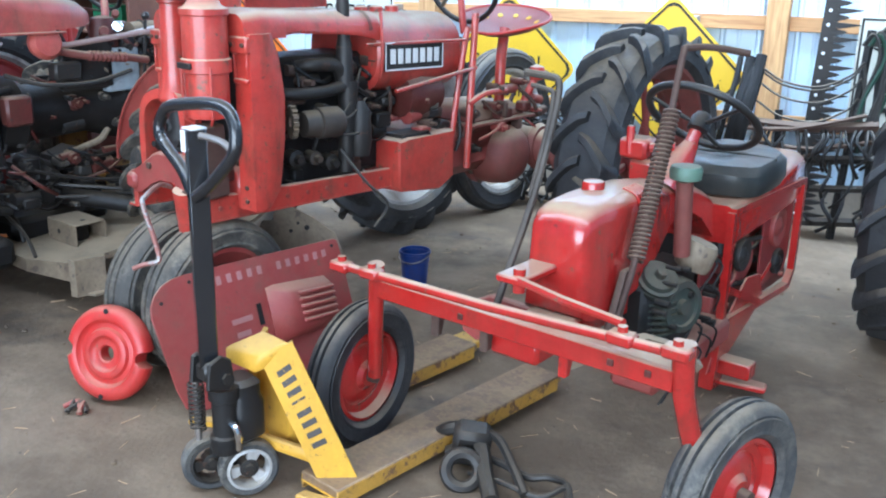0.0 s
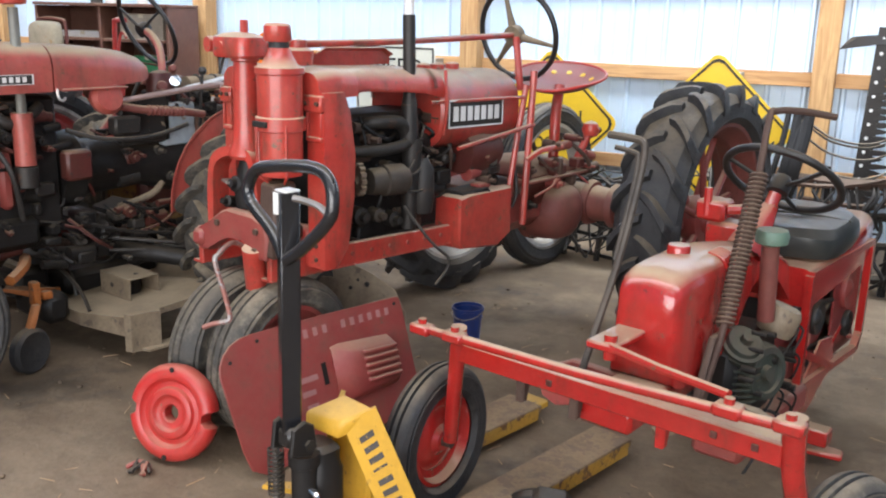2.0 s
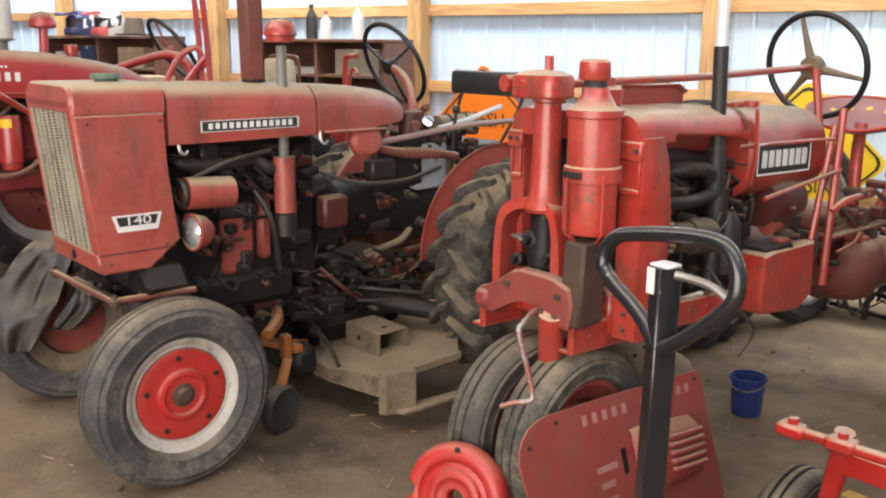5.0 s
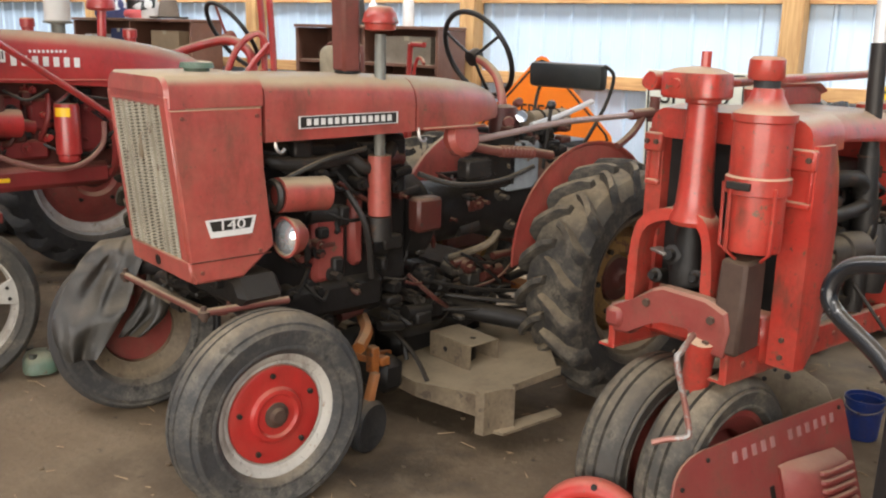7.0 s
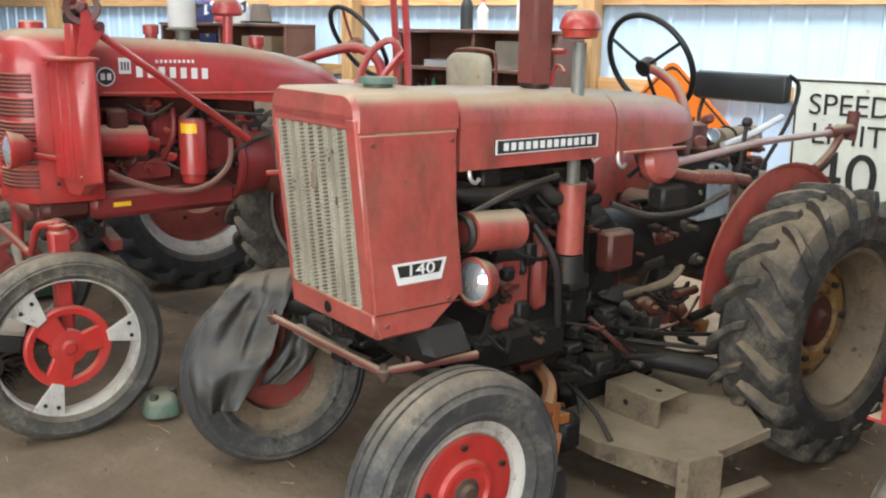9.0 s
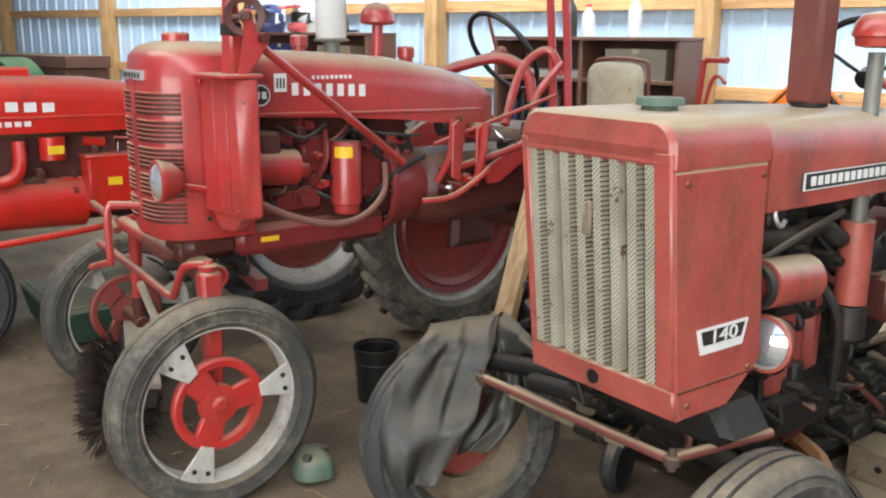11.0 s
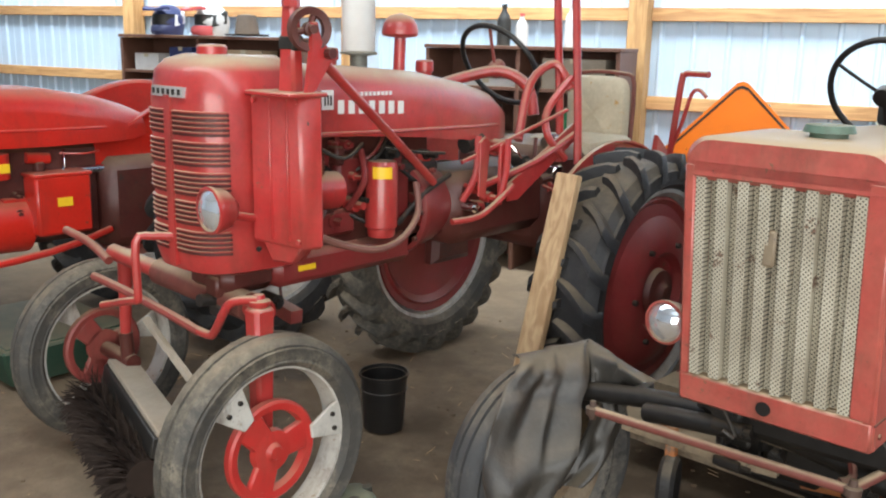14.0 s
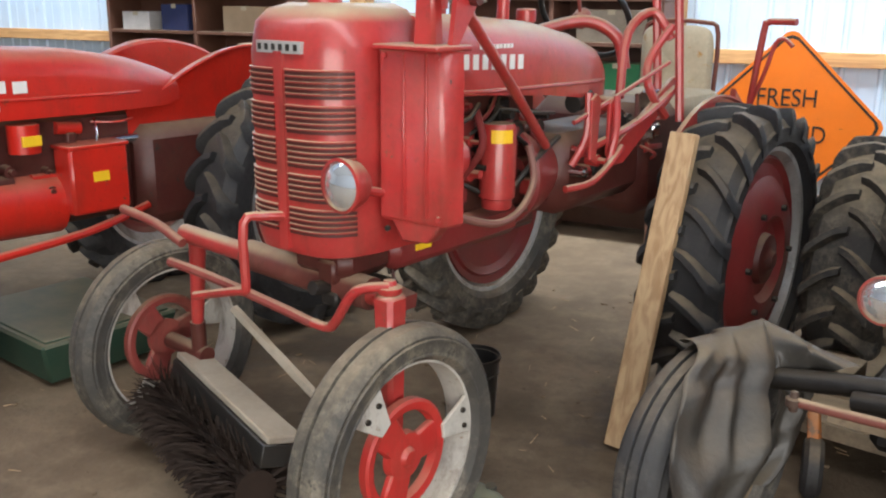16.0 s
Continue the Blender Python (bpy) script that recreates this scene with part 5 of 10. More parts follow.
# ---- the tall red tractor ----
def open_wheel(t, c, R, rim, W, face, spider_mat="red_rim"):
    """A front wheel with a pale rim, three lugs and a red three-hole spider."""
    f = face
    bm = bm_new()
    x = c[0] + 0.02 * f
    lathe(bm, [(0.0, 0.030 * f), (0.020, 0.028 * f), (0.030, 0.016 * f), (0.066, 0.012 * f), (0.070, -0.012 * f), (0.0, -0.012 * f)], (x, c[1], c[2]), (1, 0, 0), 22)
    w = part("wheel", bm, spider_mat, t)
    ri = rim - 0.018
    rs = rim * 0.50
    b = bm_new()
    lathe(b, [(rs - 0.010, -0.012), (rs - 0.004, 0.012), (rs + 0.018, 0.016), (rs + 0.026, 0.010), (rs + 0.026, -0.012)], (x, c[1], c[2]), (1, 0, 0), 40, True)
    part("spider_ring", b, spider_mat, w)
    for k in range(3):
        q = 2 * math.pi * k / 3 + 0.15
        b = bm_new()
        cy, cz = math.cos(q), math.sin(q)
        px, pz = -cz, cy
        hexa(b, [(x - 0.012, c[1] + cy * 0.05 + px * 0.042, c[2] + cz * 0.05 + pz * 0.042), (x + 0.012, c[1] + cy * 0.05 + px * 0.042, c[2] + cz * 0.05 + pz * 0.042), (x + 0.012, c[1] + cy * 0.05 - px * 0.042, c[2] + cz * 0.05 - pz * 0.042), (x - 0.012, c[1] + cy * 0.05 - px * 0.042, c[2] + cz * 0.05 - pz * 0.042)],
             [(x - 0.012, c[1] + cy * rs + px * 0.05, c[2] + cz * rs + pz * 0.05), (x + 0.012, c[1] + cy * rs + px * 0.05, c[2] + cz * rs + pz * 0.05), (x + 0.012, c[1] + cy * rs - px * 0.05, c[2] + cz * rs - pz * 0.05), (x - 0.012, c[1] + cy * rs - px * 0.05, c[2] + cz * rs - pz * 0.05)], 0.006)
        part("spider_arm", b, spider_mat, w)
        b = bm_new()
        xx = x + 0.012 * f
        lo = [(c[1] + cy * (rs + 0.01) + px * 0.022, c[2] + cz * (rs + 0.01) + pz * 0.022), (c[1] + cy * (rs + 0.01) - px * 0.022, c[2] + cz * (rs + 0.01) - pz * 0.022)]
        hi = [(c[1] + cy * (ri + 0.01) - px * 0.062, c[2] + cz * (ri + 0.01) - pz * 0.062), (c[1] + cy * (ri + 0.01) + px * 0.062, c[2] + cz * (ri + 0.01) + pz * 0.062)]
        prism(b, [*lo, *hi], "yz", min(xx, xx + 0.012 * f), max(xx, xx + 0.012 * f), 0.003)
        lug = part("rim_lug", b, "white_rim", w, "white painted rim lug with rust stains")
        for d in (-0.025, 0.025):
            b = bm_new()
            bolt(b, (xx + 0.012 * f, c[1] + cy * (ri - 0.02) + px * d, c[2] + cz * (ri - 0.02) + pz * d), (f, 0, 0), 0.008, 0.008)
            part("bolt", b, "iron", w)
    tyre_rib("tyre", R, rim, W, c, (1, 0, 0), w, "rubber_pale", 2)
    b = bm_new()
    lathe(b, [(rim + 0.010, -0.045), (rim + 0.012, -0.038), (rim - 0.004, -0.034), (rim - 0.008, 0.0), (rim - 0.004, 0.034), (rim + 0.012, 0.038), (rim + 0.010, 0.045), (rim - 0.007, 0.042), (rim - 0.013, 0.0), (rim - 0.007, -0.042)], c, (1, 0, 0), 44, True)
    part("rim", b, "white_rim", w, "", 40)
    return w


def tall_tractor():
    t = thing("tractor", "dusty dark red high-clearance farm tractor with slotted grille", "tractor", -5.77, 2.10, 13.5)
    xc, w = 0.385, 0.212
    xn, wn = 0.362, 0.205
    # grille nose: a rounded upright shell
    b = bm_new()
    lp = []
    for z, grow in ((0.87, -0.05), (0.885, -0.012), (0.93, 0.0), (1.2, 0.0), (1.40, 0.0), (1.46, -0.012), (1.492, -0.04), (1.508, -0.09)):
        ring = []
        for k in range(24):
            q = math.pi * (1 + k / 23)
            ring.append((xn + (wn + grow) * math.copysign(abs(math.cos(q)) ** 0.55, math.cos(q)), 0.20 + (0.30 + grow) * math.copysign(abs(math.sin(q)) ** 0.62, math.sin(q)), z + (0.02 if z > 1.45 else 0.0)))
        ring += [(xn + (wn + grow), 0.215, z), (xn - (wn + grow), 0.215, z)]
        lp.append(ring)
    rings(b, lp)
    nose = part("grille_shell", b, "red_tall", t, "dusty red rounded grille shell with slots")

    def face(x, out):
        """How far forward the shell stands at x."""
        u = min(1.0, abs(x - xn) / wn)
        c = u ** (1 / 0.55)
        return 0.20 - 0.30 * (math.sqrt(max(0.0, 1 - c * c)) ** 0.62) - out
    for g in range(5):
        for i in range(5):
            z = 1.358 - g * 0.088 - i * 0.0145
            for s in (-1, 1):
                xs = [xn + s * (0.022 + (wn - 0.045) * k / 6) for k in range(7)]
                # dark strip on the closed shell stands in for the slot's shade
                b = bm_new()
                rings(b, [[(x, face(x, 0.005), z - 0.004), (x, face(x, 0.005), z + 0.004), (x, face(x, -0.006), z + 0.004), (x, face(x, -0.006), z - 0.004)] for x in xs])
                part("slot", b, "slot_shade_red", nose)
                b = bm_new()
                rings(b, [[(x, face(x, -0.004), z + 0.004), (x, face(x, 0.009), z + 0.0055), (x, face(x, 0.010), z + 0.0085), (x, face(x, -0.004), z + 0.0105)] for x in xs])
                part("louvre", b, "red_tall", nose)
    b = bm_new()
    rings(b, [[(xn + d, face(xn + d, 0.008), z) for d in (-0.016, -0.008, 0.008, 0.016)] + [(xn + 0.016, face(xn, -0.01), z), (xn - 0.016, face(xn, -0.01), z)] for z in (0.90, 0.92, 1.39, 1.41)])
    part("centre_rib", b, "red_tall", nose)
    b = bm_new()
    rings(b, [[(x, face(x, 0.008), 1.405), (x, face(x, 0.008), 1.435), (x, face(x, -0.01), 1.435), (x, face(x, -0.01), 1.405)] for x in [xn - 0.082 + 0.164 * k / 8 for k in range(9)]])
    em = part("emblem", b, "silver", nose, "silver emblem with plain bars")
    for k in range(6):
        x = xn - 0.066 + 0.132 * k / 5
        b = bm_new()
        box(b, x - 0.006, x + 0.006, face(x, 0.010), face(x, 0.004), 1.412, 1.428)
        part("letter_bar", b, "ink", em)
    # hood
    b = bm_new()
    rings(b, [arch(xc, w, 1.285, 1.505, 0.20, 0.09), arch(xc, w, 1.275, 1.497, 0.45, 0.10), arch(xc, w - 0.002, 1.25, 1.475, 0.80, 0.11), arch(xc, w - 0.015, 1.222, 1.435, 1.05, 0.115), arch(xc, w - 0.05, 1.212, 1.395, 1.22, 0.10), arch(xc, w - 0.095, 1.21, 1.345, 1.32, 0.07), arch(xc, w - 0.15, 1.225, 1.285, 1.365, 0.03)])
    hood = part("hood", b, "red_tall", t, "dusty dark red tapered hood and fuel tank")
    b = bm_new()
    tube(b, [(xc + w + 0.002, 0.22, 1.292), (xc + w + 0.001, 0.6, 1.283), (xc + w - 0.001, 0.8, 1.28), (xc + w - 0.016, 1.05, 1.275), (xc + w - 0.05, 1.22, 1.27)], 0.006, 6, 3)
    part("bead", b, "red_tall", hood)
    for y, z, r, h in ((0.04, 1.505, 0.045, 0.045), (0.50, 1.495, 0.032, 0.05), (0.97, 1.45, 0.034, 0.055)):
        b = bm_new()
        lathe(b, [(r * 0.8, -0.02), (r * 0.8, h * 0.3), (r, h * 0.35), (r, h), (r * 0.85, h + 0.006), (0, h + 0.008)], (xc, y, z), (0, 0, 1), 22)
        part("filler_cap", b, "red_tall", hood)
    side = xc + w
    # lettering as plain bars
    n = 7
    for k in range(n):
        y = 0.352 + 0.0445 * k
        z = 1.372 - 0.012 * k / n
        b = bm_new()
        box(b, side - 0.003, side + 0.003, y, y + 0.024, z - 0.021, z + 0.021)
        part("letter_bar", b, "plate_white", hood, "white painted lettering bar")
    for k in range(9):
        y = 0.43 + 0.0185 * k
        b = bm_new()
        box(b, side - 0.003, side + 0.0028, y, y + 0.009, 1.404, 1.416)
        part("letter_bar", b, "plate_white", hood)
    b = bm_new()
    box(b, side - 0.003, side + 0.003, 0.286, 0.332, 1.365, 1.425)
    lg = part("logo", b, "plate_white", hood, "small white square mark")
    for a in (0.294, 0.306, 0.318):
        b = bm_new()
        box(b, side + 0.002, side + 0.0045, a, a + 0.006, 1.378, 1.41)
        part("logo_bar", b, "ink", lg)
    b = bm_new()
    lathe(b, [(0.036, -0.004), (0.036, 0.003), (0.0, 0.003)], (side, 0.235, 1.355), (1, 0, 0), 24)
    rd = part("round_badge", b, "ink", hood, "round dark badge with a white ring")
    b = bm_new()
    torus(b, (side + 0.003, 0.235, 1.355), (1, 0, 0), 0.033, 0.0025, 24, 6)
    part("ring", b, "plate_white", rd)
    for d in (-0.012, 0.012):
        b = bm_new()
        box(b, side + 0.002, side + 0.005, 0.235 + d - 0.008, 0.235 + d + 0.008, 1.343, 1.367)
        part("letter_bar", b, "plate_white", rd)
    # muffler, precleaner
    b = bm_new()
    lathe(b, [(0.0, 0.0), (0.050, 0.0), (0.057, 0.012), (0.057, 0.40), (0.045, 0.415), (0, 0.415)], (xc, 0.635, 1.535), (0, 0, 1), 28)
    mu = part("muffler", b, "plate_white", t, "white painted upright muffler")
    b = bm_new()
    lathe(b, [(0.03, -0.06), (0.03, -0.01), (0.045, -0.008), (0.045, 0.002)], (xc, 0.635, 1.535), (0, 0, 1), 20)
    part("collar", b, "grey_pipe", mu)
    b = bm_new()
    lathe(b, [(0.0, -0.004), (0.064, 0.0), (0.066, 0.006), (0.050, 0.012), (0.0, 0.012)], (xc, 0.635, 1.530), (0, 0, 1), 24)
    part("flange", b, "grey_pipe", mu)
    b = bm_new()
    cyl(b, (xc, 0.83, 1.40), (xc, 0.84, 1.60), 0.021, seg=14)
    pc = part("intake_pipe", b, "red_tall", t)
    b = bm_new()
    lathe(b, [(0.03, 0.0), (0.058, 0.004), (0.066, 0.012), (0.066, 0.026), (0.060, 0.05), (0.04, 0.075), (0.0, 0.086)], (xc, 0.838, 1.59), (0, 0, 1), 26)
    part("precleaner", b, "red_tall", pc, "round dusty red precleaner bowl")
    # front shield box with the pulley mast
    b = bm_new()
    hexa(b, [(0.568, 0.035, 0.985), (0.75, 0.085, 0.975), (0.77, 0.15, 0.975), (0.575, 0.15, 0.985)], [(0.575, 0.03, 1.425), (0.745, 0.075, 1.425), (0.765, 0.15, 1.425), (0.58, 0.15, 1.425)], 0.010)
    sh = part("shield", b, "red_tall", t, "flat red side shield")
    b = bm_new()
    box(b, 0.565, 0.775, 0.02, 0.16, 1.418, 1.432, 0.004)
    part("rim_fold", b, "red_tall", sh)
    b = bm_new()
    hexa(b, [(0.63, 0.06, 0.93), (0.70, 0.08, 0.93), (0.70, 0.13, 0.93), (0.63, 0.13, 0.93)], [(0.60, 0.05, 0.99), (0.74, 0.09, 0.99), (0.74, 0.14, 0.99), (0.60, 0.14, 0.99)], 0.004)
    part("rim_fold", b, "red_tall", sh)
    for x, y, z in ((0.60, 0.040, 0.965), (0.60, 0.030, 1.405), (0.735, 0.075, 1.405), (0.735, 0.080, 1.0)):
        b = bm_new()
        bolt(b, (x, y, z), (0.2, -1, 0), 0.008, 0.008)
        part("bolt", b, "iron" if z < 0.98 else "red_tall", sh)
    b = bm_new()
    box(b, 0.745, 0.7535, 0.100, 0.135, 1.338, 1.350, 0.001, pose(0, 0, 0))
    part("data_plate", b, "green_engine", sh, "small dull green data plate")
    for x in (0.645, 0.705):
        b = bm_new()
        y = 0.03 + (x - 0.57) * 0.26
        box(b, x - 0.004, x + 0.004, y - 0.004, y + 0.01, 1.0, 1.41, 0.002)
        part("crease", b, "red_tall", sh)
    b = bm_new()
    hexa(b, [(0.648, 0.075, 1.425), (0.712, 0.085, 1.425), (0.712, 0.128, 1.425), (0.648, 0.128, 1.425)], [(0.662, 0.082, 1.675), (0.704, 0.088, 1.675), (0.704, 0.122, 1.675), (0.662, 0.122, 1.675)], 0.008)
    ma = part("mast", b, "red_tall", t, "dusty red lift mast")
    b = bm_new()
    hexa(b, [(0.652, 0.075, 1.545), (0.714, 0.085, 1.545), (0.714, 0.128, 1.545), (0.652, 0.128, 1.545)], [(0.655, 0.076, 1.588), (0.712, 0.086, 1.588), (0.712, 0.127, 1.588), (0.655, 0.127, 1.588)], 0.006)
    part("band", b, "iron", ma, "bare dark steel band")
    b = bm_new()
    lathe(b, [(0.026, -0.01), (0.027, 0.022), (0.020, 0.026), (0.018, 0.040), (0.0, 0.044)], (0.683, 0.103, 1.675), (0, 0, 1), 8)
    part("mast_nut", b, "red_tall", ma)
    b = bm_new()
    pc0, pax = (0.742, 0.120, 1.605), (1, -0.35, 0)
    lathe(b, [(0.040, -0.012), (0.060, -0.016), (0.063, -0.010), (0.052, 0.0), (0.063, 0.010), (0.060, 0.016), (0.040, 0.012)], pc0, pax, 28, True)
    pul = part("pulley", b, "grime_red", ma, "dark grooved iron pulley")
    b = bm_new()
    lathe(b, [(0.0, 0.036), (0.012, 0.036), (0.014, 0.022), (0.020, 0.020), (0.020, -0.012), (0.0, -0.012)], pc0, pax, 12)
    part("axle_bolt", b, "grime_red", pul)
    for k in range(3):
        q = 2 * math.pi * k / 3 + 0.5
        dd, uu, vv = basis(pax)
        e0 = uu * math.cos(q) + vv * math.sin(q)
        b = bm_new()
        cyl(b, Vector(pc0) + e0 * 0.012, Vector(pc0) + e0 * 0.045, 0.010, seg=8)
        part("spoke", b, "grime_red", pul)
    b = bm_new()
    prism(b, [(0.085, 1.43), (0.118, 1.43), (0.190, 1.525), (0.182, 1.548), (0.140, 1.575), (0.132, 1.625), (0.108, 1.625), (0.112, 1.56)], "yz", 0.752, 0.766, 0.003)
    part("pulley_bracket", b, "red_tall", ma)
    b = bm_new()
    cyl(b, (0.72, 0.165, 1.54), (0.79, 0.165, 1.54), 0.016, seg=8)
    part("pivot_bolt", b, "grime_red", ma)
    b = bm_new()
    tube(b, [(0.745, 0.15, 1.53), (0.66, 0.5, 1.30), (0.57, 0.83, 1.085)], 0.015, 10)
    part("brace", b, "red_tall", ma)
    # engine
    b = bm_new()
    box(b, 0.27, 0.47, 0.22, 0.92, 0.86, 1.28, 0.02)
    part("engine_block", b, "grime_red", t)
    # darker red than the hood: shade among the engine parts put into paint
    for y0, y1, z0, z1, dx in ((0.24, 0.52, 0.93, 1.02, 0.03), (0.44, 0.56, 1.06, 1.20, 0.025), (0.64, 0.78, 0.95, 1.14, 0.035), (0.30, 0.42, 1.14, 1.22, 0.02)):
        b = bm_new()
        box(b, 0.45, 0.47 + dx, y0, y1, z0, z1, 0.014)
        part("engine_cover", b, "red_disc", t)
    b = bm_new()
    box(b, 0.30, 0.50, 0.18, 0.80, 0.79, 0.90, 0.025)
    part("frame_rail", b, "red_disc", t)
    b = bm_new()
    cyl(b, (0.54, 0.20, 1.11), (0.54, 0.385, 1.10), 0.062, seg=24)
    ge = part("generator", b, "red_tall", t)
    b = bm_new()
    box(b, 0.50, 0.58, 0.24, 0.32, 1.15, 1.23, 0.012)
    part("regulator", b, "grime_red", ge)
    b = bm_new()
    lathe(b, [(0.0, 0), (0.045, 0.0), (0.048, 0.01), (0.048, 0.03), (0.056, 0.035), (0.056, 0.05), (0.056, 0.245), (0.05, 0.26), (0.0, 0.262)], (0.555, 0.585, 0.92), (0, 0, 1), 24)
    ol = part("oil_filter", b, "red_tall", t, "red oil filter canister with a yellow label")
    b = bm_new()
    rings(b, [[(0.555 + 0.0575 * math.cos(q), 0.585 + 0.0575 * math.sin(q), z) for q in (radians(-75 + 70 * k / 6) for k in range(7))] + [(0.555 + 0.054 * math.cos(q), 0.585 + 0.054 * math.sin(q), z) for q in (radians(-5 - 70 * k / 6) for k in range(7))] for z in (1.125, 1.165)])
    part("label", b, "label_yellow", ol, "yellow label")
    b = bm_new()
    box(b, 0.498, 0.504, 0.265, 0.335, 0.838, 0.856)
    part("label", b, "label_yellow", t, "small yellow label")
    b = bm_new()
    tube(b, [(0.60, 0.22, 0.995), (0.62, 0.32, 0.945), (0.63, 0.48, 0.90), (0.62, 0.62, 0.915), (0.60, 0.72, 0.99), (0.56, 0.75, 1.09)], 0.012, 8, 6)
    part("hose", b, "hose", t, "dusty sagging red hose")
    # housing red also deepened to carry the shade behind the engine
    b = bm_new()
    lathe(b, [(0.165, 0.0), (0.180, 0.01), (0.180, 0.03), (0.168, 0.04), (0.160, 0.12), (0.11, 0.26), (0.0, 0.30)], (0.40, 0.78, 0.98), (0, 1, 0), 26)
    ch = part("clutch_housing", b, "red_disc", t, "dusty dark red clutch housing")
    for k in range(10):
        q = 2 * math.pi * k / 10
        b = bm_new()
        bolt(b, (0.40 + 0.172 * math.cos(q), 0.775, 0.98 + 0.172 * math.sin(q)), (0, -1, 0), 0.009, 0.012)
        part("bolt", b, "grime_red", ch)
    engine_clutter(t, 0.475, 0.26, 0.9, 0.93, 1.26, 21, ("grime_red", "red_disc", "iron", "grime_shade", "red_tall"), 48)
    for pts, r, mt in (([(0.50, 0.34, 1.24), (0.55, 0.42, 1.20), (0.53, 0.52, 1.24)], 0.007, "cable"), ([(0.50, 0.48, 1.02), (0.56, 0.50, 1.12), (0.52, 0.52, 1.22)], 0.012, "red_disc"), ([(0.50, 0.62, 1.22), (0.56, 0.74, 1.20), (0.54, 0.92, 1.18)], 0.006, "cable"), ([(0.52, 0.70, 0.94), (0.56, 0.80, 1.05), (0.55, 0.94, 1.10)], 0.010, "iron")):
        b = bm_new()
        tube(b, pts, r, 8, 4)
        part("pipe", b, mt, t)
    b = bm_new()
    box(b, 0.24, 0.56, 0.95, 1.55, 0.82, 1.10, 0.05)
    part("torque_tube", b, "grime_red", t)
    b = bm_new()
    box(b, 0.05, 0.58, 1.50, 2.02, 0.72, 1.16, 0.06)
    part("transmission", b, "grime_red", t)
    for a, c in ((-0.30, 0.08), (0.55, 0.80)):
        b = bm_new()
        cyl(b, (a, 1.80, 0.82), (c, 1.80, 0.82), 0.09, seg=18)
        part("axle_housing", b, "grime_red", t)
    for x in (-0.22, 0.70):
        b = bm_new()
        prism(b, [(1.66, 0.5), (1.94, 0.5), (1.92, 0.93), (1.68, 0.93)], "yz", x - 0.05, x + 0.05, 0.03)
        part("drop_housing", b, "grime_red", t)
    # levers, linkage, steering
    for x in (0.545, 0.635):
        b = bm_new()
        tube(b, [(x + 0.05, 1.58, 1.10), (x + 0.02, 1.60, 1.35), (x, 1.60, 1.60), (x - 0.01, 1.57, 2.0)], 0.017, 8, 4)
        part("lift_lever", b, "red_tall", t, "tall red lift lever")
    for pts, r in (([(0.60, 0.95, 1.15), (0.62, 1.2, 1.22), (0.64, 1.55, 1.32)], 0.012), ([(0.60, 1.05, 1.05), (0.63, 1.35, 1.12), (0.64, 1.62, 1.22)], 0.022), ([(0.58, 0.98, 1.0), (0.61, 1.02, 1.10), (0.60, 1.04, 1.24)], 0.020), ([(0.64, 1.12, 0.98), (0.65, 1.15, 1.10), (0.63, 1.18, 1.22)], 0.020), ([(0.62, 0.88, 0.94), (0.65, 1.0, 0.95), (0.66, 1.12, 1.01), (0.66, 1.18, 1.05)], 0.018), ([(0.55, 1.35, 1.20), (0.50, 1.48, 1.42), (0.55, 1.58, 1.50), (0.62, 1.60, 1.40)], 0.026), ([(0.62, 1.6, 1.45), (0.58, 1.5, 1.32), (0.62, 1.45, 1.22), (0.64, 1.55, 1.12)], 0.024)):
        b = bm_new()
        tube(b, pts, r * 0.68, 8, 4)
        part("linkage", b, "red_tall", t)
    for pts in ([(1.20, 0.98), (1.26, 0.98), (1.66, 1.20), (1.68, 1.26), (1.62, 1.26), (1.18, 1.04)], [(1.02, 1.02), (1.06, 1.00), (1.08, 1.22), (1.05, 1.24), (1.02, 1.22)], [(1.14, 1.02), (1.18, 1.00), (1.20, 1.20), (1.17, 1.22), (1.14, 1.20)]):
        b = bm_new()
        prism(b, pts, "yz", 0.615, 0.628, 0.003)
        part("lift_plate", b, "red_tall", t)
    engine_clutter(t, 0.56, 1.0, 1.6, 0.95, 1.22, 33, ("grime_red", "iron", "red_tall", "chrome"), 20)
    b = bm_new()
    tube(b, [(0.03, 1.30, 1.36), (0.16, 1.45, 1.43), (0.28, 1.56, 1.46), (0.38, 1.62, 1.40), (0.42, 1.62, 1.28)], 0.025, 10, 5)
    part("steering_support", b, "red_tall", t)
    steering_wheel("steering_wheel", (0.24, 1.60, 1.485), (0.05, 0.80, 0.55), 0.20, 0.012, t, spokes=3, turn=90, spoke_mat="red_dull")
    b = bm_new()
    lp = []
    for y, g in ((2.245, 0.92), (2.235, 1.0), (2.205, 1.02), (2.185, 0.96), (2.172, 0.80), (2.168, 0.45), (2.170, 0.05)):
        lp.append([(0.36 + 0.165 * g * math.copysign(abs(math.cos(q)) ** 0.4, math.cos(q)), y + 0.006 * math.sin(3 * q + g * 4), 1.265 + 0.17 * g * math.copysign(abs(math.sin(q)) ** 0.4, math.sin(q))) for q in (2 * math.pi * k / 32 for k in range(32))])
    rings(b, lp)
    sb = part("seat_back", b, "seat_tan", t, "worn tan padded seat back")
    b = bm_new()
    tube(b, [(0.19, 2.25, 1.10), (0.185, 2.25, 1.40), (0.25, 2.25, 1.45), (0.47, 2.25, 1.45), (0.53, 2.25, 1.40), (0.525, 2.25, 1.10)], 0.010, 8, 3)
    part("seat_rail", b, "rust_red", sb)
    b = bm_new()
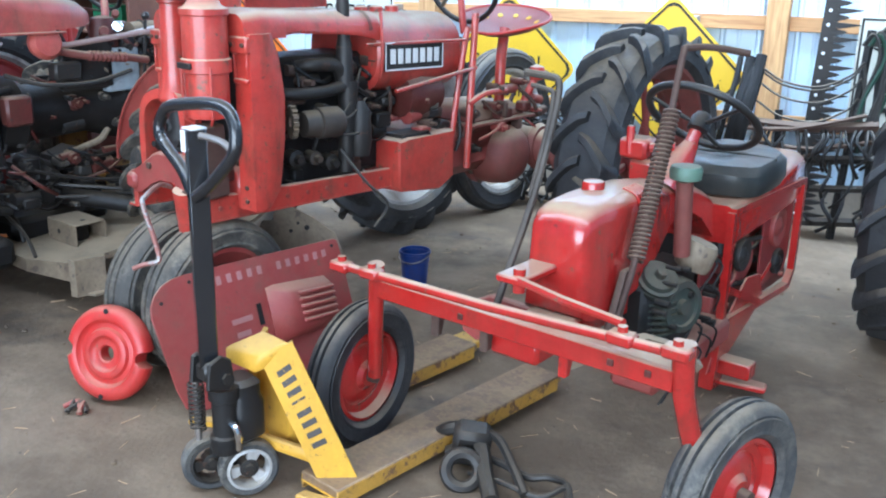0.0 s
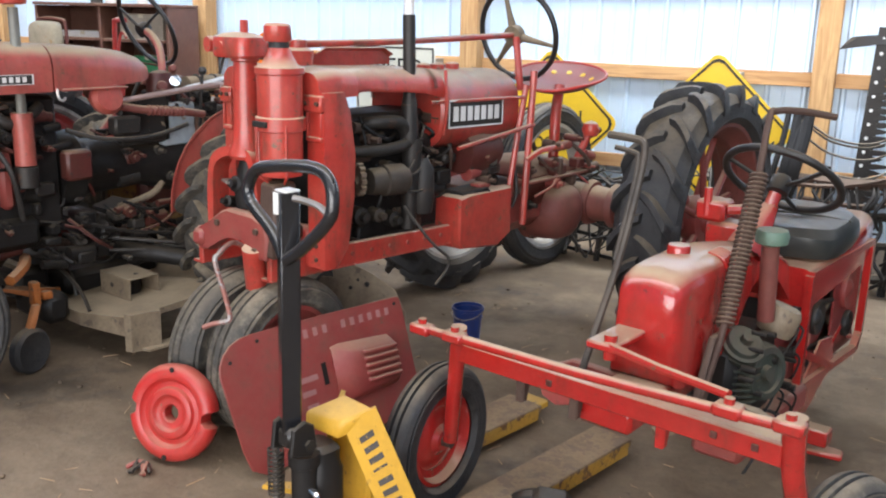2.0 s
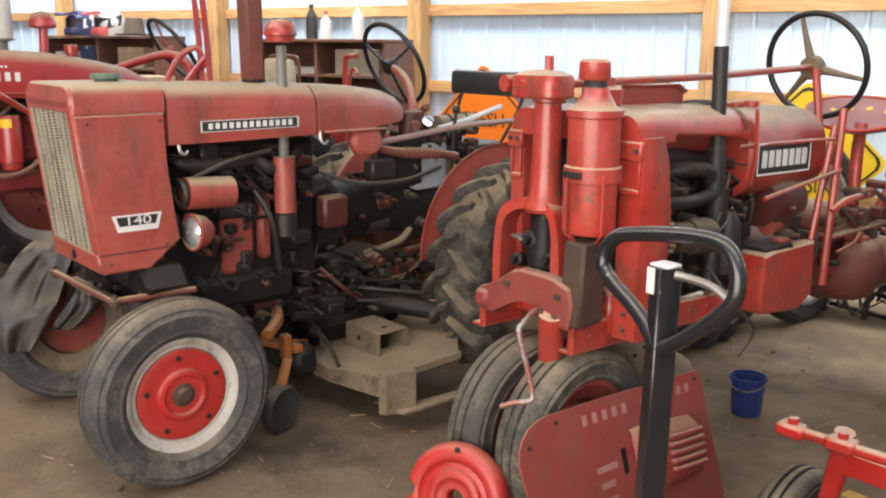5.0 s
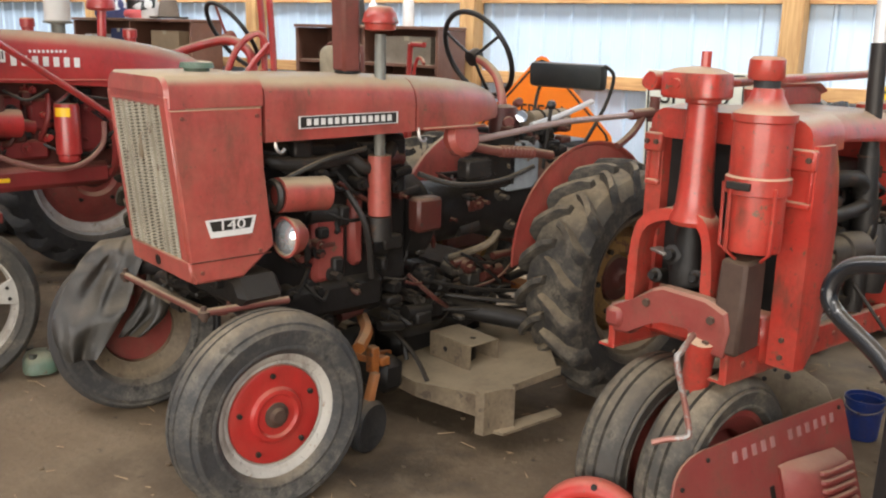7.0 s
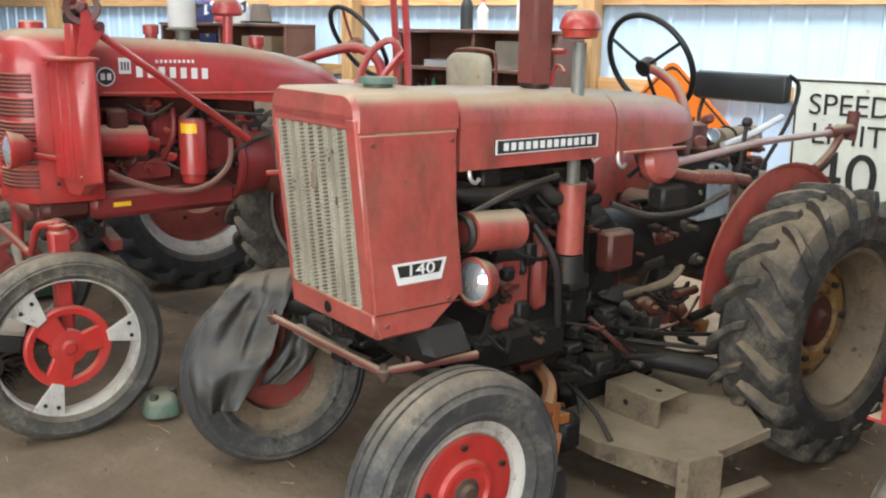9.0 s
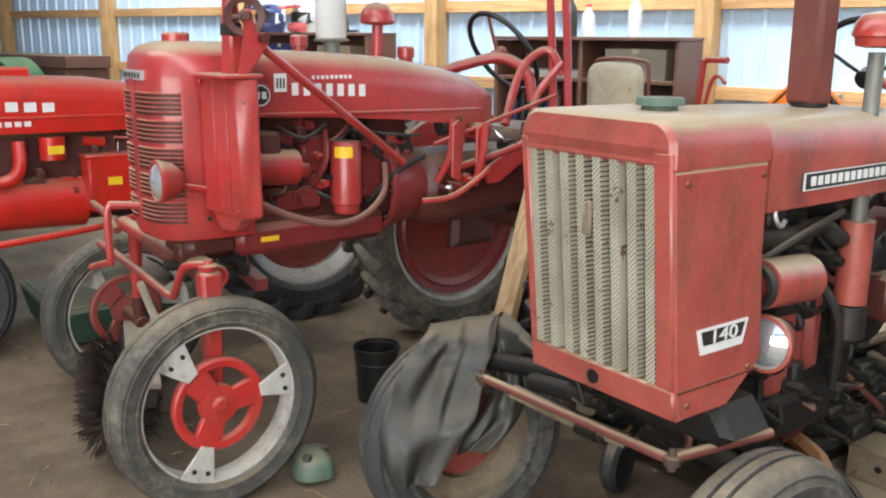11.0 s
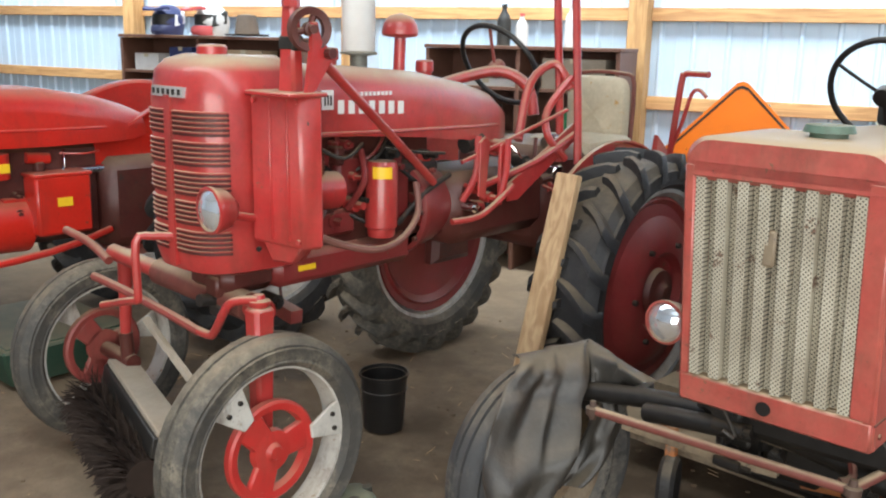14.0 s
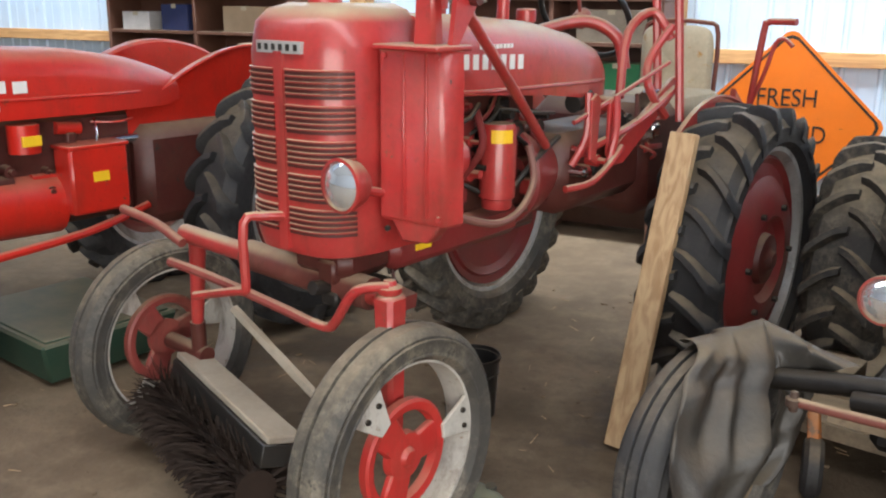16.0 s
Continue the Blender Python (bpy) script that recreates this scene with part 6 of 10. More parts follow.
    box(b, 0.24, 0.60, 1.80, 2.18, 1.07, 1.175, 0.04, None, 2)
    part("seat", b, "seat_tan", t, "tan seat cushion")
    b = bm_new()
    box(b, 0.28, 0.44, 1.8, 2.1, 0.95, 1.06, 0.01)
    part("seat_support", b, "grime_red", t)
    # fenders
    for s, x in ((1, 0.735), (-1, -0.26)):
        b = bm_new()
        lp = []
        for k in range(13):
            q = radians(48 + 92 * k / 12)
            cy, cz = math.cos(q), math.sin(q)
            lp.append([(x, 1.78 - cy * 0.42, 0.585 + cz * 0.42), (x, 1.78 - cy * 0.60, 0.585 + cz * 0.60), (x + s * 0.006, 1.78 - cy * 0.606, 0.585 + cz * 0.606), (x + s * 0.024, 1.78 - cy * 0.606, 0.585 + cz * 0.606), (x + s * 0.024, 1.78 - cy * 0.598, 0.585 + cz * 0.598), (x + s * 0.008, 1.78 - cy * 0.592, 0.585 + cz * 0.592), (x + s * 0.008, 1.78 - cy * 0.42, 0.585 + cz * 0.42)])
        rings(b, lp)
        part("fender", b, "red_tall", t)
    rear_wheel(t, (0.875, 1.765, 0.58), 0.585, 0.43, 0.30, 1, "red_disc", "silver", "rubber", 22, 0.075)
    rear_wheel(t, (-0.40, 1.80, 0.60), 0.605, 0.415, 0.25, -1, "red_disc", "silver", "rubber_pale", 24, -0.07)
    # front axle
    b = bm_new()
    cyl(b, (-0.30, 0.05, 0.80), (0.60, 0.05, 0.764), 0.030, seg=18)
    ax = part("front_axle", b, "red_tall", t)
    b = bm_new()
    cyl(b, (0.02, 0.05, 0.786), (0.53, 0.05, 0.767), 0.046, seg=18)
    part("sleeve", b, "rust_red", ax, "dust-coated axle sleeve")
    b = bm_new()
    torus(b, (0.60, 0.05, 0.764), (1, 0, 0), 0.035, 0.008, 18, 6)
    part("tube_end", b, "red_tall", ax)
    b = bm_new()
    hexa(b, [(0.606, -0.018, 0.36), (0.656, -0.018, 0.36), (0.656, 0.040, 0.36), (0.606, 0.040, 0.36)], [(0.596, -0.026, 0.80), (0.664, -0.026, 0.80), (0.664, 0.048, 0.80), (0.596, 0.048, 0.80)], 0.012)
    cyl(b, (0.63, 0.01, 0.36), (0.70, 0.0, 0.36), 0.03, seg=14)
    part("kingpin", b, "red_tall", t)
    b = bm_new()
    lathe(b, [(0.030, 0.0), (0.034, 0.006), (0.034, 0.018), (0.020, 0.024), (0.016, 0.036), (0.0, 0.038)], (0.63, 0.01, 0.80), (0, 0, 1), 16)
    part("kingpin_cap", b, "red_tall", t)
    b = bm_new()
    cyl(b, (-0.32, 0.09, 0.46), (-0.29, 0.09, 0.80), 0.020, 0.030, 14)
    part("kingpin", b, "red_tall", t)
    b = bm_new()
    cyl(b, (-0.32, 0.09, 0.48), (-0.33, 0.10, 0.36), 0.026, seg=12)
    cyl(b, (-0.29, 0.10, 0.36), (-0.51, 0.11, 0.36), 0.03, seg=14)
    part("stub_axle", b, "grime_red", t)
    b = bm_new()
    tube(b, [(-0.60, 0.02, 0.84), (-0.42, 0.02, 0.82), (-0.26, 0.01, 0.78)], 0.016, 10, 3)
    part("knee", b, "red_dull", t)
    b = bm_new()
    tube(b, [(0.64, 0.0, 0.822), (0.585, -0.03, 0.815), (0.545, -0.045, 0.79), (0.485, -0.05, 0.70), (0.455, -0.05, 0.682), (0.40, -0.05, 0.682)], 0.014, 10, 4)
    part("knee", b, "red_tall", t)
    b = bm_new()
    tube(b, [(-0.20, -0.08, 0.75), (0.0, -0.08, 0.74), (0.25, -0.06, 0.705), (0.40, -0.05, 0.68)], 0.015, 8, 3)
    part("tie_rod", b, "red_dull", t)
    b = bm_new()
    tube(b, [(0.36, -0.10, 0.985), (0.335, -0.16, 0.99), (0.312, -0.20, 0.975), (0.31, -0.20, 0.81), (0.30, -0.20, 0.79), (0.26, -0.20, 0.78), (0.085, -0.20, 0.73)], 0.013, 8, 3)
    part("hand_crank", b, "red_tall", t, "red starting crank")
    b = bm_new()
    box(b, 0.26, 0.48, 0.0, 0.2, 0.79, 0.89, 0.03)
    part("bolster", b, "grime_red", t)
    b = bm_new()
    tube(b, [(0.30, 0.29, 0.695), (0.475, 0.275, 0.675)], 0.032, 4)
    part("drawbar_socket", b, "red_dull", t)
    engine_clutter(t, 0.40, -0.05, 0.25, 0.72, 0.85, 40, ("red_tall", "iron", "grime_red"), 8)
    headlamp(t, (0.597, -0.115, 1.10), (-0.05, -1, 0.0), 0.066, "red_tall")
    b = bm_new()
    tube(b, [(0.59, -0.06, 1.08), (0.58, 0.02, 1.06), (0.57, 0.06, 1.05)], 0.012, 8)
    part("lamp_bracket", b, "red_tall", t)
    open_wheel(t, (0.665, 0.0, 0.358), 0.364, 0.268, 0.14, 1)
    open_wheel(t, (-0.535, 0.115, 0.36), 0.362, 0.265, 0.135, -1, "red_dull")
    return t


tall_tractor()


# ---- the row-crop tractor with exposed steering shaft ----
def row_tractor():
    t = thing("tractor", "old red row-crop tractor with long exposed steering shaft", "tractor", -2.10, 2.60, 14.0)
    xc = -0.075
    # front post, gear case and radiator
    b = bm_new()
    lathe(b, [(0.0, 0.0), (0.060, 0.0), (0.066, 0.012), (0.062, 0.030), (0.052, 0.055), (0.047, 0.12), (0.042, 0.28), (0.040, 0.33), (0.048, 0.335), (0.048, 0.36), (0.0, 0.36)], (-0.004, -0.14, 1.03), (0, 0, 1), 26)
    front = [part("steering_post", b, "red_row", t)]
    b = bm_new()
    lathe(b, [(0.0, 0.0), (0.05, 0.0), (0.055, 0.05), (0.04, 0.09), (0.045, 0.13), (0.03, 0.18), (0.0, 0.18)], (-0.02, -0.12, 0.85), (0, 0, 1), 20)
    front.append(part("king_pin", b, "grime_shade", t, "greasy black king pin"))
    b = bm_new()
    hexa(b, [(-0.12, -0.17, 0.935), (-0.05, -0.20, 0.935), (-0.04, -0.15, 0.935), (-0.11, -0.13, 0.935)], [(-0.12, -0.17, 0.945), (-0.05, -0.20, 0.945), (-0.04, -0.15, 0.945), (-0.11, -0.13, 0.945)], 0.003)
    front.append(part("lock_tab", b, "steel_rod", t))
    # the yoke: a cast horseshoe round the pin, with a web down each side
    b = bm_new()
    arcs = curve_points([(-0.170, 0.74), (-0.168, 0.90), (-0.150, 1.005), (-0.085, 1.050), (-0.004, 1.058), (0.050, 1.045), (0.075, 0.99), (0.085, 0.88), (0.088, 0.74)], 3)
    mid = Vector((-0.04, 0.86))
    rows = []
    for e in arcs:
        p = Vector((e.x, e.y))
        n2 = (p - mid).normalized()
        o2, i2 = p + n2 * 0.014, p - n2 * 0.020
        rows.append([(o2.x, -0.185, o2.y), (o2.x, -0.115, o2.y), (i2.x, -0.115, i2.y), (i2.x, -0.185, i2.y)])
    rings(b, rows)
    front.append(part("yoke", b, "red_row", t, "cast red horseshoe yoke"))
    for x, z, r in ((-0.05, 0.93, 0.030), (0.035, 0.88, 0.024), (-0.10, 0.86, 0.022), (0.0, 0.80, 0.034)):
        b = bm_new()
        lathe(b, [(0.0, 0.05), (r * 0.5, 0.05), (r * 0.6, 0.03), (r, 0.025), (r, -0.03), (0, -0.03)], (x, -0.14, z), (0.1, -1, 0.2), 10)
        front.append(part("pin_nut", b, "grime_shade", t))
    b = bm_new()
    rings(b, [[(-0.024 + 0.09 * g * math.copysign(abs(math.cos(q)) ** 0.5, math.cos(q)), -0.145 + 0.065 * g * math.copysign(abs(math.sin(q)) ** 0.5, math.sin(q)), z) for q in (2 * math.pi * k / 28 for k in range(28))] for g, z in ((0.92, 1.375), (1.0, 1.382), (1.0, 1.43), (0.95, 1.443), (0.6, 1.455), (0.2, 1.46))])
    gc = part("gear_case", b, "red_row", t, "dusty cast steering gear case")
    for ob in (*front, gc):
        ob.location = (-0.075, 0.084, 0.0)
    b = bm_new()
    cyl(b, (-0.145, -0.19, 1.415), (-0.13, -0.09, 1.415), 0.026, seg=18)
    part("side_boss", b, "red_row", gc)
    b = bm_new()
    cyl(b, (-0.11, -0.15, 1.415), (-0.20, -0.13, 1.41), 0.020, seg=14)
    part("side_plug", b, "red_row", gc)
    b = bm_new()
    cyl(b, (-0.005, -0.14, 1.45), (-0.005, -0.14, 1.50), 0.014, seg=8)
    part("plug", b, "red_row", gc)
    b = bm_new()
    lathe(b, [(0.0, 0.006), (0.012, 0.005), (0.014, 0.0)], (-0.045, -0.208, 1.415), (0, -1, 0), 12)
    part("case_plug", b, "red_row", gc)
    b = bm_new()
    tube(b, [(xc + 0.01, -0.08, 1.415), (xc + 0.0, 0.8, 1.425), (-0.075, 1.53, 1.45)], 0.014, 10)
    part("steering_shaft", b, "red_row", t, "long red steering shaft")
    b = bm_new()
    lathe(b, [(0.0, 0.0), (0.03, 0.002), (0.070, 0.012), (0.073, 0.03), (0.073, 0.16), (0.084, 0.164), (0.084, 0.205), (0.076, 0.21), (0.076, 0.345), (0.082, 0.349), (0.082, 0.368), (0.06, 0.378), (0.042, 0.41), (0.036, 0.43), (0.0, 0.43)], (0.108, -0.05, 0.985), (0, 0, 1), 30)
    ac = part("air_cleaner", b, "red_row", t, "tall red air cleaner canister")
    ac.location = (0.008, -0.022, 0.0)
    b = bm_new()
    box(b, 0.068, 0.135, -0.139, -0.128, 1.162, 1.182, 0.002)
    part("data_plate", b, "iron", ac)
    b = bm_new()
    cyl(b, (0.105, -0.05, 1.41), (0.104, -0.05, 1.44), 0.033, seg=18)
    part("rubber_sleeve", b, "rubber", ac)
    b = bm_new()
    lathe(b, [(0.0, 0.0), (0.042, 0.0), (0.046, 0.006), (0.044, 0.05), (0.036, 0.058), (0.0, 0.06)], (0.10, -0.05, 1.435), (0, 0, 1), 20)
    part("intake_cap", b, "red_row", ac)
    for q in (200, 250, 330):
        b = bm_new()
        u, v = math.cos(radians(q)), math.sin(radians(q))
        tube(b, [(0.108 + 0.086 * u, -0.05 + 0.086 * v, 1.17), (0.108 + 0.084 * u, -0.05 + 0.084 * v, 1.0), (0.108 + 0.05 * u, -0.05 + 0.05 * v, 0.975)], 0.005, 6)
        part("cradle_rod", b, "red_row", ac)
    b = bm_new()
    hexa(b, [(0.04, -0.11, 0.71), (0.13, -0.11, 0.71), (0.12, 0.02, 0.71), (0.05, 0.02, 0.71)], [(0.05, -0.10, 0.97), (0.13, -0.10, 0.97), (0.13, 0.0, 0.97), (0.05, 0.0, 0.97)], 0.01)
    part("cleaner_bracket", b, "rust", ac, "dust-caked bracket")
    b = bm_new()
    box(b, xc - 0.18, xc + 0.22, 0.06, 0.10, 0.80, 1.26, 0.006)
    part("radiator_core", b, "grime_shade", t)
    for x0, x1 in ((xc - 0.236, xc - 0.180), (xc + 0.21, xc + 0.292)):
        b = bm_new()
        rings(b, [[(x0, 0.03, z), (x1, 0.03, z), (x1 + 0.008, 0.07, z), (x1 + 0.006, 0.125 + d, z), (x1, 0.145 + d, z), (x0, 0.145 + d, z)] for z, d in ((0.66, -0.05), (0.72, 0.0), (0.9, 0.03), (1.05, 0.035), (1.2, 0.01), (1.27, -0.02))])
        rs = part("radiator_side", b, "red_row", t, "bright red radiator side tank")
        b = bm_new()
        box(b, x0 - 0.004, x1 + 0.004, 0.010, 0.034, 1.205, 1.262, 0.006)
        box(b, x0 + 0.004, x1 - 0.004, 0.016, 0.034, 1.105, 1.122, 0.004)
        for q in (x0 + 0.004, x1 - 0.012):
            box(b, q, q + 0.008, 0.018, 0.034, 1.122, 1.206, 0.002)
        part("tank_flange", b, "red_row", rs)
        for q, z in ((x0 + 0.012, 1.235), (x1 - 0.012, 1.235), ((x0 + x1) / 2, 0.74), ((x0 + x1) / 2, 0.69)):
            b = bm_new()
            bolt(b, (q, 0.030 if z < 1 else 0.010, z), (0, -1, 0), 0.008, 0.008)
            part("bolt", b, "rust", rs)
    b = bm_new()
    rings(b, [arch(xc + 0.028, 0.250, 1.25, 1.335, 0.02, 0.05), arch(xc + 0.028, 0.255, 1.25, 1.346, 0.10, 0.055), arch(xc + 0.02, 0.245, 1.25, 1.340, 0.22, 0.055)])
    rt = part("radiator_top", b, "red_row", t, "dusty radiator top tank")
    b = bm_new()
    lathe(b, [(0.05, 0.0), (0.055, 0.05), (0.03, 0.06), (0.03, 0.085), (0, 0.09)], (xc + 0.07, 0.12, 1.35), (0, 0, 1), 20)
    part("radiator_cap", b, "red_row", rt)
    b = bm_new()
    box(b, xc - 0.25, xc + 0.20, 0.04, 0.18, 0.64, 0.80, 0.02)
    part("radiator_foot", b, "red_row", t)
    # front bolster: a cast channel with an ear at each end
    b = bm_new()
    prism(b, [(-0.280, 0.766), (-0.284, 0.718), (-0.266, 0.683), (-0.208, 0.688), (-0.148, 0.742), (-0.099, 0.762), (-0.005, 0.764), (0.004, 0.70), (0.098, 0.70), (0.112, 0.78), (0.100, 0.828), (0.036, 0.852), (-0.102, 0.856), (-0.140, 0.842), (-0.205, 0.785)], "xz", -0.140, -0.095, 0.008)
    fb = part("front_bolster", b, "red_dull", t, "cast red arched bolster")
    b = bm_new()
    box(b, -0.20, 0.10, -0.095, 0.04, 0.755, 0.80, 0.006)
    part("bolster_floor", b, "grime_red", fb)
    b = bm_new()
    box(b, -0.290, -0.232, -0.155, -0.07, 0.70, 0.760, 0.012)
    part("bolster_ear", b, "red_dull", fb)
    for x, z in ((-0.15, 0.80), (0.06, 0.80), (0.05, 0.73)):
        b = bm_new()
        bolt(b, (x, -0.140, z), (0, -1, 0), 0.012, 0.010)
        part("bolt", b, "rust", fb)
    for x in (xc - 0.21, xc + 0.17):
        b = bm_new()
        prism(b, [(-0.12, 0.625), (1.02, 0.585), (1.02, 0.665), (-0.12, 0.715)], "yz", x - 0.012, x + 0.012, 0.004)
        rail = part("frame_rail", b, "red_row", t)
        b = bm_new()
        prism(b, [(-0.12, 0.622), (1.02, 0.582), (1.02, 0.590), (-0.12, 0.630)], "yz", x - 0.045, x + 0.012, 0.002)
        part("flange", b, "red_row", rail)
        for k in range(10):
            y = -0.04 + 0.105 * k
            b = bm_new()
            bolt(b, (x + 0.011, y, 0.665 - 0.035 * y), (1, 0, 0), 0.010, 0.006)
            part("rivet", b, "red_dull", rail)
    # hood sheet and tank
    b = bm_new()
    outer = [arch(xc, ww, z0, z, y, 0.075) for y, z, z0, ww in ((0.20, 1.340, 1.262, 0.205), (0.26, 1.338, 1.258, 0.208), (0.34, 1.336, 1.264, 0.206), (0.44, 1.333, 1.256, 0.209), (0.55, 1.330, 1.250, 0.207), (0.66, 1.327, 1.240, 0.208), (0.775, 1.322, 1.215, 0.205))]
    inner = [[(p[0] * 0.985 + xc * 0.015, p[1], p[2] - 0.006) for p in lp[::-1]] for lp in outer]
    rings(b, [a + c for a, c in zip(outer, inner)])
    part("hood", b, "red_row", t, "dusty thin red hood sheet")
    b = bm_new()
    rings(b, [[(xc - 0.10, y, 1.33), (xc - 0.10, y, z), (xc - 0.075, y, z + 0.012), (xc - 0.07, y, z + 0.008), (xc - 0.092, y, z - 0.004), (xc - 0.092, y, 1.33)] for y, z in ((0.34, 1.372), (0.39, 1.392), (0.72, 1.388), (0.77, 1.362))])
    part("hood_flap", b, "red_row", t, "raised red flap along the hood")
    b = bm_new()
    tube(b, [(xc + 0.209, 0.772, 1.32), (xc + 0.214, 0.775, 1.24), (xc + 0.214, 0.778, 1.15), (xc + 0.20, 0.78, 1.06)], 0.007, 6, 3)
    part("edge_bead", b, "red_row", t)
    for y, ww in ((0.215, 0.212), (0.70, 0.211)):
        b = bm_new()
        rings(b, [[(px + (0.0015 if px > xc else -0.0015), y + dy, pz + 0.002) for px, _, pz in arch(xc, ww, 1.262, 1.340 - 0.03 * (y - 0.2), y, 0.075)] for dy in (0.0, 0.022)], False, False, False)
        part("hood_strap", b, "rust_red", t)
    b = bm_new()
    wz = 0.205
    lp = []
    for y, g in ((0.772, -0.015), (0.785, 0.0), (1.30, 0.0), (1.325, -0.015), (1.34, -0.06)):
        ring = []
        for k in range(32):
            q = 2 * math.pi * k / 32
            ring.append((xc + (wz + g) * math.copysign(abs(math.cos(q)) ** 0.7, math.cos(q)), y, 1.15 + (0.165 + g) * math.copysign(abs(math.sin(q)) ** 0.75, math.sin(q)) - 0.02 * (y - 0.78)))
        lp.append(ring)
    rings(b, lp)
    tank = part("fuel_tank", b, "red_row", t, "rounded red fuel tank")
    for y in (0.86, 0.95, 1.05):
        b = bm_new()
        lathe(b, [(0.03, -0.01), (0.03, 0.018), (0.02, 0.024), (0, 0.026)], (xc + 0.02, y, 1.312), (0, 0, 1), 18)
        part("filler_cap", b, "red_row", tank)
    sx = xc + wz
    plate_bars(t, "name_plate", lambda y: sx + 0.001, 0.80, 1.175, 1.085, 1.20, -0.02, "ink", "plate_white", 7, 0.36)
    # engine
    # near-black block: grime, with the engine bay's shade painted in
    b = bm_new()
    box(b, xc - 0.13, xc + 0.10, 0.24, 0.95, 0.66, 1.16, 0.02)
    part("engine_block", b, "grime_shade", t)
    b = bm_new()
    tube(b, [(0.02, 0.30, 1.03), (0.09, 0.36, 1.03), (0.10, 0.50, 1.03), (0.10, 0.60, 1.05), (0.06, 0.66, 1.10)], 0.023, 12, 4)
    tube(b, [(0.02, 0.42, 1.12), (0.07, 0.46, 1.13), (0.09, 0.56, 1.12), (0.09, 0.60, 1.06)], 0.027, 12, 4)
    part("manifold", b, "iron", t)
    b = bm_new()
    lathe(b, [(0.0, 0), (0.048, 0.0), (0.052, 0.015), (0.052, 0.06), (0.060, 0.064), (0.060, 0.15), (0.045, 0.17), (0.0, 0.17)], (0.10, 0.37, 0.915), (0.25, 1, 0), 22)
    mg = part("magneto", b, "greasy", t, "greasy dark magneto")
    b = bm_new()
    for k in range(14):
        q = 2 * math.pi * k / 14
        box(b, -0.010, 0.010, 0.046, 0.062, -0.007, 0.007, 0, pose(0.115, 0.305, 0.935) @ pose(0, 0, 0, 0, 0, 62) @ Matrix.Rotation(q, 4, "X"))
        part("tooth", b, "tan_steel", mg)
        b = bm_new()
    lathe(b, [(0.02, -0.010), (0.050, -0.010), (0.050, 0.010), (0.034, 0.010), (0.030, 0.004), (0.02, 0.004)], (0.115, 0.305, 0.935), (0.47, 0.88, 0), 24, True)
    part("gear", b, "tan_steel", mg, "dusty toothed gear")
    for yy, zz, rr in ((0.36, 0.78, 0.035), (0.46, 0.77, 0.028), (0.55, 0.74, 0.032), (0.52, 0.95, 0.026)):
        b = bm_new()
        lathe(b, [(0.0, 0.06), (rr * 0.5, 0.06), (rr * 0.55, 0.035), (rr, 0.03), (rr, -0.04)], (0.05, yy, zz), (1, -0.15, 0), 12)
        part("boss", b, "iron" if rr > 0.03 else "greasy", mg)
    for pts in ([(0.14, 0.50, 0.90), (0.13, 0.60, 0.98), (0.09, 0.70, 1.10)], [(0.13, 0.46, 0.91), (0.15, 0.58, 0.93), (0.10, 0.72, 0.98)], [(0.13, 0.52, 0.86), (0.15, 0.64, 0.86), (0.11, 0.74, 0.92)]):
        b = bm_new()
        tube(b, pts, 0.005, 6, 4)
        part("lead", b, "cable", mg)
    b = bm_new()
    cyl(b, (0.10, 0.60, 0.70), (0.10, 0.62, 1.06), 0.03, 0.04, seg=14)
    lathe(b, [(0, 0), (0.04, 0.0), (0.05, 0.06), (0.045, 0.18), (0.02, 0.22)], (0.12, 0.66, 0.76), (0, 0, 1), 18)
    part("carburettor", b, "iron", t)
    b = bm_new()
    cyl(b, (0.10, 0.60, 1.04), (0.075, 0.615, 1.53), 0.025, seg=16)
    ep = part("exhaust_pipe", b, "iron", t, "dark upright exhaust pipe with bright extension")
    b = bm_new()
    cyl(b, (0.076, 0.614, 1.525), (0.070, 0.617, 1.92), 0.021, seg=16)
    part("extension", b, "bright_pipe", ep, "bright silver pipe extension")
    b = bm_new()
    lathe(b, [(0.034, 0.0), (0.036, 0.02), (0.030, 0.16), (0.026, 0.18)], (0.098, 0.602, 1.04), (-0.05, 0.03, 1), 16)
    part("stack_base", b, "iron", ep)
    b = bm_new()
    torus(b, (0.0875, 0.608, 1.19), (-0.05, 0.03, 1), 0.028, 0.006, 16, 6)
    part("clamp", b, "rust", ep)
    engine_clutter(t, xc + 0.105, 0.28, 0.92, 0.68, 1.16, 51, ("grime_shade", "iron", "grime_shade", "rust"), 44)
    engine_clutter(t, xc + 0.16, 0.95, 1.45, 0.66, 0.98, 52, ("grime_red", "rust", "red_dull", "iron"), 22)
    engine_clutter(t, xc + 0.20, 1.45, 1.95, 0.72, 1.0, 53, ("red_dull", "rust", "grime_red"), 18)
    b = bm_new()
    tube(b, [(0.12, 0.55, 0.80), (0.2, 0.62, 0.66), (0.22, 0.72, 0.56), (0.2, 0.66, 0.47)], 0.006, 6, 5)
    part("loose_wire", b, "cable", t)
    b = bm_new()
    cyl(b, (0.12, 0.70, 1.195), (0.16, 1.30, 1.19), 0.007, seg=8)
    cyl(b, (0.14, 0.86, 1.0), (0.15, 1.40, 1.06), 0.009, seg=8)
    part("control_rod", b, "red_row", t)
    b = bm_new()
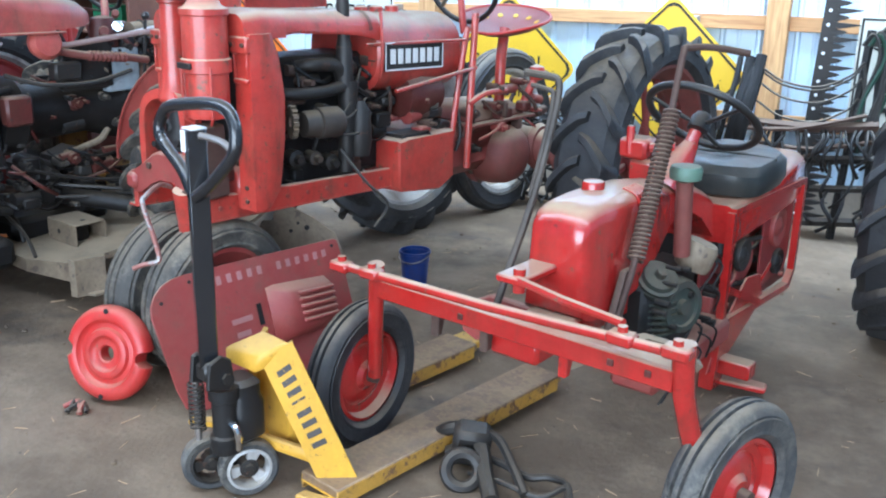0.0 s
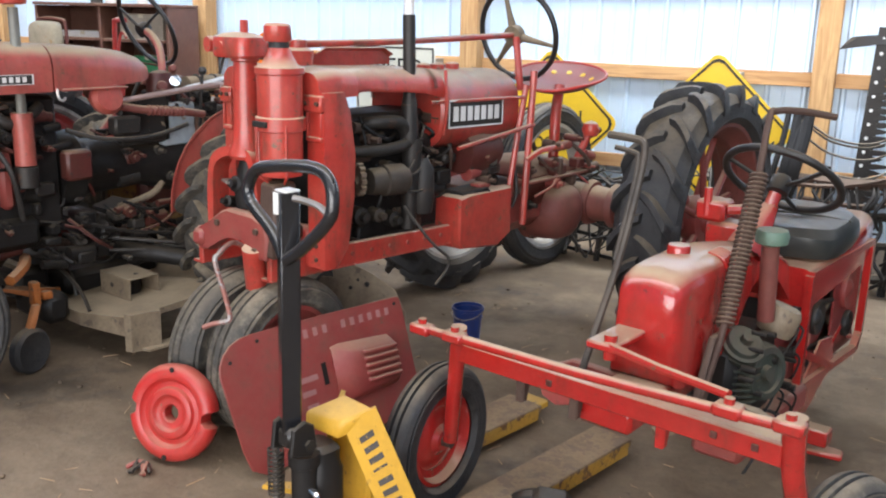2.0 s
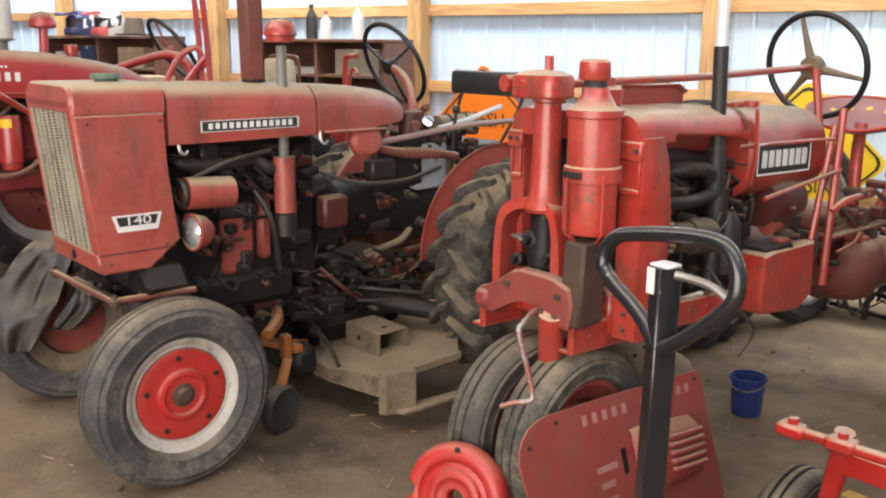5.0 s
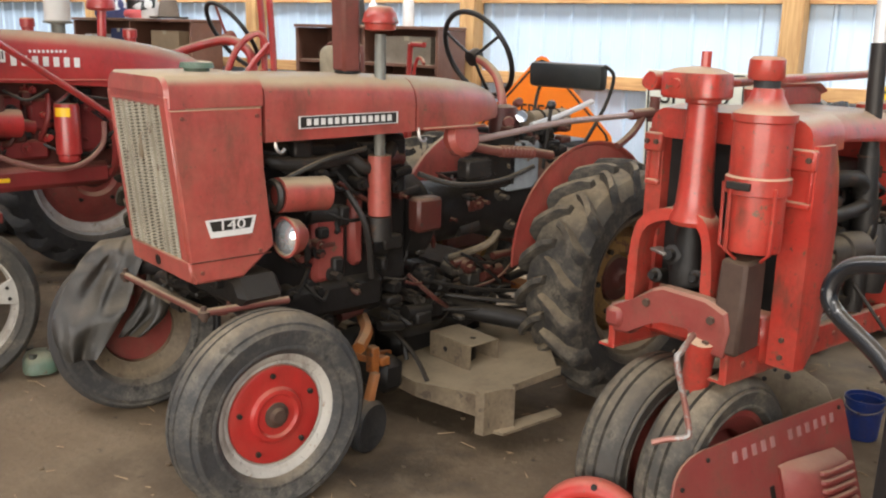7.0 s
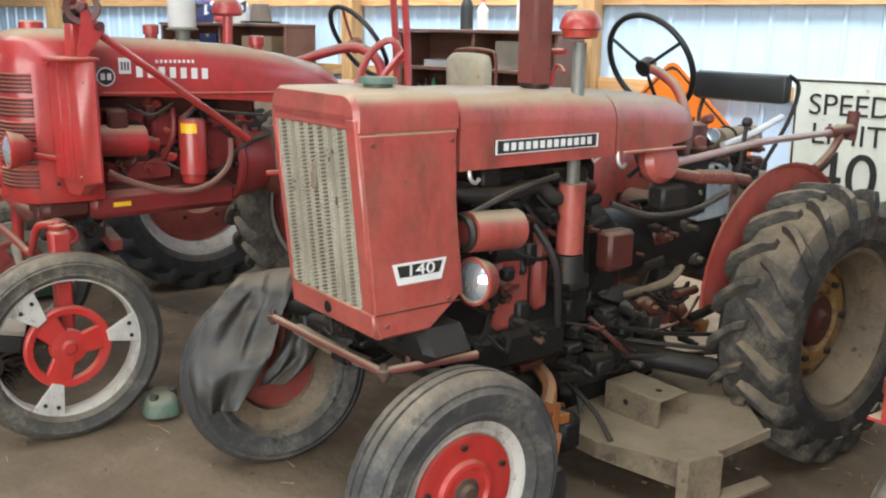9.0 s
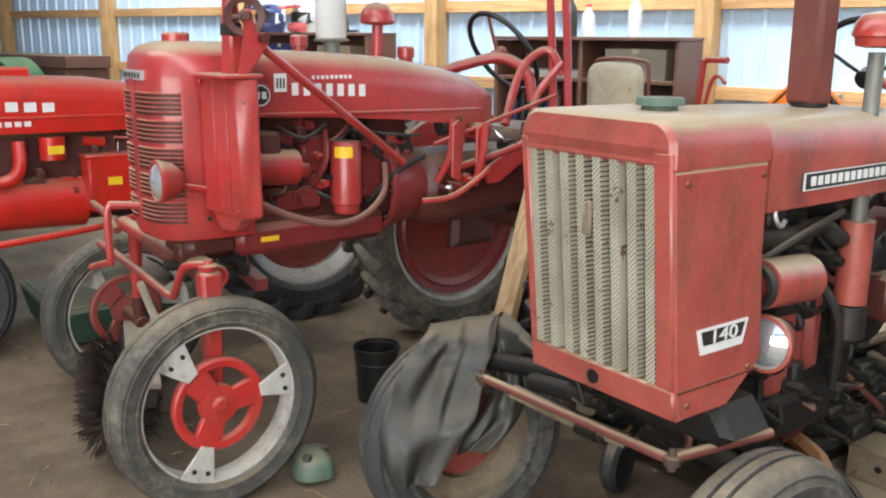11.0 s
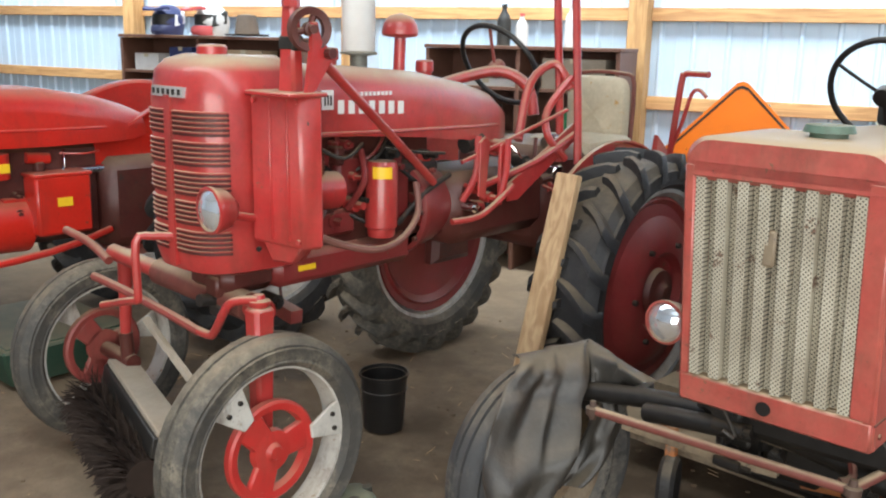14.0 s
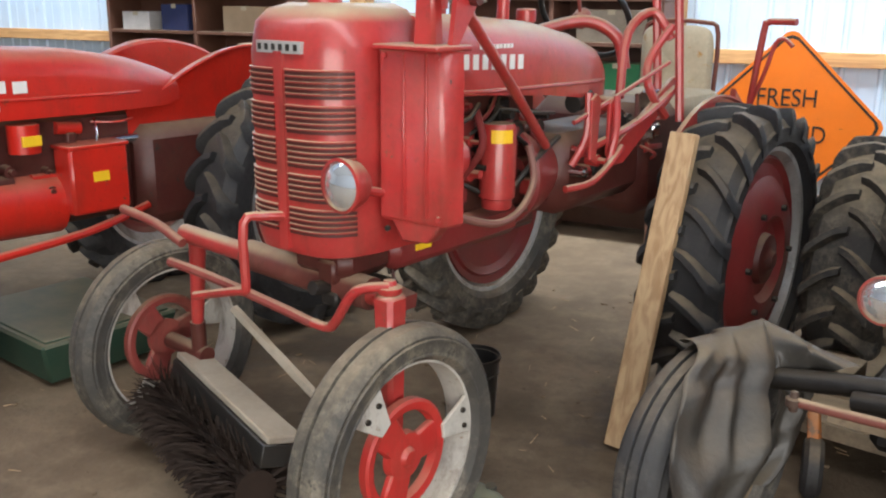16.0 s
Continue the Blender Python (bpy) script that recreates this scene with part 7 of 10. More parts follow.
    lathe(b, [(0, -0.03), (0.09, -0.02), (0.11, 0.06), (0.09, 0.2), (0, 0.24)], (0.04, 1.0, 0.96), (0, 1, 0), 20)
    part("fuel_bowl", b, "grime_red", t)
    # toolbox
    b = bm_new()
    prism(b, [(0.86, 0.60), (0.86, 0.79), (0.93, 0.80), (1.05, 0.792), (1.235, 0.80), (1.24, 0.585), (1.14, 0.54), (0.88, 0.57)], "yz", 0.02, 0.16, 0.008)
    tb = part("toolbox", b, "red_row", t, "dented red toolbox")
    b = bm_new()
    box(b, 0.035, 0.145, 0.90, 1.08, 0.795, 0.812, 0.004)
    part("opening", b, "grime_shade", tb)
    # rear housing, platform, seat
    b = bm_new()
    box(b, xc - 0.16, xc + 0.16, 1.0, 1.75, 0.54, 0.80, 0.06)
    part("transmission", b, "red_dull", t)
    b = bm_new()
    lathe(b, [(0.0, -0.20), (0.12, -0.18), (0.155, -0.10), (0.165, -0.095), (0.165, -0.075), (0.152, -0.07), (0.155, 0.0), (0.145, 0.07), (0.12, 0.12), (0.07, 0.15), (0.0, 0.155)], (xc + 0.12, 1.74, 0.605), (1, 0, 0), 28)
    fd = part("final_drive", b, "rust_red", t, "dusty red round final drive case")
    for k in range(10):
        q = 2 * math.pi * k / 10
        b = bm_new()
        bolt(b, (xc + 0.045, 1.74 + 0.157 * math.cos(q), 0.605 + 0.157 * math.sin(q)), (1, 0, 0), 0.010, 0.022)
        part("bolt", b, "rust", fd)
    b = bm_new()
    box(b, xc - 0.20, xc + 0.24, 1.38, 1.90, 0.785, 0.80, 0.004)
    hexa(b, [(xc - 0.17, 1.40, 0.79), (xc + 0.21, 1.40, 0.79), (xc + 0.21, 1.88, 0.79), (xc - 0.17, 1.88, 0.79)], [(xc - 0.12, 1.43, 0.88), (xc + 0.15, 1.43, 0.88), (xc + 0.15, 1.84, 0.86), (xc - 0.12, 1.84, 0.86)], 0.02)
    box(b, xc - 0.16, xc + 0.16, 1.40, 1.86, 0.64, 0.79, 0.02)
    part("top_cover", b, "rust_red", t, "dust-caked top cover")
    for r0, a, c in ((0.10, xc, 0.16), (0.118, 0.155, 0.185), (0.09, 0.185, 0.30), (0.112, 0.295, 0.325), (0.07, 0.32, 0.62), (0.095, 0.44, 0.47), (0.09, 0.53, 0.56)):
        b = bm_new()
        cyl(b, (a, 1.95, 0.625), (c, 1.95, 0.625), r0, r0 * 0.9, seg=20)
        part("axle_housing", b, "rust_red", t, "dusty red axle housing")
    b = bm_new()
    cyl(b, (xc - 0.75, 1.95, 0.66), (xc - 0.2, 1.95, 0.66), 0.07, seg=18)
    part("axle_housing", b, "red_dull", t)
    b = bm_new()
    lathe(b, [(0, -0.045), (0.035, -0.03), (0.045, 0.0), (0.035, 0.03), (0, 0.045)], (0.16, 1.90, 1.0), (0, 0, 1), 18)
    cyl(b, (0.12, 1.84, 0.84), (0.155, 1.895, 0.98), 0.02, seg=10)
    part("filler_ball", b, "red_row", t)
    for pts, r in (([(0.14, 1.36, 0.60), (0.14, 1.38, 0.95), (0.14, 1.40, 1.30)], 0.016), ([(0.12, 1.26, 0.72), (0.13, 1.30, 1.0), (0.14, 1.34, 1.24)], 0.014), ([(0.15, 1.36, 0.90), (0.17, 1.45, 0.94), (0.17, 1.62, 0.94)], 0.014), ([(0.0, 1.50, 1.20), (-0.05, 1.52, 1.44)], 0.017)):
        b = bm_new()
        tube(b, pts, r, 8, 3)
        part("control_lever", b, "red_row", t)
    steering_wheel("steering_wheel", (-0.078, 1.575, 1.455), (0.03, 0.97, 0.22), 0.215, 0.013, t, hub=0.048, spokes=3, turn=60, spoke_mat="tan_steel", cast=0.023)
    b = bm_new()
    tube(b, [(0.075, 1.70, 0.84), (0.07, 1.71, 0.98), (0.06, 1.73, 1.10), (0.05, 1.765, 1.215)], 0.026, 10, 3)
    part("seat_post", b, "red_row", t)
    b = bm_new()
    box(b, 0.035, 0.11, 1.665, 1.745, 0.93, 0.95, 0.004)
    part("post_clamp", b, "tan_steel", t)
    sx, sy, n = 0.05, 1.765, 32

    def pan(s, q, drop=0.0):
        """A point of the dished pan, higher at the back, with a dip in its front lip."""
        return (sx + 0.225 * s * math.cos(q), sy + 0.21 * s * math.sin(q), 1.200 - drop + 0.075 * s ** 2.2 + s * (0.040 * math.sin(q) - 0.022 * math.cos(q)) - 0.030 * s * s * max(0.0, -math.sin(q)) ** 3)
    b = bm_new()
    ring_q = [2 * math.pi * k / n for k in range(n)]
    rings(b, [[pan(s, q, 0.0 if i < 5 else 0.008) for q in ring_q] for i, s in enumerate((0.03, 0.35, 0.7, 0.92, 1.0, 0.98, 0.9, 0.68, 0.34, 0.03))])
    seat = part("pan_seat", b, "red_seat", t, "dished dark red steel pan seat with holes")
    b = bm_new()
    tube(b, [pan(1.0, q, 0.003) for q in ring_q], 0.0075, 8, 0, True)
    part("rolled_rim", b, "red_rim", seat)
    for k in range(6):
        q = radians(20 + 28 * k)
        b = bm_new()
        lathe(b, [(0, 0.003), (0.014, 0.002), (0.014, -0.004)], pan(0.72, q, -0.001), (-0.45 * math.cos(q), -0.5 * math.sin(q) - 0.15, 1), 12)
        part("hole", b, "sign_yellow", seat)
    # wheels
    for x, yy in ((-0.165, -0.03), (0.03, -0.01)):
        b = bm_new()
        lathe(b, [(0.20, -0.04), (0.17, -0.03), (0.10, 0.0), (0.05, 0.02), (0.0, 0.03), (0.0, -0.02), (0.10, -0.02), (0.20, -0.05)], (x, yy, 0.303), (1, 0, 0), 30)
        w = part("wheel", b, "red_dull", t)
        tyre_rib("tyre", 0.306, 0.20, 0.155, (x, yy, 0.303), (1, 0, 0), w, "rubber_pale", 3)
        rim_part("rim", 0.20, 0.11, (x, yy, 0.303), (1, 0, 0), w, "red_dull")
    b = bm_new()
    cyl(b, (-0.06, -0.025, 0.32), (0.035, -0.135, 0.74), 0.040, seg=16)
    cyl(b, (-0.165, -0.02, 0.303), (0.03, -0.02, 0.303), 0.035, seg=14)
    part("front_pedestal", b, "red_row", t)
    b = bm_new()
    tube(b, [(0.04, -0.19, 0.76), (0.09, -0.27, 0.79), (0.10, -0.33, 0.765), (0.10, -0.345, 0.74), (0.125, -0.33, 0.63), (0.14, -0.325, 0.56), (0.135, -0.335, 0.545), (0.10, -0.36, 0.535), (0.07, -0.38, 0.52)], 0.0085, 8, 4)
    part("hand_crank", b, "crank_steel", t, "worn red and bare steel starting crank")
    rear_wheel(t, (0.735, 1.95, 0.63), 0.635, 0.455, 0.29, 1, "red_dull", "rust_red", "rubber", 20, -0.02, 1, 12)
    rear_wheel(t, (-0.80, 1.95, 0.63), 0.635, 0.455, 0.29, -1, "red_dull", "silver", "rubber", 20, -0.02, 1, 12)
    return t


row_tractor()


# ---- the bright red tractor at the far end ----
def orchard_tractor():
    t = thing("tractor", "bright repainted red orchard tractor with rounded fenders", "tractor", -7.6, 2.5, 14.0)
    xc, w = 0.37, 0.225
    b = bm_new()
    rings(b, [arch(xc, w, 1.09, 1.36, -0.75, 0.09), arch(xc, w, 1.085, 1.355, -0.2, 0.10), arch(xc, w, 1.08, 1.335, 0.35, 0.11), arch(xc, w - 0.03, 1.08, 1.29, 0.62, 0.11), arch(xc, w - 0.07, 1.08, 1.24, 0.78, 0.09), arch(xc, w - 0.13, 1.10, 1.19, 0.90, 0.05)])
    hood = part("hood", b, "red_fresh", t, "glossy bright red hood")
    b = bm_new()
    tube(b, [(xc + w + 0.002, -0.75, 1.165), (xc + w + 0.002, -0.2, 1.16), (xc + w, 0.35, 1.155), (xc + w - 0.03, 0.62, 1.15)], 0.006, 6, 3)
    part("bead", b, "red_fresh", hood)
    for k in range(7):
        y = -0.43 + 0.082 * k
        b = bm_new()
        box(b, xc + w - 0.003, xc + w + 0.004, y, y + 0.055, 1.205 - 0.004 * k, 1.25 - 0.004 * k)
        part("letter_bar", b, "plate_white", hood, "white lettering bar")
    for k in range(6):
        y = -0.24 + 0.043 * k
        b = bm_new()
        box(b, xc + w - 0.003, xc + w + 0.003, y, y + 0.03, 1.118, 1.142)
        part("letter_bar", b, "plate_white", hood)
    for y, z, a in ((-0.02, 1.34, 0.09), (-0.42, 1.35, 0.10)):
        b = bm_new()
        prism(b, [(y - a, z - 0.02), (y + a, z - 0.02), (y + a - 0.015, z + 0.05), (y - a + 0.03, z + 0.05)], "yz", xc - 0.06, xc + 0.06, 0.012)
        part("filler_cover", b, "red_fresh", hood)
    b = bm_new()
    box(b, xc - 0.14, xc + 0.12, -0.6, 0.62, 0.62, 1.08, 0.03)
    part("engine_block", b, "grime_red", t)
    b = bm_new()
    cyl(b, (xc + 0.08, -0.5, 0.74), (xc + 0.08, 0.25, 0.72), 0.13, seg=24)
    part("crankcase", b, "red_fresh", t)
    b = bm_new()
    box(b, 0.50, 0.63, 0.24, 0.50, 0.68, 0.955, 0.012)
    mg = part("battery_box", b, "red_fresh", t, "red sheet steel battery box with yellow label")
    b = bm_new()
    box(b, 0.495, 0.635, 0.235, 0.505, 0.945, 0.962, 0.004)
    part("lid", b, "red_fresh", mg)
    b = bm_new()
    box(b, 0.628, 0.634, 0.335, 0.405, 0.81, 0.85)
    part("label", b, "label_yellow", mg, "yellow label")
    b = bm_new()
    cyl(b, (0.56, 0.10, 0.95), (0.56, 0.10, 1.06), 0.06, seg=20)
    fl = part("oil_filter", b, "red_fresh", t)
    b = bm_new()
    box(b, 0.61, 0.625, 0.065, 0.14, 0.98, 1.02, 0.002)
    part("label", b, "label_yellow", fl, "yellow label")
    b = bm_new()
    tube(b, [(0.55, -0.05, 1.04), (0.58, -0.06, 0.92), (0.58, -0.12, 0.86), (0.56, -0.25, 0.86)], 0.032, 10, 4)
    part("elbow_pipe", b, "red_fresh", t)
    b = bm_new()
    cyl(b, (0.52, -0.55, 0.98), (0.52, -0.2, 0.98), 0.05, seg=16)
    part("manifold", b, "red_fresh", t)
    engine_clutter(t, 0.50, -0.5, 0.6, 0.66, 1.05, 61, ("grime_red", "red_fresh", "chrome", "grime_red"), 30)
    b = bm_new()
    tube(b, [(0.62, -0.60, 0.53), (0.62, -0.2, 0.565), (0.60, 0.30, 0.60), (0.56, 0.62, 0.66)], 0.018, 8, 3)
    part("drag_link", b, "red_fresh", t)
    b = bm_new()
    box(b, xc - 0.2, xc + 0.2, 0.6, 1.5, 0.55, 1.0, 0.06)
    part("transmission", b, "grime_red", t)
    # fender sheets
    for s, x in ((1, 0.47), (-1, -0.25)):
        edge = curve_points([(0.60, 1.085), (0.745, 1.150), (0.918, 1.240), (1.116, 1.310), (1.30, 1.325), (1.50, 1.29), (1.68, 1.20), (1.80, 1.06), (1.86, 0.88)], 3)
        b = bm_new()
        rings(b, [[(x, e.x, 0.66 + 0.12 * abs(e.x - 1.2)), (x, e.x, e.y - 0.018), (x + s * 0.012, e.x, e.y - 0.004), (x + s * 0.060, e.x, e.y), (x + s * 0.064, e.x, e.y - 0.008), (x + s * 0.018, e.x, e.y - 0.013), (x + s * 0.008, e.x, e.y - 0.028), (x + s * 0.008, e.x, 0.66 + 0.12 * abs(e.x - 1.2))] for e in (Vector((p[0], p[1])) for p in edge)])
        part("fender", b, "red_fresh", t, "bright red curved fender")
    rear_wheel(t, (0.785, 1.33, 0.61), 0.613, 0.40, 0.27, 1, "red_dull", "silver", "rubber", 20, 0.0)
    rear_wheel(t, (-0.40, 1.25, 0.555), 0.56, 0.36, 0.27, -1, "red_dull", "silver", "rubber", 20, 0.0)
    for x in (0.56, 0.05):
        dished_wheel(t, (x, -0.46, 0.32), 0.33, 0.2, 0.15, 1 if x > 0.3 else -1, "rubber", "silver", "red_rim")
    b = bm_new()
    tube(b, [(0.05, -0.46, 0.45), (0.3, -0.46, 0.52), (0.56, -0.46, 0.45)], 0.04, 10, 3)
    cyl(b, (0.30, -0.46, 0.5), (0.34, -0.4, 0.72), 0.06, seg=14)
    part("front_axle", b, "red_fresh", t)
    b = bm_new()
    cyl(b, (-0.4, 1.25, 0.555), (0.785, 1.33, 0.61), 0.07, seg=16)
    part("rear_axle", b, "grime_red", t)
    b = bm_new()
    box(b, 0.25, 0.5, 1.45, 1.75, 0.92, 1.0, 0.02)
    cyl(b, (0.37, 1.5, 0.6), (0.37, 1.55, 0.95), 0.03, seg=10)
    part("seat", b, "seat_black", t)
    return t


orchard_tractor()


# ---- the garden tractor ----
def garden_tractor():
    t = thing("garden_tractor", "glossy red three-wheel garden tractor with long front beam", "garden tractor", -0.80, 2.13, 14.0)
    # front beam
    b = bm_new()
    prism(b, [(-0.45, 0.565), (0.50, 0.555), (0.50, 0.612), (-0.45, 0.622)], "xz", 0.0, 0.012, 0.003)
    beam = part("front_beam", b, "red_shiny", t, "long red front axle beam, dusty on top")
    b = bm_new()
    prism(b, [(-0.45, 0.612), (0.50, 0.602), (0.50, 0.612), (-0.45, 0.622)], "xz", 0.012, 0.07, 0.002)
    prism(b, [(-0.45, 0.565), (0.50, 0.555), (0.50, 0.562), (-0.45, 0.572)], "xz", 0.012, 0.06, 0.002)
    part("flange", b, "red_shiny", beam)
    for x in (-0.12, 0.34, 0.44):
        b = bm_new()
        box(b, x - 0.009, x + 0.009, -0.005, 0.0, 0.578, 0.596, 0.002)
        part("bolt_head", b, "grime_red", beam)
    b = bm_new()
    tube(b, [(-0.54, -0.03, 0.648), (0.0, -0.035, 0.655), (0.53, -0.03, 0.672)], 0.014, 10)
    rod = part("tie_rod", b, "red_shiny", t)
    for x, z in ((-0.54, 0.648), (-0.42, 0.652), (0.38, 0.672), (0.52, 0.676)):
        b = bm_new()
        box(b, x - 0.035, x + 0.035, -0.055, -0.008, z - 0.016, z + 0.016, 0.007)
        cyl(b, (x, -0.03, z), (x, -0.03, z + 0.03), 0.013, seg=8)
        part("rod_end", b, "red_shiny", rod)
    b = bm_new()
    tube(b, [(-0.01, 0.09, 0.70), (0.18, 0.03, 0.70), (0.37, -0.01, 0.70)], 0.012, 8)
    part("drag_link", b, "red_shiny", t)
    # legs
    b = bm_new()
    tube(b, [(0.515, 0.02, 0.68), (0.52, 0.03, 0.55), (0.54, 0.10, 0.36), (0.55, 0.18, 0.25)], 0.028, 12, 2)
    part("leg", b, "red_shiny", t)
    b = bm_new()
    tube(b, [(-0.43, 0.0, 0.67), (-0.45, 0.02, 0.55), (-0.50, 0.07, 0.36), (-0.52, 0.09, 0.26)], 0.024, 12, 2)
    part("leg", b, "red_shiny", t)

    def small_wheel(c, turn, rubber):
        m = pose(*c, 0, 0, turn)
        ax = m.to_3x3() @ Vector((1, 0, 0))
        b = bm_new()
        lathe(b, [(0.150, 0.030), (0.138, 0.034), (0.128, 0.005), (0.105, 0.0), (0.085, 0.014), (0.05, 0.016), (0.034, 0.03), (0.0, 0.03), (0.0, -0.02), (0.10, -0.02), (0.150, -0.01)], c, ax, 36)
        w = part("wheel", b, "red_shiny", t, "red pressed steel wheel")
        tyre_rib("tyre", 0.243, 0.152, 0.105, c, ax, w, rubber, 3)
        b = bm_new()
        q = Vector(c) + ax * 0.03
        cyl(b, q, q + ax * 0.03, 0.018, seg=10)
        part("hub", b, "rust", w)
        return w
    small_wheel((-0.58, 0.095, 0.243), 4, "rubber")
    small_wheel((0.60, 0.205, 0.243), -14, "rubber_grey")
    # brackets under the beam
    for x in (-0.22, -0.05, 0.20):
        b = bm_new()
        prism(b, [(0.01, 0.57), (0.05, 0.57), (0.03, 0.50), (0.01, 0.50)], "yz", x - 0.014, x + 0.014, 0.004)
        part("bracket", b, "red_shiny" if x > 0.1 else "rust", t)
    b = bm_new()
    prism(b, [(-0.32, 0.50), (-0.20, 0.56), (0.05, 0.55), (0.05, 0.49), (-0.25, 0.40), (-0.30, 0.42)], "xz", 0.25, 0.28, 0.005)
    part("cross_plate", b, "red_dull", t)
    # hood tank
    xc = 0.02

    def saddle(y, wt, wb, z0, z1, r, n=7):
        """A loop across the hood: sides that flare downwards, round shoulders, a crowned top."""
        pts = [(xc - wb, y, z0)]
        for k in range(n + 1):
            q = math.pi / 2 * k / n
            pts.append((xc - wt + r - r * math.cos(q), y, z1 - r + r * math.sin(q)))
        pts.append((xc, y, z1 + 0.007))
        for k in range(n + 1):
            q = math.pi / 2 * (1 - k / n)
            pts.append((xc + wt - r + r * math.cos(q), y, z1 - r + r * math.sin(q)))
        pts.append((xc + wb, y, z0))
        return pts
    b = bm_new()
    rings(b, [saddle(*q) for q in ((0.242, 0.062, 0.074, 0.60, 0.775, 0.030), (0.246, 0.078, 0.090, 0.575, 0.812, 0.040), (0.258, 0.088, 0.100, 0.560, 0.842, 0.046), (0.280, 0.094, 0.106, 0.552, 0.862, 0.050), (0.320, 0.098, 0.110, 0.550, 0.873, 0.052), (0.40, 0.101, 0.112, 0.556, 0.878, 0.054), (0.55, 0.101, 0.108, 0.575, 0.880, 0.056), (0.66, 0.097, 0.102, 0.62, 0.876, 0.058), (0.74, 0.090, 0.094, 0.68, 0.866, 0.060), (0.82, 0.080, 0.084, 0.725, 0.850, 0.058))])
    hood = part("hood_tank", b, "red_shiny", t, "glossy red hood tank dusty on top")
    b = bm_new()
    lathe(b, [(0.034, -0.005), (0.034, 0.018), (0.030, 0.024), (0.0, 0.026)], (0.0, 0.475, 0.882), (0, 0, 1), 22)
    part("filler_cap", b, "red_shiny", hood)
    for k in range(5):
        b = bm_new()
        y = 0.54 + 0.018 * k
        tube(b, [(xc + 0.045, y, 0.884), (xc + 0.085, y, 0.872), (xc + 0.103, y, 0.845)], 0.005, 6, 3)
        part("vent_rib", b, "red_shiny", hood)
    b = bm_new()
    rings(b, [saddle(*q) for q in ((0.80, 0.083, 0.086, 0.72, 0.852, 0.058), (0.88, 0.080, 0.084, 0.745, 0.842, 0.055), (0.96, 0.080, 0.086, 0.735, 0.828, 0.052), (1.04, 0.084, 0.092, 0.70, 0.806, 0.050), (1.10, 0.092, 0.104, 0.64, 0.780, 0.048), (1.135, 0.100, 0.112, 0.60, 0.752, 0.045))])
    part("spine", b, "red_shiny", t, "arched red spine between hood and seat")
    b = bm_new()
    lathe(b, [(0.062, -0.02), (0.058, 0.02), (0.046, 0.05), (0.040, 0.10), (0.032, 0.13), (0.024, 0.16)], (0.055, 0.865, 0.84), (0.16, 0.45, 0.62), 20)
    part("column_boss", b, "red_shiny", t, "cast red steering column boss")
    b = bm_new()
    box(b, -0.06, 0.03, 0.07, 0.28, 0.685, 0.708, 0.006)
    cyl(b, (0.0, 0.10, 0.66), (0.0, 0.10, 0.728), 0.018, seg=12)
    part("pivot_bracket", b, "red_shiny", t)
    # lever with its long spring
    b = bm_new()
    tube(b, [(0.15, 0.33, 0.46), (0.17, 0.42, 0.66), (0.155, 0.60, 1.02), (0.14, 0.70, 1.26), (0.145, 0.73, 1.285), (0.20, 0.80, 1.285), (0.28, 0.86, 1.27)], 0.0105, 8, 3)
    lv = part("lift_lever", b, "rust", t, "rusty lift lever with coil spring")
    b = bm_new()
    a, c = Vector((0.165, 0.455, 0.70)), Vector((0.148, 0.645, 1.11))
    d, u, v = basis(c - a)
    n = 34
    pts = [a + (c - a) * (k / (n * 10)) + (u * math.cos(2 * math.pi * k / 10) + v * math.sin(2 * math.pi * k / 10)) * 0.023 for k in range(n * 10 + 1)]
    tube(b, pts, 0.0055, 5)
    part("coil_spring", b, "rust", lv, "rusty coil spring")
    b = bm_new()
    hexa(b, [(0.135, 0.30, 0.42), (0.16, 0.30, 0.42), (0.16, 0.37, 0.42), (0.135, 0.37, 0.42)], [(0.145, 0.40, 0.68), (0.165, 0.40, 0.68), (0.165, 0.46, 0.68), (0.145, 0.46, 0.68)], 0.004)
    part("lever_plate", b, "rust", lv)
    b = bm_new()
    tube(b, [(-0.12, 0.16, 0.55), (-0.12, 0.225, 0.665), (-0.12, 0.339, 0.859), (-0.12, 0.430, 1.08), (-0.121, 0.452, 1.165), (-0.130, 0.455, 1.190), (-0.152, 0.455, 1.197), (-0.24, 0.45, 1.203)], 0.0115, 8, 3)
    hl = part("hand_lever", b, "greasy", t, "thin rusty bent hand lever")
    b = bm_new()
    tube(b, [(-0.215, 0.45, 1.168), (-0.150, 0.45, 1.158), (-0.138, 0.448, 1.145), (-0.134, 0.43, 1.08), (-0.132, 0.339, 0.859)], 0.008, 8, 3)
    part("latch_rod", b, "greasy", hl)
    # engine
    b = bm_new()
    box(b, 0.02, 0.17, 0.56, 0.92, 0.30, 0.60, 0.03)
    eng = part("engine", b, "grime_shade", t, "grimy dark green single-cylinder engine")
    for k in range(6):
        z = 0.42 + 0.02 * k
        b = bm_new()
        cyl(b, (0.13, 0.66, z), (0.13, 0.66, z + 0.007), 0.085, seg=22)
        part("fin", b, "green_engine", eng)
    b = bm_new()
    lathe(b, [(0.0, 0.03), (0.022, 0.032), (0.026, 0.014), (0.058, 0.016), (0.062, 0.026), (0.082, 0.024), (0.09, 0.008), (0.094, -0.015), (0.085, -0.05)], (0.205, 0.70, 0.50), (0.95, -0.3, 0.1), 28)
    part("shroud", b, "green_engine", eng, "round grimy green blower shroud")
    b = bm_new()
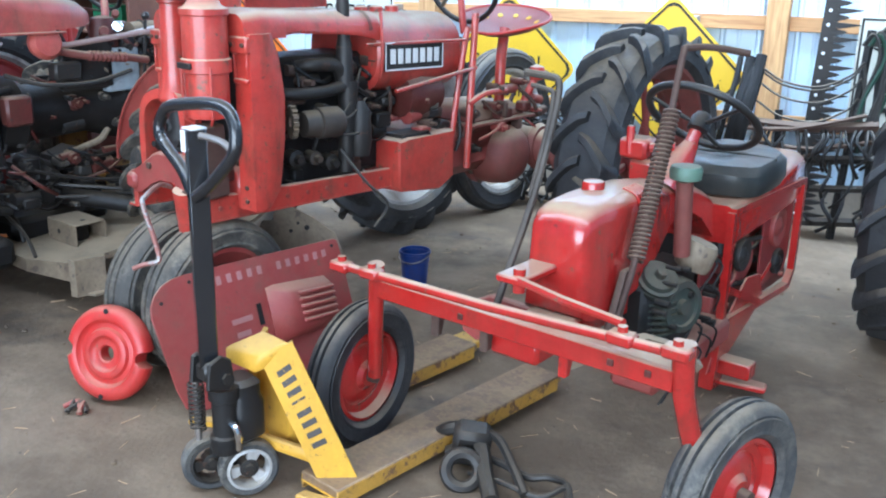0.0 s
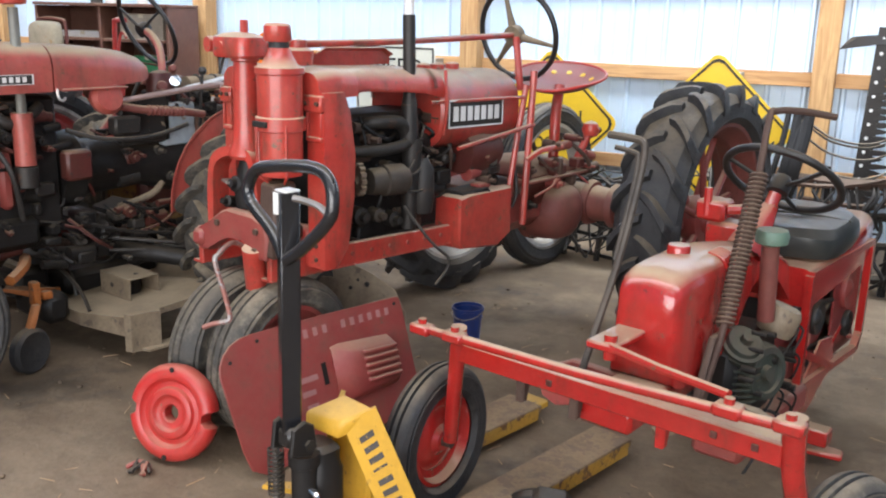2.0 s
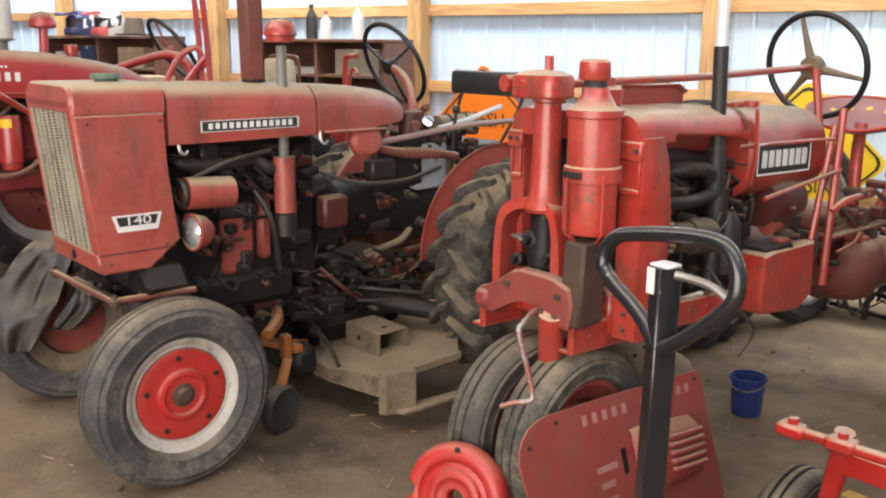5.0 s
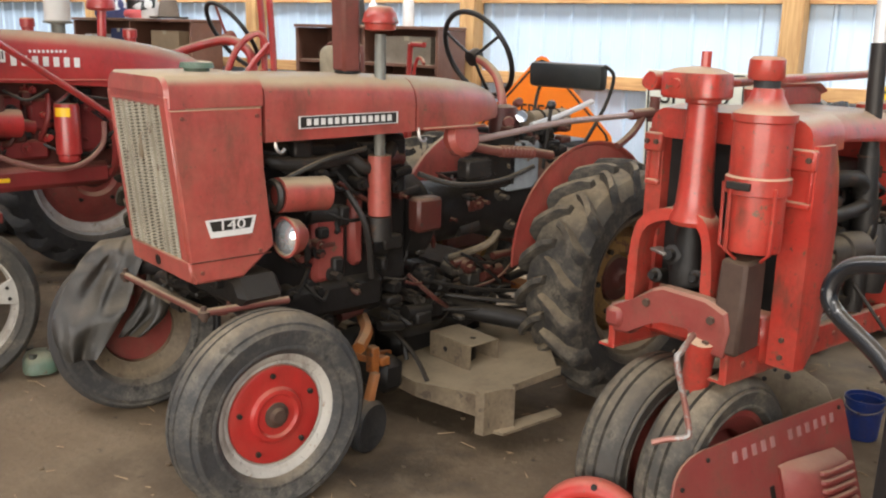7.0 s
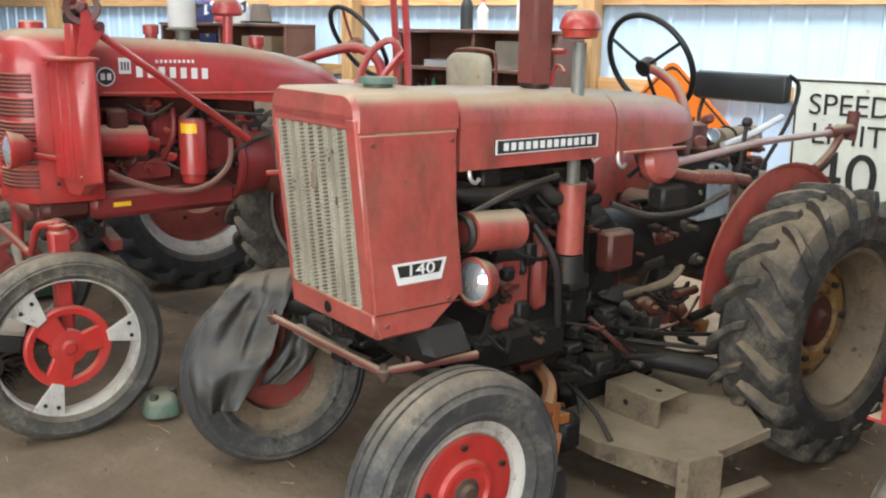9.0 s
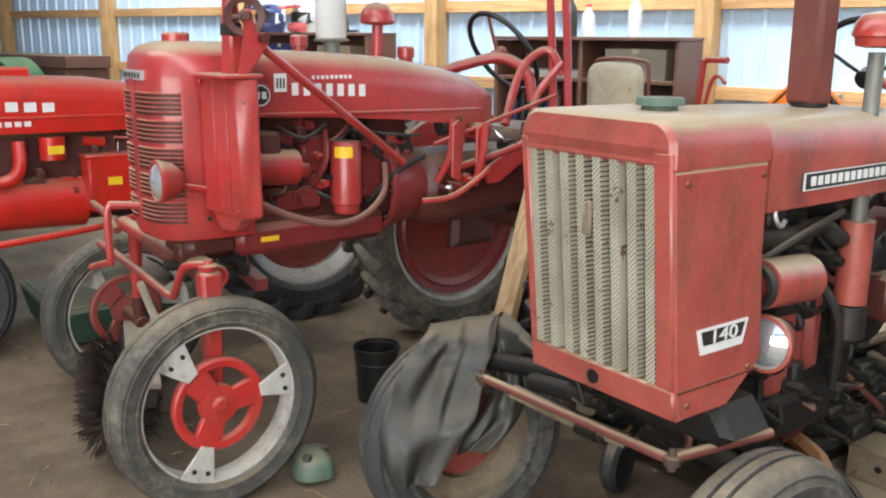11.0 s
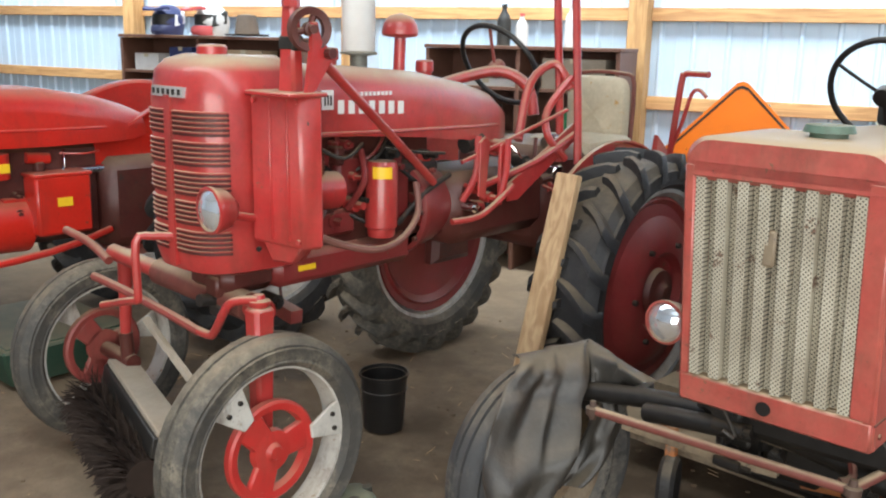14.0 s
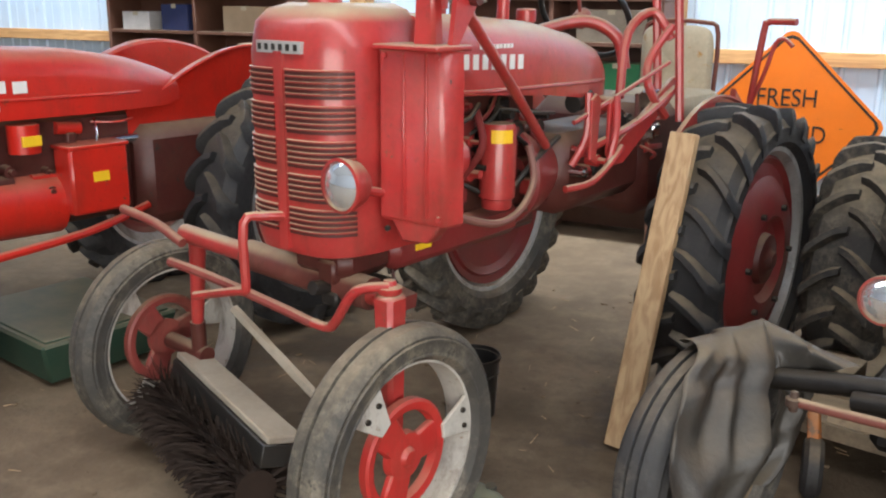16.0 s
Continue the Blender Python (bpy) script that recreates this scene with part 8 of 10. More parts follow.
    lathe(b, [(0.0, 0.045), (0.016, 0.045), (0.018, 0.022), (0.05, 0.020), (0.055, 0.006), (0.066, 0.004), (0.066, -0.006), (0.056, -0.010), (0.066, -0.014), (0.066, -0.024), (0.056, -0.028), (0.06, -0.06)], (0.165, 0.62, 0.60), (0.5, -0.4, 0.8), 22)
    part("cylinder_head", b, "green_engine", eng)
    b = bm_new()
    box(b, 0.10, 0.24, 0.46, 0.60, 0.34, 0.41, 0.012, pose(0, 0, 0, 0, 0, 4))
    part("belt_guard", b, "tan_steel", eng)
    b = bm_new()
    cyl(b, (0.19, 0.72, 0.66), (0.19, 0.69, 0.90), 0.026, seg=16)
    mf = part("air_pipe", b, "rust_red", t, "dusty red and green air pipe")
    b = bm_new()
    lathe(b, [(0.03, 0.0), (0.047, 0.006), (0.05, 0.03), (0.044, 0.045), (0.0, 0.05)], (0.19, 0.692, 0.90), (0, 0, 1), 24)
    part("cap", b, "green_cup", mf, "pale green cap")
    b = bm_new()
    lathe(b, [(0.0, 0), (0.055, 0.0), (0.06, 0.02), (0.06, 0.07), (0.05, 0.09), (0.0, 0.09)], (0.19, 0.80, 0.60), (0.3, 0.2, 1), 20)
    part("carburettor", b, "tan_steel", eng)
    rnd = random.Random(8)
    for k in range(26):
        b = bm_new()
        y, z = rnd.uniform(0.52, 0.95), rnd.uniform(0.3, 0.66)
        if k % 2:
            tube(b, [(0.20, y, z), (0.235, y + 0.03, z - 0.03), (0.22, y + rnd.uniform(-0.08, 0.08), z - 0.1)], 0.004, 6, 4)
        else:
            cyl(b, (0.19, y, z), (0.235, y, z), rnd.uniform(0.006, 0.014), seg=10)
        part("fitting", b, "grime_shade", eng)
    # steering
    b = bm_new()
    tube(b, [(0.06, 0.80, 0.74), (0.08, 0.92, 0.92), (0.095, 0.99, 1.03)], 0.022, 10, 3)
    part("steering_column", b, "red_shiny", t)
    steering_wheel("steering_wheel", (0.098, 1.0, 1.045), (0.05, 0.62, 0.78), 0.185, 0.013, t, spokes=3, turn=35)
    b = bm_new()
    box(b, -0.13, -0.03, 0.86, 0.96, 0.90, 0.97, 0.012)
    cyl(b, (-0.09, 0.87, 0.92), (-0.09, 0.87, 1.01), 0.014, seg=8)
    cyl(b, (-0.03, 0.90, 0.94), (0.05, 0.92, 0.95), 0.018, seg=8)
    box(b, -0.10, 0.03, 0.88, 0.98, 0.78, 0.90, 0.015)
    part("control_bracket", b, "red_shiny", t)
    # rear frame round the single drive wheel
    x0, x1, y0, y1, z0, z1 = -0.16, 0.19, 1.12, 1.86, 0.27, 0.715
    b = bm_new()
    rings(b, [arch(0.01, 0.185, 0.60, 0.735, y0, 0.03), arch(0.01, 0.19, 0.62, 0.745, 1.45, 0.035), arch(0.01, 0.19, 0.64, 0.80, 1.72, 0.05), arch(0.01, 0.18, 0.66, 0.82, y1, 0.06), arch(0.01, 0.16, 0.68, 0.80, y1 + 0.04, 0.05)])
    part("seat_deck", b, "red_shiny", t, "red sheet steel seat deck")
    for x in (x0, x1):
        for pts in ([(x, y0, z1), (x, y0, z0)], [(x, y1, z1), (x, y1, z0 + 0.06), (x, y1 - 0.05, z0)], [(x, y0 - 0.05, z0 + 0.04), (x, y1 - 0.05, z0)], [(x, y0, z1), (x, y1, z1 - 0.01)], [(x, y0 + 0.36, z0 + 0.02), (x, y0 + 0.02, z0 + 0.16)], [(x, y0, z0 + 0.03), (x, y0 - 0.02, 0.12)]):
            b = bm_new()
            tube(b, pts, 0.019, 4)
            part("frame_bar", b, "red_shiny", t)
    b = bm_new()
    box(b, x0 + 0.02, x0 + 0.03, y0, y1, z0 + 0.02, z1, 0.002)
    part("side_sheet", b, "red_dull", t)
    b = bm_new()
    prism(b, [(1.06, 0.13), (1.20, 0.13), (1.56, 0.285), (1.50, 0.40), (1.36, 0.42), (1.14, 0.26)], "yz", x1 - 0.012, x1 - 0.004, 0.002)
    part("lower_plate", b, "red_shiny", t)
    for y, z, r, mt in ((1.66, 0.55, 0.075, "red_dull"), (1.30, 0.52, 0.06, "iron"), (1.70, 0.40, 0.05, "grime_shade")):
        b = bm_new()
        lathe(b, [(r, -0.012), (r + 0.004, 0.0), (r, 0.012), (r * 0.55, 0.004), (r * 0.3, 0.016), (0.0, 0.018), (0.0, -0.012)], (0.176, y, z), (1, 0, 0), 24)
        part("pulley", b, mt, t)
    b = bm_new()
    box(b, -0.13, 0.07, 1.14, 1.83, 0.28, 0.70, 0.03)
    part("gearbox", b, "grime_shade", t)
    b = bm_new()
    prism(b, [(1.13, 0.30), (1.13, 0.69), (1.84, 0.69), (1.84, 0.36), (1.79, 0.29), (1.40, 0.25)], "yz", 0.085, 0.095, 0.002)
    part("inner_sheet", b, "red_disc", t, "dark red inner sheet")
    b = bm_new()
    prism(b, [(1.52, 0.33), (1.52, 0.68), (1.85, 0.68), (1.85, 0.38), (1.80, 0.31)], "yz", x1 - 0.028, x1 - 0.020, 0.002)
    part("rear_side_sheet", b, "red_disc", t, "dark red rear side sheet")
    b = bm_new()
    box(b, x0 + 0.02, x1 - 0.02, 1.60, 1.85, 0.29, 0.34, 0.006)
    part("floor_sheet", b, "grime_red", t)
    b = bm_new()
    hexa(b, [(x1 - 0.006, 1.12, 0.655), (x1 + 0.004, 1.12, 0.655), (x1 + 0.004, 1.86, 0.665), (x1 - 0.006, 1.86, 0.665)], [(x1 - 0.02, 1.12, 0.73), (x1 - 0.008, 1.12, 0.73), (x1 - 0.008, 1.86, 0.745), (x1 - 0.02, 1.86, 0.745)], 0.004)
    part("deck_skirt", b, "red_shiny", t)
    engine_clutter(t, 0.11, 1.16, 1.80, 0.32, 0.66, 21, ("grime_red", "iron", "grime_shade", "red_dull"), 24)
    b = bm_new()
    box(b, x0 + 0.03, x1 - 0.02, y1 - 0.02, y1, z0 + 0.1, z1, 0.004)
    part("back_sheet", b, "red_shiny", t)
    b = bm_new()
    lathe(b, [(0.13, 0.02), (0.10, 0.03), (0.04, 0.04), (0.0, 0.04), (0.0, -0.03), (0.13, -0.03)], (0.0, 1.48, 0.255), (1, 0, 0), 26)
    dw = part("drive_wheel", b, "red_dull", t)
    tyre_lug("tyre", 0.255, 0.13, 0.15, (0.0, 1.48, 0.255), (1, 0, 0), dw, "rubber", 16)
    b = bm_new()
    lathe(b, [(0.09, -0.015), (0.095, 0.0), (0.09, 0.015), (0.02, 0.012), (0.0, 0.012), (0.0, -0.015)], (0.13, 1.42, 0.47), (1, 0, 0), 26)
    part("pulley", b, "red_dull", t)
    for pts, r, mt in (([(0.15, 1.16, 0.60), (0.16, 1.35, 0.56), (0.16, 1.62, 0.52)], 0.010, "iron"), ([(0.14, 1.2, 0.42), (0.15, 1.4, 0.38), (0.15, 1.7, 0.36)], 0.010, "iron"), ([(0.15, 1.14, 0.70), (0.15, 1.14, 0.56)], 0.020, "black_plastic"), ([(0.16, 1.3, 0.28), (0.16, 1.5, 0.33), (0.16, 1.7, 0.42)], 0.016, "red_shiny"), ([(0.14, 1.25, 0.53), (0.15, 1.5, 0.50), (0.15, 1.6, 0.60)], 0.008, "cable")):
        b = bm_new()
        tube(b, pts, r, 8, 3)
        part("linkage", b, mt, t)
    b = bm_new()
    n = 20
    lp = []
    for s, z in ((0.4, 0.742), (0.92, 0.745), (1.0, 0.78), (0.985, 0.82), (0.86, 0.85), (0.5, 0.856), (0.25, 0.85), (0.02, 0.845)):
        lp.append([(0.035 + 0.195 * s * math.copysign(abs(math.cos(q)) ** 0.6, math.cos(q)), 1.41 + 0.235 * s * math.copysign(abs(math.sin(q)) ** 0.6, math.sin(q)), z + 0.03 * s * max(0.0, math.sin(q)) * (1 if z > 0.8 else 0) + 0.014 * noise.noise(Vector((q * 1.3, s * 2, 3)))) for q in (2 * math.pi * k / n for k in range(n))])
    rings(b, lp)
    seat = part("seat", b, "seat_black", t, "creased black vinyl seat cushion")
    for pts in ([(-0.14, 1.37, 0.857), (0.03, 1.42, 0.862), (0.21, 1.45, 0.85)],):
        b = bm_new()
        tube(b, pts, 0.006, 6, 4)
        part("seam", b, "seat_black", seat)
    b = bm_new()
    box(b, 0.16, 0.30, 1.16, 1.23, 0.10, 0.16, 0.006, pose(0, 0, 0))
    hexa(b, [(0.10, 1.20, 0.03), (0.34, 1.24, 0.03), (0.33, 1.30, 0.03), (0.10, 1.30, 0.03)], [(0.10, 1.20, 0.055), (0.34, 1.24, 0.055), (0.33, 1.30, 0.055), (0.10, 1.30, 0.055)], 0.008)
    box(b, 0.12, 0.18, 1.14, 1.24, 0.03, 0.22, 0.008)
    part("foot_rest", b, "red_shiny", t)
    b = bm_new()
    box(b, 0.06, 0.22, 0.55, 1.15, 0.24, 0.33, 0.015)
    part("main_frame", b, "red_dull", t)
    b = bm_new()
    box(b, -0.06, 0.10, 0.05, 0.70, 0.48, 0.56, 0.012)
    part("front_frame", b, "red_shiny", t)
    b = bm_new()
    tube(b, [(0.10, 0.20, 0.44), (0.25, 0.38, 0.50), (0.36, 0.52, 0.40)], 0.02, 4, 3)
    part("step_bar", b, "tan_steel", t)
    return t


garden_tractor()


# ---- pallet jack ----
def pallet_jack():
    t = thing("pallet_jack", "worn yellow hand pallet jack with black handle", "pallet jack", -1.35, 2.0, 18.0)
    xc = -0.11
    for x0, x1 in ((0.01, 0.17), (-0.39, -0.23)):
        b = bm_new()
        box(b, x0, x1, 0.0, 1.08, 0.055, 0.085, 0.004)
        fk = part("fork", b, "fork_worn", t, "rust-brown fork with paint worn away")
        b = bm_new()
        box(b, x0, x0 + 0.008, 0.0, 1.06, 0.03, 0.08, 0.002)
        box(b, x1 - 0.006, x1 + 0.001, 0.0, 1.06, 0.03, 0.08, 0.002)
        part("side_lip", b, "yellow_worn", fk)
        b = bm_new()
        cyl(b, ((x0 + x1) / 2 - 0.05, 0.98, 0.041), ((x0 + x1) / 2 + 0.05, 0.98, 0.041), 0.040, seg=18)
        part("load_roller", b, "rubber", fk)
        b = bm_new()
        prism(b, [(x0, 0.0), (x1, 0.0), (x1 - 0.03, 0.10), (x0 + 0.03, 0.10)], "xy", 0.05, 0.062, 0.002) if x0 > 0 else box(b, x0 + 0.02, x1 - 0.02, 1.06, 1.15, 0.05, 0.08, 0.006)
        part("tip", b, "yellow_paint", fk)
    # A-frame: a sloping cap and two bent plate legs
    b = bm_new()
    hexa(b, [(-0.172, -0.118, 0.410), (-0.040, -0.112, 0.412), (0.002, -0.030, 0.440), (-0.104, -0.026, 0.446)], [(-0.178, -0.112, 0.456), (-0.034, -0.100, 0.466), (0.014, -0.024, 0.499), (-0.104, -0.028, 0.505)], 0.007)
    fr = part("frame_cap", b, "yellow_paint", t)
    for s in (1, -1):
        def px(v):
            return xc + s * v
        a0, a1, c0, c1 = Vector((px(0.072), -0.098, 0.462)), Vector((px(0.126), -0.022, 0.499)), Vector((px(0.200), 0.020, 0.03)), Vector((px(0.280), 0.100, 0.04))
        if s < 0:
            a0, a1 = Vector((px(0.02), -0.06, 0.44)), Vector((px(0.10), 0.05, 0.46))
        nrm = (a1 - a0).cross(c0 - a0).normalized()
        if nrm.y > 0:
            nrm = -nrm
        b = bm_new()
        back = -nrm * 0.014
        rings(b, [[p + (q - p) * f for p, q in ((a0, c0), (a1, c1))] + [p + (q - p) * f + back for p, q in ((a1, c1), (a0, c0))] for f in [k / 12 for k in range(13)]])
        bmesh.ops.recalc_face_normals(b, faces=b.faces[:])
        lg = part("frame_leg", b, "yellow_paint", t, "bent yellow plate leg with dark bars" if s > 0 else "")
        if s > 0:
            for k in range(8):
                f0, f1 = 0.12 + 0.072 * k, 0.12 + 0.072 * k + 0.036
                if k == 3:
                    f1 = f0 + 0.014

                def on(f, u):
                    p = a0.lerp(c0, f)
                    return p.lerp(a1.lerp(c1, f), u)
                b = bm_new()
                quad = [on(f0 + 0.012, 0.26), on(f0 - 0.012, 0.68), on(f1 - 0.012, 0.68), on(f1 + 0.012, 0.26)]
                hexa(b, [p - nrm * 0.004 for p in quad], [p + nrm * 0.002 for p in quad])
                part("letter_bar", b, "worn_ink", lg)
    b = bm_new()
    box(b, xc - 0.13, xc + 0.05, 0.02, 0.06, 0.10, 0.42, 0.01)
    part("back_plate", b, "yellow_paint", t)
    # pump, pole and loop handle
    b = bm_new()
    lathe(b, [(0.0, 0.0), (0.040, 0.0), (0.044, 0.010), (0.044, 0.05), (0.036, 0.056), (0.036, 0.16), (0.044, 0.165), (0.044, 0.20), (0.0, 0.20)], (xc - 0.005, -0.165, 0.17), (0, 0, 1), 20)
    pm = part("pump", b, "grime_shade", t, "oily black hydraulic pump")
    b = bm_new()
    rings(b, [[(xc - 0.02 + 0.062 * g * math.copysign(abs(math.cos(q)) ** 0.6, math.cos(q)), -0.10 + 0.055 * g * math.copysign(abs(math.sin(q)) ** 0.6, math.sin(q)), z) for q in (2 * math.pi * k / 20 for k in range(20))] for g, z in ((0.7, 0.185), (1.0, 0.20), (1.0, 0.30), (0.86, 0.325), (0.86, 0.36), (0.6, 0.375))])
    part("reservoir", b, "black_plastic", pm)
    d0 = [(xc - 0.066 + 0.021 * math.cos(2 * math.pi * k / 10), -0.215 + 0.021 * math.sin(2 * math.pi * k / 10), 0.235 + 0.0013 * k) for k in range(110)]
    b = bm_new()
    tube(b, d0, 0.0038, 5)
    part("spring", b, "iron", pm)
    b = bm_new()
    cyl(b, (xc - 0.066, -0.215, 0.20), (xc - 0.066, -0.215, 0.41), 0.010, seg=10)
    part("plunger", b, "steel_rod", pm)
    b = bm_new()
    tube(b, [(xc + 0.055, -0.165, 0.195), (xc + 0.060, -0.168, 0.235), (xc + 0.052, -0.17, 0.262), (xc + 0.030, -0.17, 0.268)], 0.010, 8, 3)
    part("ram", b, "chrome", pm, "bright bent release link")
    for side in (-1, 1):
        b = bm_new()
        prism(b, [(-0.245, 0.395), (-0.175, 0.375), (-0.155, 0.40), (-0.165, 0.465), (-0.195, 0.485), (-0.235, 0.47)], "yz", xc - 0.005 + side * 0.040 - 0.007, xc - 0.005 + side * 0.040 + 0.007, 0.004)
        part("pole_ear", b, "black_plastic", pm)
        b = bm_new()
        bolt(b, (xc - 0.005 + side * 0.047, -0.185, 0.415), (side, 0, 0), 0.016, 0.010)
        part("pivot_bolt", b, "iron", pm)
    b = bm_new()
    box(b, xc - 0.038, xc + 0.028, -0.235, -0.165, 0.40, 0.462, 0.014)
    part("pole_socket", b, "black_plastic", pm)
    b = bm_new()
    p0, p1 = Vector((xc - 0.01, -0.205, 0.44)), Vector((xc + 0.005, -0.212, 1.10))
    box(b, -0.026, 0.026, -0.022, 0.022, 0.0, (p1 - p0).length, 0.004, Matrix.Translation(p0) @ (p1 - p0).to_track_quat("Z", "Y").to_matrix().to_4x4())
    pole = part("pole", b, "black_paint", t, "square black steel pole")
    b = bm_new()
    box(b, xc - 0.020, xc + 0.028, -0.236, -0.190, 1.098, 1.104, 0.002)
    part("pole_cap", b, "plate_white", pole)
    b = bm_new()
    box(b, xc - 0.024, xc - 0.004, -0.2375, -0.234, 1.04, 1.095, 0.001)
    part("worn_patch", b, "plate_white", pole, "bare white worn patch")
    zc = 1.06
    loop = [(xc + 0.0, -0.225, 0.93), (xc - 0.06, -0.215, 0.985), (xc - 0.155, -0.21, 1.045), (xc - 0.172, -0.205, 1.085), (xc - 0.15, -0.20, 1.125), (xc - 0.10, -0.20, 1.145), (xc + 0.04, -0.20, 1.165), (xc + 0.12, -0.20, 1.163), (xc + 0.155, -0.20, 1.135), (xc + 0.168, -0.205, 1.09), (xc + 0.155, -0.21, 1.045), (xc + 0.07, -0.22, 0.965), (xc + 0.012, -0.225, 0.925)]
    b = bm_new()
    tube(b, loop, 0.0165, 12, 4)
    part("loop_handle", b, "black_paint", t, "glossy black loop handle")
    b = bm_new()
    tube(b, [(xc + 0.03, -0.215, 1.085), (xc + 0.06, -0.205, 1.082), (xc + 0.11, -0.20, 1.075), (xc + 0.15, -0.20, 1.055)], 0.009, 8, 4)
    part("release_lever", b, "steel_rod", t, "bare grey release lever")
    # steer wheels
    for x, y in ((xc - 0.110, -0.150), (xc - 0.005, -0.095)):
        axis = Vector((0.90, -0.42, 0))
        ctr = Vector((x, y, 0.088))
        b = bm_new()
        lathe(b, [(0.062, -0.020), (0.080, -0.024), (0.088, -0.016), (0.088, 0.016), (0.080, 0.024), (0.062, 0.020)], ctr, axis, 32, True)
        w = part("steer_wheel", b, "rubber_grey", t)
        b = bm_new()
        lathe(b, [(0.052, -0.018), (0.066, -0.022), (0.070, 0.0), (0.066, 0.024), (0.058, 0.026), (0.052, 0.012)], ctr, axis, 30, True)
        # dark iron on the left wheel stands in for shade on its rim
        part("wheel_rim", b, "silver" if y > -0.12 else "iron", w, "scuffed bare metal wheel rim")
        b = bm_new()
        lathe(b, [(0.0, 0.026), (0.014, 0.026), (0.018, 0.018), (0.028, 0.016), (0.030, -0.02), (0.0, -0.02)], ctr, axis, 18)
        part("hub", b, "iron", w)
        d1, u1, v1 = basis(axis)
        for k in range(3):
            q = 2 * math.pi * k / 3 + 0.5
            e1 = u1 * math.cos(q) + v1 * math.sin(q)
            f1 = d1.cross(e1)
            b = bm_new()
            lo, hi = ctr + e1 * 0.022, ctr + e1 * 0.062
            hexa(b, [lo - f1 * 0.014 - d1 * 0.006, lo + f1 * 0.014 - d1 * 0.006, lo + f1 * 0.014 + d1 * 0.012, lo - f1 * 0.014 + d1 * 0.012], [hi - f1 * 0.022 - d1 * 0.006, hi + f1 * 0.022 - d1 * 0.006, hi + f1 * 0.022 + d1 * 0.014, hi - f1 * 0.022 + d1 * 0.014], 0.003)
            # left wheel's spokes darkened the same way, shade put into the material
            part("spoke", b, "silver" if y > -0.12 else "iron", w)
    b = bm_new()
    prism(b, [(-0.335, -0.150), (-0.262, -0.105), (-0.20, -0.090), (-0.150, -0.062), (-0.128, -0.030), (-0.150, -0.012), (-0.215, -0.046), (-0.275, -0.060), (-0.345, -0.125)], "xy", 0.162, 0.178, 0.003)
    lk = part("linkage", b, "yellow_paint", t)
    b = bm_new()
    lathe(b, [(0.0, 0.014), (0.012, 0.014), (0.016, 0.008), (0.026, 0.006), (0.028, -0.02), (0.0, -0.02)], (-0.140, -0.040, 0.160), (0.55, -0.8, 0.2), 18)
    part("pivot_pin", b, "yellow_paint", lk)
    b = bm_new()
    hexa(b, [(-0.145, -0.045, 0.125), (0.075, 0.010, 0.120), (0.075, 0.034, 0.120), (-0.145, -0.020, 0.125)], [(-0.145, -0.045, 0.165), (0.075, 0.010, 0.160), (0.075, 0.034, 0.160), (-0.145, -0.020, 0.165)], 0.006)
    part("link_plate", b, "yellow_paint", t)
    b = bm_new()
    hexa(b, [(xc + 0.16, -0.06, 0.02), (xc + 0.285, -0.02, 0.02), (xc + 0.285, 0.02, 0.02), (xc + 0.16, -0.02, 0.02)], [(xc + 0.16, -0.06, 0.05), (xc + 0.285, -0.02, 0.05), (xc + 0.285, 0.02, 0.05), (xc + 0.16, -0.02, 0.05)], 0.005)
    part("heel_plate", b, "yellow_paint", t)
    return t


pallet_jack()


